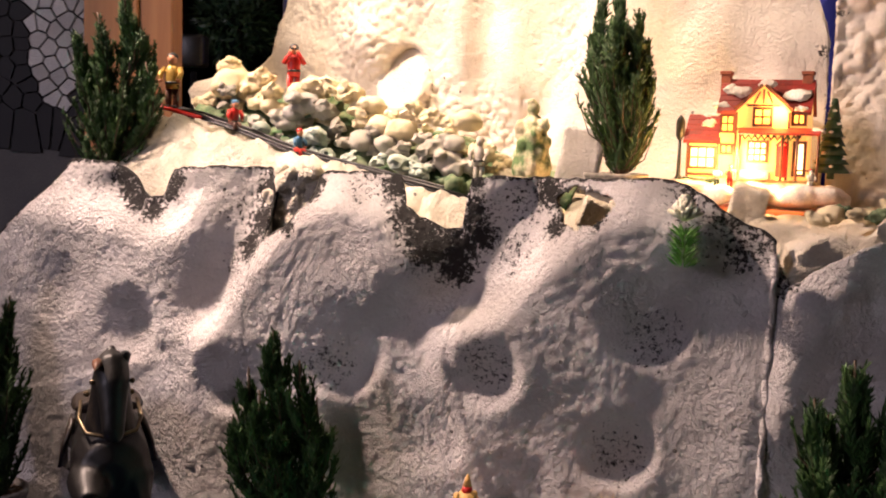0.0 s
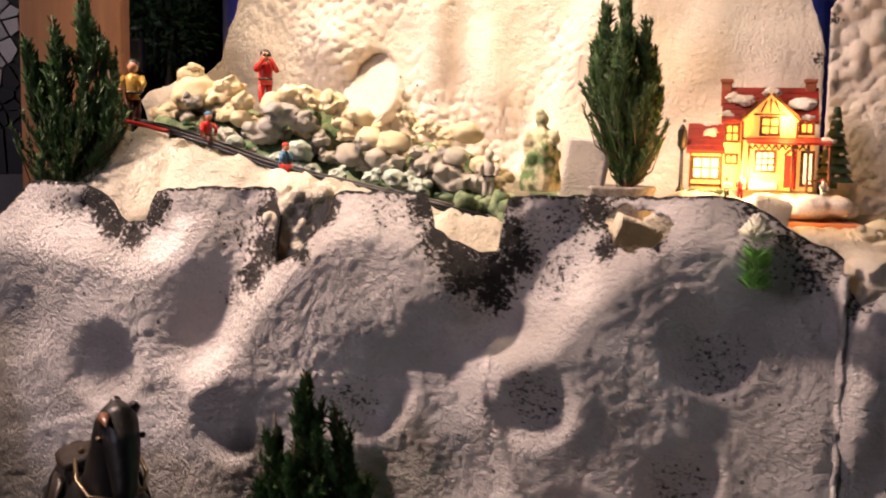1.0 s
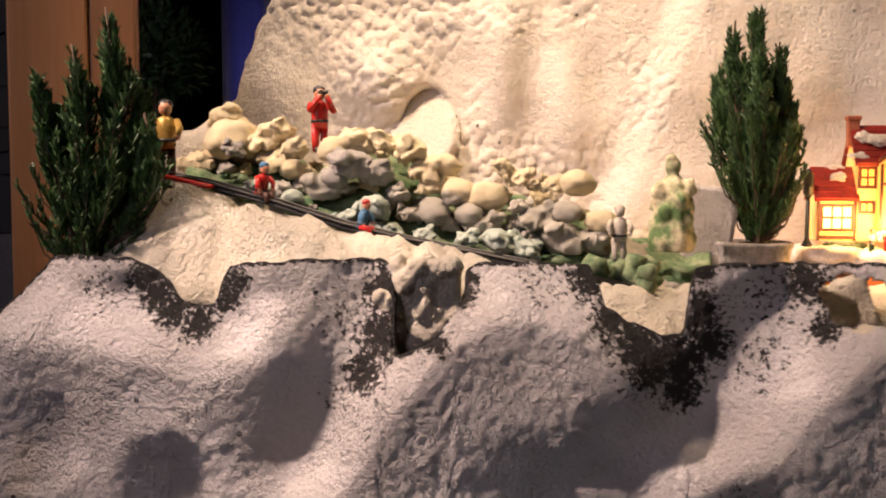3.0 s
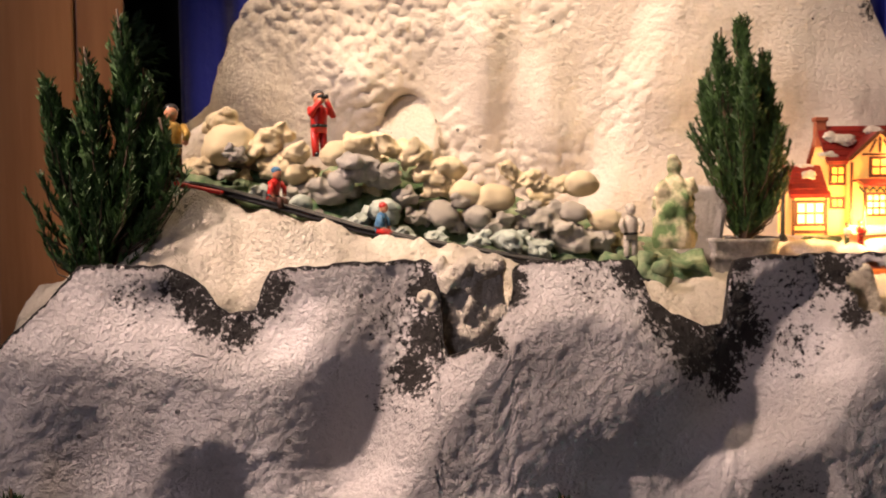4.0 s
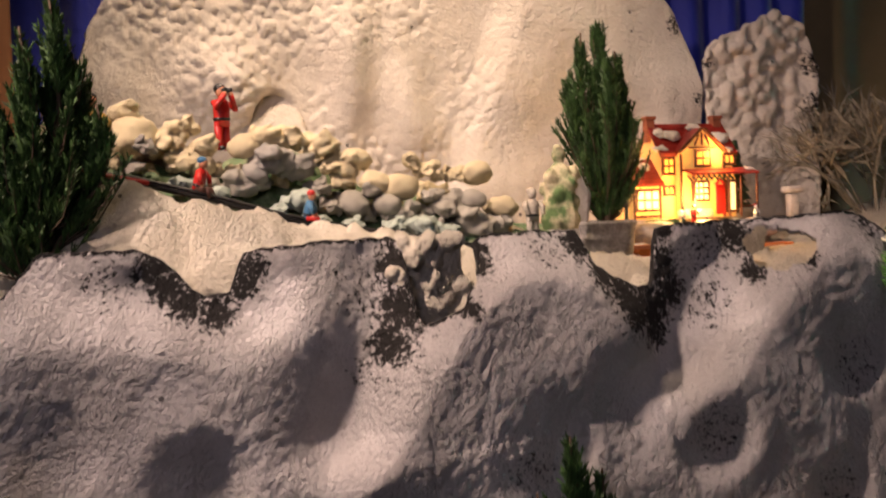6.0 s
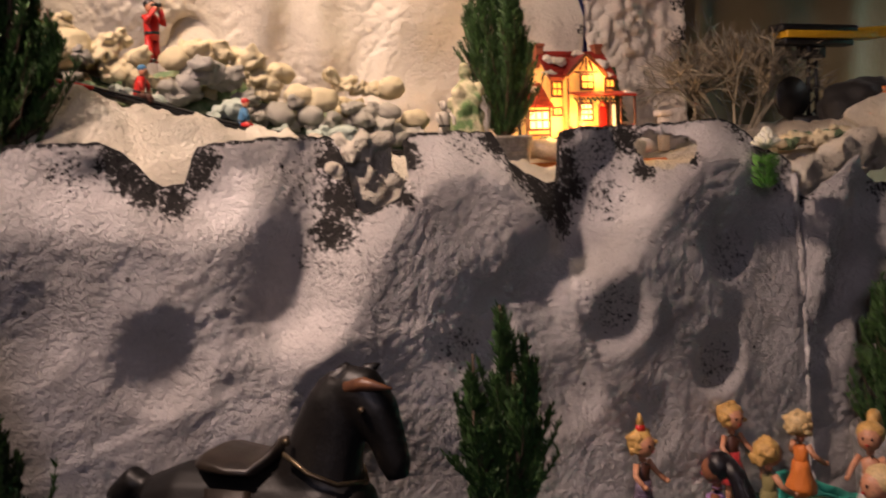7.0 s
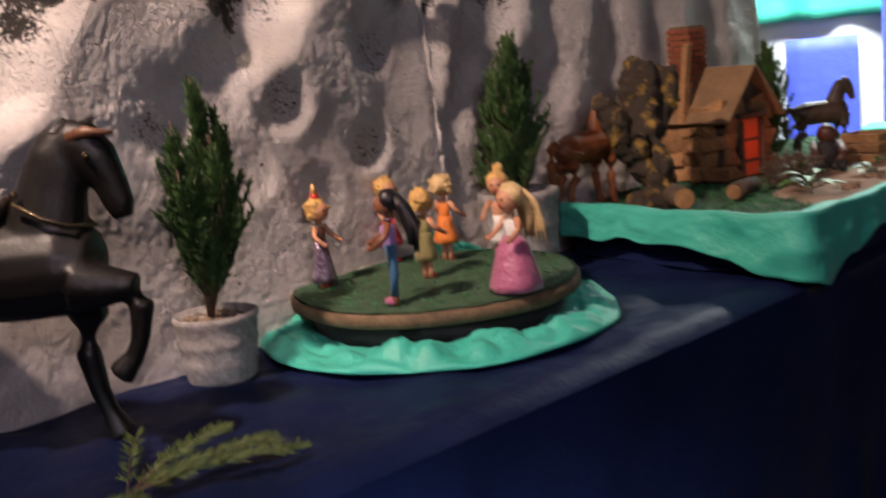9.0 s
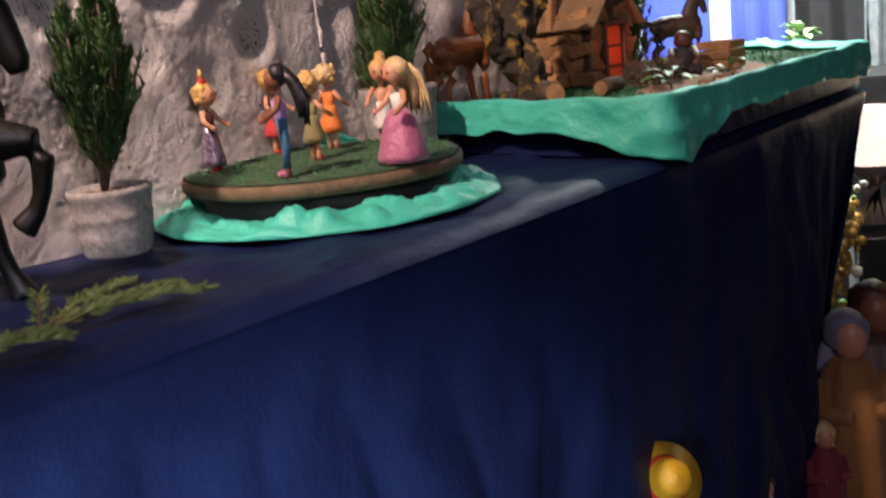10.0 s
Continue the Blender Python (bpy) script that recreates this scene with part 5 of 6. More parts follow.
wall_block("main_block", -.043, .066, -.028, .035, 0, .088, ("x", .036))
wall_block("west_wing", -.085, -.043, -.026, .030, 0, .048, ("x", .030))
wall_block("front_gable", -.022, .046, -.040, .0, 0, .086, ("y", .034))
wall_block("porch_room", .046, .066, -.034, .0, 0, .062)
roof_slope(-.047, .070, -.034, .084, .0035, .127)
roof_slope(-.047, .070, .041, .084, .0035, .127)
roof_slope(-.089, -.041, -.032, .045, .002, .080, 5)
roof_slope(-.089, -.041, .036, .045, .002, .080, 5)
for sgn in (-1, 1):
    bm = bmesh.new()
    box(bm, (.012 + sgn * .0185, -.019, .105), (.044, .048, .003), (0, sgn * 43, 0))
    part("gable_roof", bm, M_REDROOF, house, "red glazed gable roof", False)
    bm = bmesh.new()
    box(bm, (.012 + sgn * .0185, -.0435, .1045), (.046, .003, .004), (0, sgn * 43, 0))
    part("bargeboard", bm, M_TIMBER, house, "", False)
bm = box(bmesh.new(), (.035, -.050, .062), (.100, .030, .003), (14, 0, 0), .001)
part("porch_roof", bm, M_REDROOF, house, "red porch roof", False)
for x in (-.012, .040, .058, .083):
    bm = bmesh.new()
    tube(bm, [(x, -.060, 0), (x, -.060, .058)], [.0018, .0018], 8)
    part("porch_post", bm, M_TIMBER, house)
part("porch_rail", box(bmesh.new(), (.070, -.060, .014), (.026, .002, .002)), M_TIMBER, house, "", False)
for x, y in ((-.043, .004), (.060, .004)):
    bm = box(bmesh.new(), (x, y, .121), (.013, .012, .032), (0, 0, 0), .001)
    box(bm, (x, y, .138), (.016, .015, .005), (0, 0, 0), .001)
    part("chimney", bm, M_BRICK, house, "brick-red chimney", False)
for x, y, z, a, b in ((-.02, -.016, .112, .016, .008), (-.035, -.010, .116, .010, .007), (.05, -.018, .108, .018, .010), (.012, -.020, .122, .014, .006), (.058, -.030, .090, .013, .005), (-.060, -.010, .070, .012, .006),
                      (-.042, -.026, .094, .014, .005), (.08, -.048, .062, .010, .004), (-.062, .002, .079, .016, .004)):
    part("snow_patch", ball(bmesh.new(), (x, y, z + .001), (a * .8, b * 1.1, .0032), 3, 0, .6, x * 90, (48, 0, 0)), M_CERSNOW, house, "painted snow patch on the roof")


def lit_window(x, y, z, w, h, nx, ny, pane):
    win = part("window", box(bmesh.new(), (x, y, z), (w + .005, .0022, h + .005), (0, 0, 0)), M_TIMBER, house, "dark-framed glowing window", False)
    for i in range(nx):
        for j in range(ny):
            part("pane", box(bmesh.new(), (x - w / 2 + w * (i + .5) / nx, y - .0010, z - h / 2 + h * (j + .5) / ny), (w / nx - .0026, .0022, h / ny - .0026)), pane, win, "", False)


for x, z, w_, h_, r_ in ((-.0205, .043, .003, .086, 0), (.0445, .043, .003, .086, 0), (.012, .064, .066, .003, 0), (.012, .0945, .040, .0025, 0), (.004, .1045, .0022, .016, 25), (.020, .1045, .0022, .016, -25), (.012, .106, .0022, .018, 0)):
    part("timber", box(bmesh.new(), (x, -.0412, z), (w_, .0022, h_), (0, r_, 0)), M_TIMBER, house, "", False)
for x, z, w_, h_ in ((-.0835, .024, .003, .048), (-.0445, .024, .003, .048), (-.064, .0465, .042, .003), (-.064, .004, .042, .004)):
    part("timber", box(bmesh.new(), (x, -.0268, z), (w_, .0022, h_), (0, 0, 0)), M_TIMBER, house, "", False)
lit_window(-.064, -.0275, .026, .032, .026, 3, 2, M_PANEWHITE)
lit_window(-.033, -.0295, .071, .015, .020, 2, 2, M_PANE)
lit_window(.012, -.0415, .080, .020, .020, 2, 2, M_PANE)
lit_window(.056, -.0355, .078, .014, .012, 2, 1, M_PANE)
lit_window(-.033, -.0295, .038, .013, .010, 2, 1, M_PANE)
lit_window(.008, -.0415, .036, .022, .024, 3, 3, M_PANEWHITE)
for k in range(9):
    bm = bmesh.new()
    tube(bm, [(-.012 + .008 * k, -.0435, .057), (-.008 + .008 * k, -.0445, .051), (-.004 + .008 * k, -.0435, .057)], [.0016] * 3, 6)
    part("garland", bm, M_DARKGREEN, house)
bm = bmesh.new()
box(bm, (.038, -.0415, .024), (.014, .003, .040), (0, 0, 0), .001)
tube(bm, [(.031, -.0415, .044), (.038, -.0415, .051), (.045, -.0415, .044)], [.002] * 3, 6)
part("door", bm, M_RED, house, "red arched door")
lit_window(.059, -.0355, .028, .012, .040, 1, 1, M_PANEWHITE)
bm = bmesh.new()
box(bm, (0, -.040, .006), (.05, .012, .012), (0, 0, 0), .003)
part("doorstep", bm, M_CERSNOW, house)
# Unseen lamps added before the front, for the glow spilling from inside.
lamp("cottage_glow_lamp", "POINT", .9, (1.0, 0.50, 0.14), HOUSE @ pose(-.012, -.072, .022), .006)
lamp("cottage_glow_lamp", "POINT", .30, (1.0, 0.50, 0.14), HOUSE @ pose(-.062, -.066, .030), .006)
lamp("cottage_glow_lamp", "POINT", .22, (1.0, 0.45, 0.12), HOUSE @ pose(.03, -.055, .088), .006)

# glazed tree by the cottage, lantern, tiny figures and bushes
gt = thing("glazed_tree", WALL @ pose(.362, .410, 1.385), "dark green glazed fir tree with snow tips beside the cottage", "model tree")
bm = bmesh.new()
for k in range(8):
    lathe(bm, [(.0245 - .0026 * k, .004 + .0115 * k), (.012 - .0012 * k, .019 + .0115 * k)], (0, 0, 0), 18, 0, .16, 9)
tube(bm, [(0, 0, -.004), (0, 0, .01)], [.005, .004], 8)
part("foliage", bm, M_DARKGREEN, gt)
bm = bmesh.new()
for k in range(26):
    a, q = k * 2.4, k / 26
    ball(bm, (math.cos(a) * (.024 - .021 * q), math.sin(a) * (.024 - .021 * q), .006 + .088 * q), (.0035, .0035, .002), 1)
part("snow_tips", bm, M_CERSNOW, gt)
lp = thing("street_lamp", WALL @ pose(.173, .375, 1.366), "black miniature lamp post beside the cottage", "street lamp")
bm = bmesh.new()
lathe(bm, [(.007, 0), (.006, .008), (.0028, .014), (.0022, .06)], (0, 0, 0), 12)
part("post", bm, M_BLACK, lp)
bm = bmesh.new()
lathe(bm, [(.003, .060), (.006, .066), (.0062, .084), (.004, .089), (.001, .093)], (0, 0, 0), 10)
part("lantern", bm, M_BLACK, lp)
figure(WALL @ pose(.248, .330, 1.368, 0, 0, -80), "tiny red-coated painted figure before the cottage", .028, M_RED, M_RED, M_SKIN, M_RED, "down")
figure(WALL @ pose(.232, .328, 1.368, 0, 0, -60), "tiny white and green painted figure before the cottage", .026, M_WHITE, M_DARKGREEN, M_SKIN, M_GREEN, "down")
figure(WALL @ pose(.345, .335, 1.368, 0, 0, -60), "tiny pale painted snowman figure beside the porch", .026, M_WHITE, M_WHITE, M_WHITE, M_RED, "down")
bm = bmesh.new()
for k in range(7):
    ball(bm, (.006 * k, 0, .006), .007, 2, 0, .35, k)
tagged(part("model_hedge", bm, M_DARKGREEN, None, "", True, WALL @ pose(.188, .338, 1.366)), "low dark green model hedge under the window", "model hedge")
bm = box(bmesh.new(), (0, 0, .028), (.016, .014, .056), (0, 0, 0), .003)
box(bm, (0, 0, .060), (.026, .022, .010), (0, 0, 0), .003)
tagged(part("snowy_gatepost", bm, M_CERSNOW, None, "", True, WALL @ pose(.462, .42, 1.352)), "small snow-capped model gatepost", "model gatepost")

# white foam offcuts before the cottage
for c, s_, r_, lab in (((.281, .262, 1.345), (.042, .026, .056), (8, 14, 12), "white foam block leaning before the cottage base"), ((.352, .255, 1.312), (.085, .05, .028), (0, -4, 8), "white foam block under the cottage base"),
                       ((.395, .20, 1.328), (.06, .03, .022), (6, -12, -10), "rough white foam offcut"), ((.14, .118, 1.335), (.045, .03, .035), (0, 20, 20), "crushed white foam cup behind the rim"),
                       ((.172, .128, 1.338), (.03, .03, .045), (0, -18, -10), "crushed white foam cup behind the rim"), ((.32, .105, 1.30), (.05, .04, .03), (0, 10, 0), "white foam offcut behind the rim")):
    bm = box(bmesh.new(), (0, 0, 0), s_, (0, 0, 0), .003)
    bmesh.ops.subdivide_edges(bm, edges=bm.edges[:], cuts=1, use_grid_fill=True)
    for v in bm.verts:
        v.co += noise.noise_vector(v.co * 70) * .003
    tagged(part("foam_offcut", bm, M_SNOW, None, "", False, WALL @ pose(*c, *r_)), lab, "foam offcut", "white foam offcuts")

# sprig with a white bloom
fl = thing("flower_sprig", WALL @ pose(.266, -.030, 1.300), "small green sprig with a white bloom on the mountain", "flower")
segs = []
rs = random.Random(4)
for k in range(200):
    a, q = rs.random() * 6.283, rs.random()
    d = Vector((math.cos(a) * .9, math.sin(a) * .9, .7))
    segs.append((math.cos(a) * .007 * q, math.sin(a) * .007 * q, .002 + .034 * rs.random(), *d, .015, .0009))
spindles("leaves", segs, M_FRESH, fl)
bm = bmesh.new()
for k in range(40):
    a, q = k * 2.4, k / 40
    tube(bm, [(0, -.004, .050), (math.cos(a) * .016 * (1.1 - q), -.004 + math.sin(a) * .016 * (1.1 - q), .056 + .018 * q)], [.0032, .0018], 5)
part("bloom", bm, M_CREAMPETAL, fl)

# ---- far end of the ledge: dry bush, cable lift, dark mound, stones ----
bush = thing("dry_bush", WALL @ pose(.625, .44, 1.36), "leafless grey twig bush before the ochre cloth", "bush")
segs = []
rs = random.Random(17)


def twig(p, d, ln, depth):
    segs.append((*p, *d, ln * 1.25, .0011 + .0004 * depth))
    if depth:
        for _ in range(3 if depth > 1 else 4):
            nd = (d + Vector((rs.gauss(0, .55), rs.gauss(0, .45), rs.gauss(.1, .4)))).normalized()
            twig(p + d * ln * rs.uniform(.6, 1.05), nd, ln * rs.uniform(.6, .85), depth - 1)


for k in range(15):
    a = k * 2.4
    twig(Vector((math.cos(a) * .02, math.sin(a) * .015, 0)), Vector((math.cos(a) * .8, math.sin(a) * .4, rs.uniform(.5, 1.2))).normalized(), .078, 4)
tagged(spindles("branch_mass", segs, M_TWIG, bush), "", "", "", "stuff")

lift = thing("cable_lift", WALL @ pose(.735, .375, 1.385), "black toy cable lift with a yellow-striped boom", "toy lift")
bm = bmesh.new()
for x in (-.010, .010):
    tube(bm, [(x, 0, 0), (x * .7, 0, .135)], [.004, .003], 8)
for k in range(6):
    tube(bm, [(-.010, 0, .01 + .02 * k), (.009, 0, .03 + .02 * k)], [.0016, .0016], 6)
part("mast", bm, M_BLACK, lift)
part("motor_box", box(bmesh.new(), (-.004, -.002, .125), (.04, .03, .03), (0, 0, 0), .004), M_BLACK, lift)
boom = part("boom", box(bmesh.new(), (-.005, -.01, .158), (.165, .034, .012), (0, 0, 0), .003), M_BLACK, lift)
part("stripe", box(bmesh.new(), (.02, -.012, .1475), (.20, .036, .012), (0, 0, 0), .002), M_YELLOW, boom, "yellow stripe")
part("rail", box(bmesh.new(), (-.005, -.01, .136), (.15, .030, .012), (0, 0, 0), .003), M_BLACK, lift)
part("arm", box(bmesh.new(), (.18, .0, .158), (.22, .024, .020), (0, -4, 0), .003), M_YELLOW, lift, "yellow arm", False)
bm = bmesh.new()
lathe(bm, [(.034, -.004), (.036, .0), (.034, .004)], (0, 0, 0), 28)
part("wheel", bm, M_BLACK, lift, "", True, pose(-.055, -.01, .045, 90, 0, 0))
bm = bmesh.new()
tube(bm, [(-.055, -.01, .008), (.03, -.03, .004)], [.01, .008], 8)
part("foot", bm, M_BLACK, lift)

bm = bmesh.new()
ball(bm, (0, 0, 0), (.085, .06, .062), 4, 0, .2, 4)
tagged(part("black_mound", bm, M_BLACKCLOTH, None, "", True, WALL @ pose(.80, .33, 1.405)), "black cloth-covered mound beside the lift", "cloth mound")
rs = random.Random(77)
for k in range(46):
    u = rs.uniform(.86, 1.25)
    q = rs.random()
    stone(u, .24 + .12 * q, 1.415 + (u - .80) * .25 * q + .045 * q, rs.uniform(.018, .034), M_CREAM, rs, .8, "cream foam stone on the far ledge", "stones on the far ledge", stone_mesh(M_CREAM, rs.randrange(7)))
for k in range(14):
    mt = (M_CREAM, M_CREAM, M_GREEN)[k % 3]
    stone(.375 + .012 * k, .10 + .03 * rs.random(), 1.347 + .001 * k + .008 * rs.random(), rs.uniform(.012, .020), mt, rs, .8, "cream and green foam stone behind the rim", "stones on the far ledge", stone_mesh(mt, rs.randrange(7)))
for c, s_, r_ in (((.405, .040, 1.315), (.10, .04, .05), (0, -12, 0)), ((.48, .050, 1.335), (.09, .05, .055), (0, -16, 6)), ((.565, .055, 1.375), (.07, .05, .075), (0, -25, 0)), ((.66, .060, 1.395), (.08, .05, .07), (0, 12, 0)), ((.75, .06, 1.43), (.07, .05, .08), (0, -14, 0)), ((.90, .06, 1.45), (.08, .05, .08), (0, 14, 0))):
    bm = box(bmesh.new(), (0, 0, 0), s_, (0, 0, 0), .008)
    bmesh.ops.subdivide_edges(bm, edges=bm.edges[:], cuts=5, use_grid_fill=True)
    for v in bm.verts:
        v.co += noise.noise_vector(v.co * 28 + Vector(c) * 10) * .020 + noise.noise_vector(v.co * 90) * .006
    tagged(part("foam_boulder", bm, M_SNOW, None, "", True, WALL @ pose(*c, *r_)), "rough white foam boulder on the mountain's edge", "foam boulder", "foam boulders on the edge")
figure(WALL @ pose(.93, .29, 1.50, 0, 0, -100), "small painted figure among the far stones", .05, M_GREENDRESS, M_BROWN, M_SKIN, M_BROWN, "down")
figure(WALL @ pose(.775, .26, 1.40, 0, 0, -100), "small orange painted figure before the dark mound", .04, M_ORANGE, M_BROWN, M_SKIN, M_ORANGE, "down")

# ---- sprigs on the cloth ----


def sprig(m, label, n, ln, seed):
    rs = random.Random(seed)
    sp = thing("pine_sprig", m, label, "sprig", "cut sprigs on the cloth")
    bm, segs = bmesh.new(), []
    for k in range(n):
        a = rs.uniform(-.7, .7)
        p = [Vector((x * math.cos(a), x * math.sin(a), .004 + .010 * math.sin(3 * x / ln))) for x in (0, ln * .35, ln * .7, ln * rs.uniform(.85, 1))]
        tube(bm, p, [.0012, .001, .0008, .0004], 5)
        for j in range(80):
            s = rs.uniform(.1, 1) * 3
            i = min(2, int(s))
            q = p[i].lerp(p[i + 1], s - i)
            b = a + rs.choice((-1, 1)) * rs.uniform(.3, .9)
            segs.append((*q, math.cos(b), math.sin(b), rs.uniform(-.15, .5), .016, .0011))
    part("stem", bm, M_BARK, sp)
    spindles("needles", segs, M_SPRIG, sp)


sprig(pose(-.462, .935, .884, 0, 0, -5), "cut green conifer sprig lying on the blue cloth", 11, .15, 3)
sprig(pose(-.545, .945, .884, 0, 0, -35), "cut green conifer sprig lying on the blue cloth", 4, .08, 5)

# ---- turquoise-edged platform with the cabin ----
PLAT = [(.500, .838), (.365, .625), (.315, .470), (1.165, .118), (1.40, .262), (1.56, .41), (1.44, .66), (1.26, .69)]
platform = thing("cabin_platform", Matrix(), "raised platform of grass and earth edged with turquoise cloth", "platform")


def inset(poly, k):
    c = Vector((sum(p[0] for p in poly) / len(poly), sum(p[1] for p in poly) / len(poly)))
    return [tuple(c + (Vector(p) - c) * k) for p in poly]


def prism(poly, z0, z1):
    bm = bmesh.new()
    lo, hi = [bm.verts.new((*p, z0)) for p in poly], [bm.verts.new((*p, z1)) for p in poly]
    bm.faces.new(lo[::-1]), bm.faces.new(hi)
    for k in range(len(poly)):
        j = (k + 1) % len(poly)
        bm.faces.new((lo[k], lo[j], hi[j], hi[k]))
    bmesh.ops.recalc_face_normals(bm, faces=bm.faces)
    return bm


part("deck", prism(inset(PLAT, .97), .884, .946), M_BLUE, platform, "", False)
# ground of the platform: grass at the edge, earth in the middle
gx, gy = np.linspace(.30, 1.52, 200), np.linspace(.05, .86, 140)
GX, GY = np.meshgrid(gx, gy, indexing="ij")
inside = np.zeros(GX.shape, bool)
poly = inset(PLAT, .985)
for (ax, ay), (bx, by) in zip(poly, poly[1:] + poly[:1]):
    inside ^= ((ay > GY) != (by > GY)) & (GX < (bx - ax) * (GY - ay) / (by - ay + 1e-9) + ax)
GZ = .9505 + .004 * lattice_noise(GX, GY, 18, 81) + .002 * lattice_noise(GX, GY, 70, 82)
earth_zone = (np.hypot((GX - .80) / .30, (GY - .42) / .13) + .25 * lattice_noise(GX, GY, 14, 83)) < 1
sheet("grass", np.stack([GX, GY, GZ], -1), M_TURF, None, 0, (inside & ~earth_zone)[:-1, :-1], None, platform)
sheet("earth", np.stack([GX, GY, GZ + .001], -1), M_EARTH, None, 0, (inside & earth_zone)[:-1, :-1], None, platform)
rs = random.Random(141)
segs = []
cells = np.argwhere((inside & ~earth_zone)[:-1, :-1])
for k in range(5200):
    i, j = cells[rs.randrange(len(cells))]
    segs.append((GX[i, j] + rs.uniform(-.003, .003), GY[i, j] + rs.uniform(-.003, .003), GZ[i, j], rs.gauss(0, .6), rs.gauss(0, .6), .7, rs.uniform(.005, .011), .0010))
tagged(spindles("grass_flock", segs, M_FLOCK, platform), "", "", "", "stuff")
# turquoise cloth over the edge
ring = PLAT[:4] + PLAT[4:6]
path = []
for (ax, ay), (bx, by) in zip(ring, ring[1:]):
    n = max(2, int(math.hypot(bx - ax, by - ay) / .006))
    path += [(ax + (bx - ax) * k / n, ay + (by - ay) * k / n) for k in range(n)]
path = np.array(path)
for _ in range(6):
    path[1:-1] = (path[:-2] + path[1:-1] * 2 + path[2:]) / 4
tg = np.gradient(path, axis=0)
tg /= np.linalg.norm(tg, axis=1)[:, None]
nr_ = np.stack([tg[:, 1], -tg[:, 0]], 1)
if np.dot(nr_[20], np.array([-1, -.2])) < 0:
    nr_ = -nr_
arc = np.cumsum(np.r_[0, np.linalg.norm(np.diff(path, axis=0), axis=1)])
corner = np.exp(-((arc - .43) / .11) ** 2)
far = step(arc, 1.0, 1.4)
hang = .048 + .050 * corner + .008 * lattice_noise(arc, arc * 0, 22, 85) + .014 * far
prof = np.linspace(0, 1, 26)[None, :]
s_in = np.clip(prof / .28, 0, 1)
s_dn = np.clip((prof - .28) / .72, 0, 1)
outw = -.030 * (1 - s_in) + .010 * s_in + s_dn * .006 + (.005 + .010 * corner[:, None]) * lattice_noise(arc[:, None] + .03 * prof, prof * .12, 26, 86) * s_dn + .0012 * lattice_noise(arc[:, None] + 0 * prof, prof * .15, 60, 87) * (s_in > .5)
zz = .960 + .010 * np.sin(s_in * 3.1416 * .6) - hang[:, None] * s_dn + .004 * lattice_noise(arc[:, None] + 0 * prof, prof * .12, 20, 88)
P = np.stack([path[:, None, 0] + nr_[:, None, 0] * outw, path[:, None, 1] + nr_[:, None, 1] * outw, zz], -1)
sheet("edging", P, M_TEAL, None, .002, None, None, platform)

# ---- log cabin ----
CABIN = pose(.850, .657, .955, 0, 0, -27)      # local -y is the gabled front
cabin = thing("toy_cabin", CABIN, "rustic toy cabin of cork slabs with a glowing red door", "toy cabin")
bm = bmesh.new()
W2, D2, HW, HR = .064, .070, .112, .182
v = [bm.verts.new(p) for p in ((-W2, -D2, 0), (W2, -D2, 0), (W2, D2, 0), (-W2, D2, 0), (-W2, -D2, HW), (W2, -D2, HW), (W2, D2, HW), (-W2, D2, HW), (0, -D2, HR), (0, D2, HR))]
for f in ((0, 1, 5, 8, 4), (1, 2, 6, 5), (2, 3, 7, 9, 6), (3, 0, 4, 7), (4, 8, 9, 7), (5, 6, 9, 8)):
    bm.faces.new([v[i] for i in f])
part("shell", bm, M_BARK, cabin, "", False)
rs = random.Random(41)
SLAB = []
for k in range(5):
    bm = box(bmesh.new(), (0, 0, 0), (.036, .010, .026), (0, 0, 0), .003)
    for vv in bm.verts:
        vv.co += noise.noise_vector(vv.co * 60 + Vector((k * 3.7, 0, 0))) * .011
    me = bpy.data.meshes.new("cork_slab")
    bm.to_mesh(me)
    bm.free()
    me.materials.append(M_CORK)
    SLAB.append(me)


def cork(m):
    ob = new("cork_slab", rs.choice(SLAB))
    ob.parent, ob.matrix_basis = cabin, m @ Matrix.Diagonal((rs.uniform(.85, 1.3), rs.uniform(.8, 1.7), rs.uniform(.9, 1.35), 1))


for row in range(5):
    for k in range(4):
        y = -.052 + .035 * k + (.012 if row % 2 else 0)
        for x, a in ((-W2 - .003, 90), (W2 + .003, 90)):
            cork(pose(x, y, .014 + .026 * row, 0, rs.uniform(-16, 16), a))
    for x in (-.049, .049):
        cork(pose(x, -D2 - .003, .014 + .026 * row, 0, rs.uniform(-16, 16), 0))
for x in (-.026, .026):
    cork(pose(x, -D2 - .003, .124, 0, rs.uniform(-9, 9), 0))
for sgn in (-1, 1):
    bm = box(bmesh.new(), (sgn * .044, -.006, .147), (.125, .180, .006), (0, sgn * 47, 0), .002)
    part("roof_panel", bm, M_CARD, cabin, "brown card roof panel", False)
door = part("door", box(bmesh.new(), (0, -D2 - .006, .052), (.050, .006, .100), (0, 0, 0), .002), M_FIREDOOR, cabin, "door glowing red", False)
for z in (.066, .030):
    part("door_bar", box(bmesh.new(), (0, -D2 - .011, z), (.066, .003, .005), (0, 0, 0)), M_BARK, door, "", False)
for x in (-.031, .031):
    part("door_post", box(bmesh.new(), (x, -D2 - .010, .05), (.009, .012, .10), (0, 0, 0), .002), M_BARK, cabin, "", False)
part("lintel", box(bmesh.new(), (0, -D2 - .012, .108), (.080, .014, .010), (0, 0, 0), .002), M_BARK, cabin, "", False)
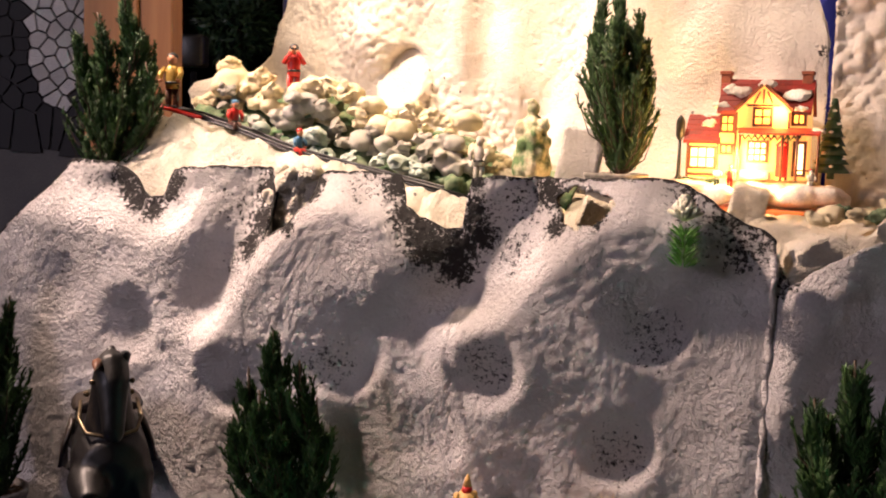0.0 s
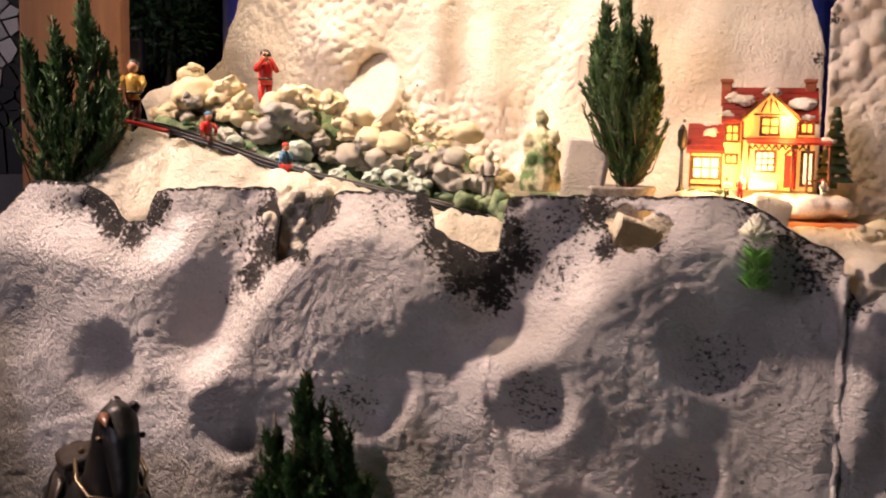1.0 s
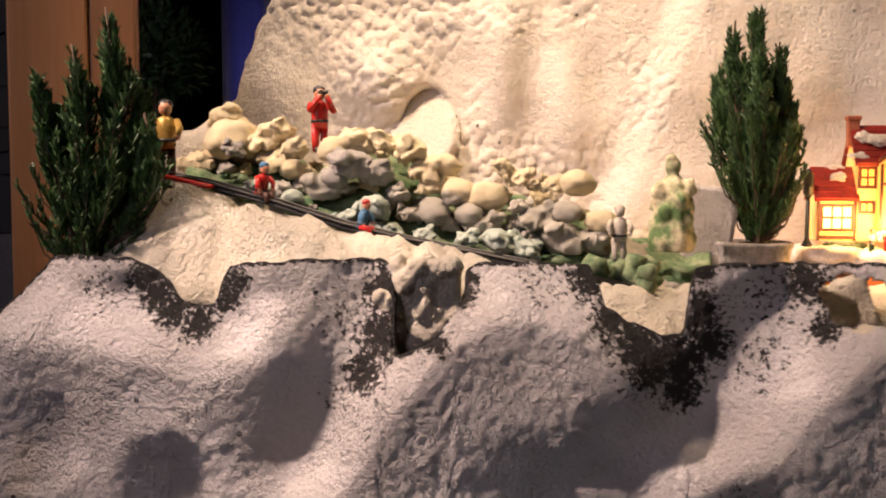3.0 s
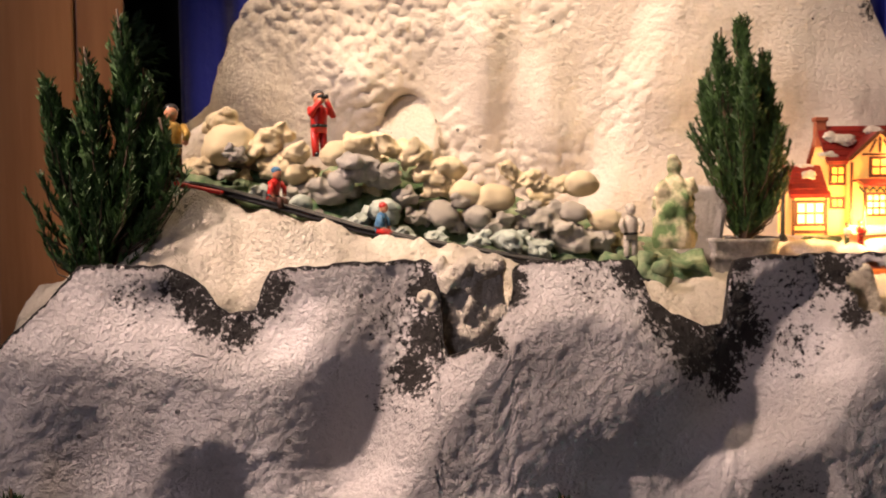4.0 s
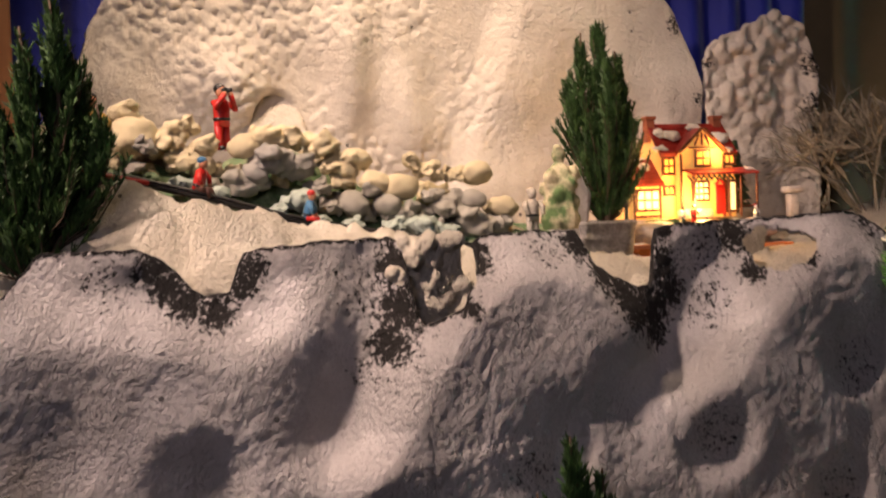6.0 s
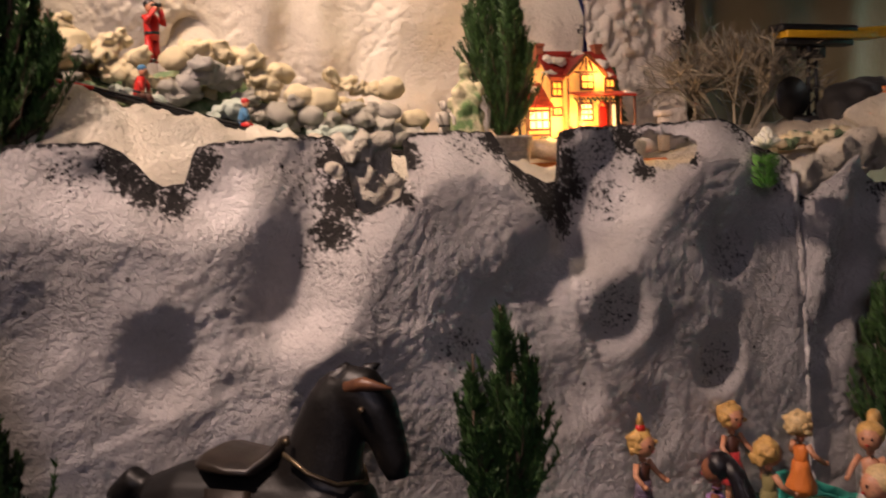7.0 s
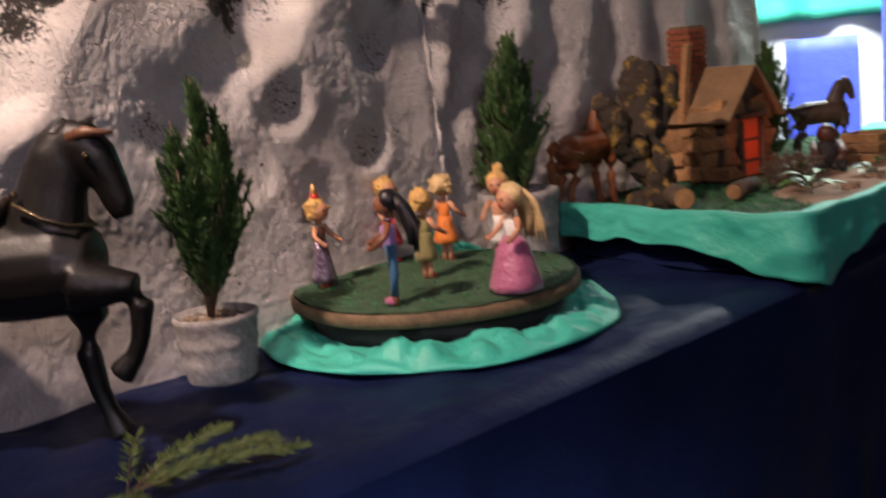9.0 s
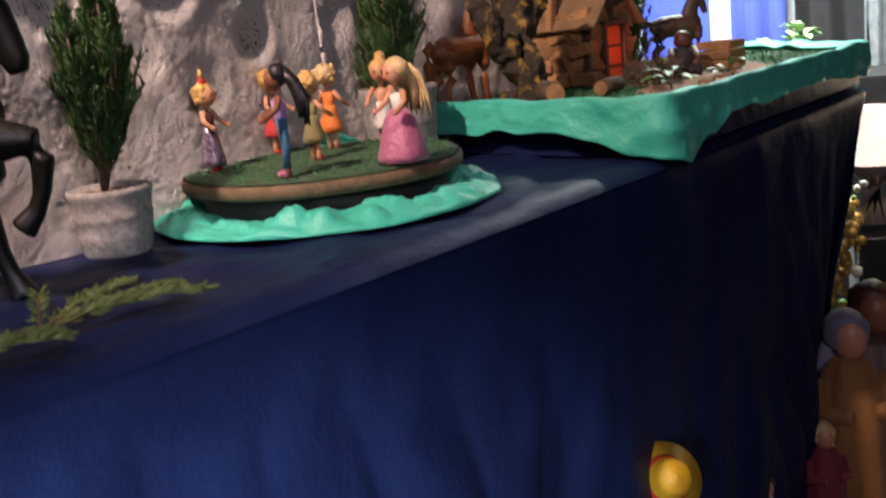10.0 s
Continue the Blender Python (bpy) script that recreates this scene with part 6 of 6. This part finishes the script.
chim = part("chimney", box(bmesh.new(), (-.017, .033, .205), (.044, .044, .13), (0, 0, 0), .002), M_CUTWOOD, cabin, "red brick toy chimney", False)
bm = box(bmesh.new(), (0, 0, 0), (.0135, .004, .0085), (0, 0, 0), .0008)
bme = bpy.data.meshes.new("brick")
bm.to_mesh(bme)
bm.free()
bme.materials.append(M_BRICK)
for row in range(10):
    for k in range(3):
        for face in range(4):
            a = face * 90
            ob = new("brick", bme)
            ob.parent = chim
            off = -.0145 + .0145 * k + (.003 if row % 2 else -.003)
            ob.matrix_basis = pose(-.017, .033, .166 + .0105 * row, 0, 0, a) @ pose(off, -.023, 0)
part("chimney_stick", box(bmesh.new(), (-.072, .0, .17), (.016, .012, .14), (0, 10, 0), .003), M_CORK, cabin, "", False)
# Unseen red lamp added outside the door to strengthen its glow.
lamp("door_glow_lamp", "POINT", .03, (1.0, 0.12, 0.03), CABIN @ pose(0, -D2 - .05, .06), .01)

# ---- lichen stump, logs and small animals ----
bm = bmesh.new()
tube(bm, [(0, 0, 0), (.004, 0, .05), (-.004, 0, .10), (.006, .004, .150), (.016, .006, .195)], [.034, .030, .030, .026, .018], 18)
tube(bm, [(-.012, .01, .07), (-.034, .03, .115), (-.045, .045, .150)], [.020, .019, .014], 14)
tube(bm, [(.01, -.01, .10), (.028, -.028, .145), (.030, -.03, .185)], [.019, .017, .013], 14)
tube(bm, [(-.02, -.02, 0), (-.032, -.03, .06), (-.028, -.022, .12)], [.020, .016, .010], 10)
bm = fused(bm, .004, 1)
for v in bm.verts:
    v.co *= 1.16
    q = Vector((v.co.x, v.co.y, v.co.z * .35))
    v.co += noise.noise_vector(q * 45) * .009 + noise.noise_vector(v.co * 120) * .005
tagged(part("tree_stump", bm, M_MOSSYBARK, None, "", True, pose(.552, .717, .952)), "gnarled bark stump with yellow lichen beside the cabin", "tree stump")
for c, ang, ln, r in (((.470, .645, .972), 30, .085, .017), ((.56, .585, .966), -15, .08, .013)):
    lg = thing("cut_log", pose(*c, 0, 0, ang), "short sawn log with pale cut face on the grass", "log", "logs by the cabin")
    bm = bmesh.new()
    tube(bm, [(0, 0, 0), (ln * .5, 0, .002), (ln, 0, 0)], [r, r * .95, r], 16)
    part("bark", bm, M_BARK, lg)
    bm = bmesh.new()
    tube(bm, [(-.0015, 0, 0), (.003, 0, 0)], [r * .9, r * .92], 16)
    part("cut_face", bm, M_CORK, lg, "pale sawn wood face", False)


def small_horse(m, scale, material, label):
    bm = fused(horse_skin(bmesh.new(), False), .0032, 3)
    for v in bm.verts:
        v.co *= scale
    tagged(part("toy_horse", bm, material, None, "", True, m), label, "toy horse", "toy horses")


small_horse(pose(.613, .790, .952, 0, 0, -25), .56, M_BAY, "chestnut toy horse standing behind the stump")
small_horse(pose(1.13, .44, .952, 0, 0, -66), .49, M_DARKHORSE, "dark brown toy horse standing by the crate")

# seated dark figure, crate, stones, plants
bm = bmesh.new()
ball(bm, (0, 0, .028), (.024, .022, .032), 3, 0, .2, 2)
ball(bm, (.004, 0, .066), (.017, .017, .018), 3, 1, .1, 3)
for y in (-1, 1):
    tube(bm, [(.0, y * .020, .048), (.022, y * .024, .030), (.034, y * .014, .020)], [.009, .008, .007], 8, 1)
    tube(bm, [(.008, y * .014, .010), (.034, y * .018, .016), (.046, y * .018, .006)], [.011, .009, .007], 8, 0)
tagged(part("seated_figure", bm, [M_BLACKCLOTH, M_BROWN], None, "", True, pose(.873, .466, .952, 0, 0, 195)), "dark seated toy figure before the crate", "toy figure")
crate = thing("wooden_crate", pose(.985, .40, .952, 0, 0, -25), "small slatted wooden crate on the earth", "crate")
for k in range(3):
    for a, x in ((0, -.034), (90, -.034), (180, -.034), (270, -.034)):
        part("slat", box(bmesh.new(), (0, x, .009 + .018 * k), (.068, .004, .015), (0, 0, 0), .001), M_CORK, crate, "", False, pose(0, 0, 0, 0, 0, a))
part("bottom", box(bmesh.new(), (0, 0, .003), (.064, .064, .004)), M_CORK, crate, "", False)
rs = random.Random(52)
for k in range(9):
    me = stone_mesh(M_GREY if k % 2 else M_EARTH, k % 9)
    ob = new("pebble", me)
    r = rs.uniform(.008, .017)
    ob.matrix_basis = pose(.66 + .05 * k, .42 + .05 * math.sin(k * 1.9), .954, 0, 0, 47 * k) @ Matrix.Diagonal((r, r, r * .7, 1))
    tagged(ob, "small rounded stone lying on the earth", "stone", "stones on the platform")


def leaf_plant(m, label, n, ln, material, seed, up=.5, name="leafy_plant"):
    """Broad pointed leaves on short stalks."""
    rs = random.Random(seed)
    pl = thing(name, m, label, "plant")
    bm, st = bmesh.new(), bmesh.new()
    for k in range(n):
        a = k * 2.4 + rs.uniform(-.3, .3)
        e = up * rs.uniform(.4, 1.6)
        base = Vector((0, 0, ln * .25 * rs.random() * n ** .5))
        d = Vector((math.cos(a) * math.cos(e), math.sin(a) * math.cos(e), math.sin(e)))
        side = Vector((-math.sin(a), math.cos(a), 0))
        tube(st, [Vector((0, 0, 0)), base, base + d * ln * .4], [.0016, .0014, .001], 5)
        L = ln * rs.uniform(.7, 1.1)
        rows = []
        for i in range(6):
            s = i / 5
            c = base + d * (ln * .35 + L * s) + Vector((0, 0, -L * .35 * s * s))
            w = L * .24 * math.sin(math.pi * (.06 + .93 * s)) + .0003
            rows.append([bm.verts.new(c - side * w + Vector((0, 0, w * .35))), bm.verts.new(c), bm.verts.new(c + side * w + Vector((0, 0, w * .35)))])
        for r0, r1 in zip(rows, rows[1:]):
            bm.faces.new((r0[0], r0[1], r1[1], r1[0])), bm.faces.new((r0[1], r0[2], r1[2], r1[1]))
    part("stalks", st, M_DARKGREEN, pl)
    part("leaves", bm, material, pl)
    return pl


leaf_plant(pose(.60, .475, .952), "striped green leaves lying at the platform's edge", 9, .042, M_LEAF, 6, .25)
leaf_plant(pose(.80, .385, .952), "striped green leaves beside the seated figure", 8, .036, M_LEAF, 7, .45)
leaf_plant(pose(.70, .50, .952), "dry yellowish plant before the cabin door", 14, .026, M_SPRIG, 8, .8)
conifer("conifer_tree", pose(.975, .575, .952), .235, .115, "dark green cypress standing behind the cabin", 19, ((0, 0, 1, 1), (.02, .01, .85, .6)), 240, .06, .34)

# twigs and brush heaped by the cabin wall
segs = []
rs = random.Random(63)
for k in range(420):
    p = Vector((.66 + .18 * rs.random(), .50 + .07 * rs.random() - .02, .955 + .028 * rs.random()))
    segs.append((*p, rs.gauss(0, 1), rs.gauss(0, 1), rs.gauss(.25, .5), .034, .0013))
heap = thing("brushwood", Matrix(), "heap of dark dry twigs by the cabin", "brushwood", "", "stuff")
spindles("twig_heap", segs, M_BARK, heap)

# ---- neighbouring booth in the distance ----
EAST = pose(2.62, .35, 0, 0, 0, -90)     # local x runs towards -y, local y towards +x


def hung(name, u0, u1, z0, z1, w, material, label, seed, fold=.02, period=.16):
    return drape(name, u0, u1, z0, z1, w, material, label, fold, period, seed, EAST, 90, 16, 1.0, "cloth")


hung("white_backcloth", -1.3, .30, .5, 1.32, .12, M_BACKCLOTH, "white cloth brightly lit at the back of the next booth", 3, .01, .4)
hung("turquoise_cloth", -1.3, .60, 1.22, 1.75, .06, M_TEAL, "turquoise cloth swag over the next booth", 5, .02, .2)
hung("blue_hanging", -.03, .15, .45, 1.4, .02, M_BLUECLOTH, "bright blue cloth hanging in the next booth", 6, .015, .08)
hung("dark_hanging", .18, .46, .0, 1.5, .08, M_BLACKCLOTH, "dark cloth hanging in the next booth", 8, .015, .1)
hung("silver_drape", .40, .95, .0, 1.6, .05, M_TINSEL, "silver-grey shiny drape in the next booth", 9, .018, .05)
hung("blue_hanging", -.33, -.10, .45, 1.16, .05, M_BLUECLOTH, "pale blue cloth before the white backcloth", 12, .012, .2)
leaf_plant(pose(2.45, .27, .80), "pale green leafy plant in the next booth", 22, .075, M_PALELEAF, 21, .6)
leaf_plant(pose(2.40, .17, .80), "large green leafy plant in the next booth", 60, .070, M_PALELEAF, 22, .6)
slab("booth_table", (2.55, .2, .40), (.5, 1.9, .79), M_BLACKCLOTH, "dark table of the next booth", "table")

# ---- figures on the floor beside the table ----


def robed(m, h, robe, hood, face, label):
    """A robed crib figure, one plain mesh."""
    bm = bmesh.new()
    lathe(bm, [(h * .20, 0), (h * .19, h * .08), (h * .165, h * .40), (h * .15, h * .62), (h * .10, h * .76), (h * .05, h * .82)], (0, 0, 0), 28, 0, .07, 7)
    ball(bm, (h * .012, 0, h * .885), (h * .078, h * .075, h * .10), 3, 2)
    ball(bm, (-h * .018, 0, h * .905), (h * .095, h * .095, h * .105), 3, 1, .12, 2)
    tube(bm, [(-h * .03, 0, h * .86), (-h * .09, 0, h * .72), (-h * .12, 0, h * .50)], [(h * .10, h * .05), (h * .13, h * .05), (h * .11, h * .03)], 14, 1)
    for y in (-1, 1):
        tube(bm, [(0, y * h * .12, h * .70), (h * .08, y * h * .15, h * .58), (h * .16, y * h * .06, h * .60)], [h * .055, h * .05, h * .035], 10, 0)
    return tagged(part("crib_figure", bm, [robe, hood, face], None, "", True, m), label, "statue", "crib figures on the floor")


robed(pose(.89, .187, .025, 0, 0, 200), .455, M_ROBE, M_BLUEGREY, M_SKIN, "robed crib figure in ochre with a blue-grey hood")
robed(pose(.98, .13, .01, 0, 0, 190), .50, M_BROWN, M_BROWN, M_DARKSKIN, "dark-robed crib figure with a bare head")
robed(pose(.787, .242, .05, 0, 0, 200), .245, M_MAROON, M_PALEHAIR, M_SKIN, "small kneeling crib figure in a maroon robe")
robed(pose(.577, .357, .055, 0, 0, 210), .235, M_WHITE, M_BROWN, M_SKIN, "small crib figure with brown hair and white robe")
hat = thing("yellow_hat_figure", pose(.20, .488, .027), "crib figure under a wide yellow hat", "statue", "crib figures on the floor")
bm = bmesh.new()
lathe(bm, [(.070, 0), (.06, .14), (.055, .28), (.03, .36), (.025, .39)], (0, 0, 0), 24, 0, .06, 6)
part("robe", bm, M_BROWN, hat)
bm = bmesh.new()
lathe(bm, [(.052, .398), (.054, .402), (.030, .412), (.027, .440), (.020, .452), (.0001, .456)], (0, 0, 0), 28)
part("hat", bm, M_YELLOW, hat, "wide yellow hat", True, pose(0, 0, .425, 0, -62, 25) @ pose(0, 0, -.41))
bm = bmesh.new()
lathe(bm, [(.036, .408), (.033, .414), (.031, .420)], (0, 0, 0), 28)
part("hat_band", bm, M_RED, hat, "red hat band", True, pose(0, 0, .425, 0, -62, 25) @ pose(0, 0, -.41))
# pale trunk, dark cloth and bright tinsel behind the figures
bm = bmesh.new()
tube(bm, [(0, 0, .45), (.005, 0, .60), (-.004, 0, .74)], [.085, .080, .05], 18)
tagged(part("cloth_roll", bm, M_DOVE, None, "", True, pose(1.71, .04, .03)), "pale pinkish cloth bundle on a dark stand", "cloth bundle")
slab("dark_stand", (1.74, -.05, .225), (.26, .28, .45), M_BLACKCLOTH, "dark cloth-covered stand beside the table", "stand")
bm = bmesh.new()
rs = random.Random(91)
for k in range(200):
    ball(bm, (rs.gauss(0, .035), rs.gauss(0, .055), .22 + .58 * rs.random()), .014 * rs.random() + .007, 1, (0, 0, 2, 1, 0)[k % 5], .4, k)
tube(bm, [(0, 0, 0), (0, 0, .8)], [.012, .008], 8, 1)
tagged(part("gilded_shrub", bm, [M_GOLD, M_LEAF, M_WHITE], None, "", True, pose(1.60, .166, -.18)), "gold and green decorated shrub beyond the table", "shrub")

# ---- dark corner on the west side ----
post = thing("wooden_post", pose(-.50, 1.565, 0), "varnished pine post of two boards behind the conifers", "post")
part("board", box(bmesh.new(), (-.032, 0, 1.2), (.084, .05, 2.4), (0, 0, 0), .003), M_PINE, post, "", False)
part("board", box(bmesh.new(), (.036, .004, 1.2), (.051, .05, 2.4), (0, 0, 0), .003), M_PINE2, post, "darker pine board", False)
tagged(slab("stone_panel", (-.86, 1.80, 1.85), (.50, .03, .90), M_DARKWALL, "dark panel of mosaic stones with a lit oval coloured pale", "panel"), "", "", "", "structure")
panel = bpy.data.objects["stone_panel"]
rs = random.Random(101)
pts = [(rs.uniform(-1.0, -.62), rs.uniform(1.43, 1.86)) for _ in range(250)]
for _ in range(3):     # spread the stones evenly
    acc = [[0, 0, 0] for _ in pts]
    for _ in range(2200):
        x, z = rs.uniform(-1.0, -.62), rs.uniform(1.42, 1.87)
        i = min(range(len(pts)), key=lambda q: (pts[q][0] - x) ** 2 + (pts[q][1] - z) ** 2)
        acc[i][0] += x
        acc[i][1] += z
        acc[i][2] += 1
    pts = [(a / n, b / n) if n else p for (a, b, n), p in zip(acc, pts)]
for i, (x, z) in enumerate(pts):
    poly = [Vector((x - .06, z - .06)), Vector((x + .06, z - .06)), Vector((x + .06, z + .06)), Vector((x - .06, z + .06))]
    for j, (a, b) in enumerate(pts):
        if j == i or abs(a - x) + abs(b - z) > .16:
            continue
        mid, nrm_ = Vector(((a + x) / 2, (b + z) / 2)), Vector((a - x, b - z)).normalized()
        mid = mid - nrm_ * .0018
        res = []
        for p, q in zip(poly, poly[1:] + poly[:1]):
            dp, dq = (p - mid).dot(nrm_), (q - mid).dot(nrm_)
            if dp <= 0:
                res.append(p)
            if dp * dq < 0:
                res.append(p.lerp(q, dp / (dp - dq)))
        poly = res
        if len(poly) < 3:
            break
    if len(poly) < 3:
        continue
    bm = bmesh.new()
    lo, hi = [bm.verts.new((p.x + .86, 0, p.y - 1.85)) for p in poly], [bm.verts.new((p.x + .86, -.005, p.y - 1.85)) for p in poly]
    bm.faces.new(hi)
    for k in range(len(poly)):
        bm.faces.new((lo[k], lo[(k + 1) % len(poly)], hi[(k + 1) % len(poly)], hi[k]))
    bmesh.ops.recalc_face_normals(bm, faces=bm.faces)
    # Lit oval set by colour: stones inside it pale, the others near black.
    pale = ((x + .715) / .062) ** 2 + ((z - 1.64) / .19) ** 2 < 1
    part("mosaic_stone", bm, M_MOSAIC if pale else M_DARKWALL, panel, "mosaic stone coloured pale as lit" if pale else "", False, pose(0, -.0155, 0))
slab("grey_panel", (-.86, 1.80, .70), (.50, .03, 1.40), M_GREYBOARD, "plain grey panel under the mosaic", "panel")

# dark shrub, dark lamp head in the corner
sh = thing("dark_shrub", pose(-.44, 1.93, 1.40), "dark leafy shrub standing in the unlit corner", "shrub")
segs = []
rs = random.Random(111)
for k in range(900):
    d = Vector((rs.gauss(0, 1), rs.gauss(0, 1), rs.gauss(0, .8))).normalized()
    p = Vector((0, 0, .22)) + d * .075 * rs.random() ** .4
    segs.append((*p, d.x + rs.gauss(0, .6), d.y + rs.gauss(0, .6), d.z + rs.gauss(0, .6), .022, .004))
spindles("leaves", segs, M_DARKGREEN, sh)
bm = bmesh.new()
tube(bm, [(0, 0, -.52), (0, 0, .1), (.01, 0, .22)], [.012, .008, .004], 8)
part("stem", bm, M_BARK, sh)
lat = thing("black_lantern", pose(-.475, 1.78, 0), "black lantern head on a thin pole in the corner", "lantern")
bm = bmesh.new()
tube(bm, [(0, 0, 0), (0, 0, 1.52)], [.006, .006], 8)
part("pole", bm, M_BLACK, lat)
part("head", box(bmesh.new(), (0, 0, 1.555), (.045, .045, .055), (0, 0, 0), .006), M_BLACK, lat)
lump = bmesh.new()
ball(lump, (0, 0, 0), (.055, .05, .045), 3, 0, .3, 5)
ball(lump, (.05, -.01, -.01), (.035, .035, .03), 3, 0, .3, 7)
tagged(part("foam_boulder", lump, M_SNOW, None, "", True, WALL @ pose(-.50, .30, 1.465)), "rough cream foam boulder at the end of the slope", "foam boulder")
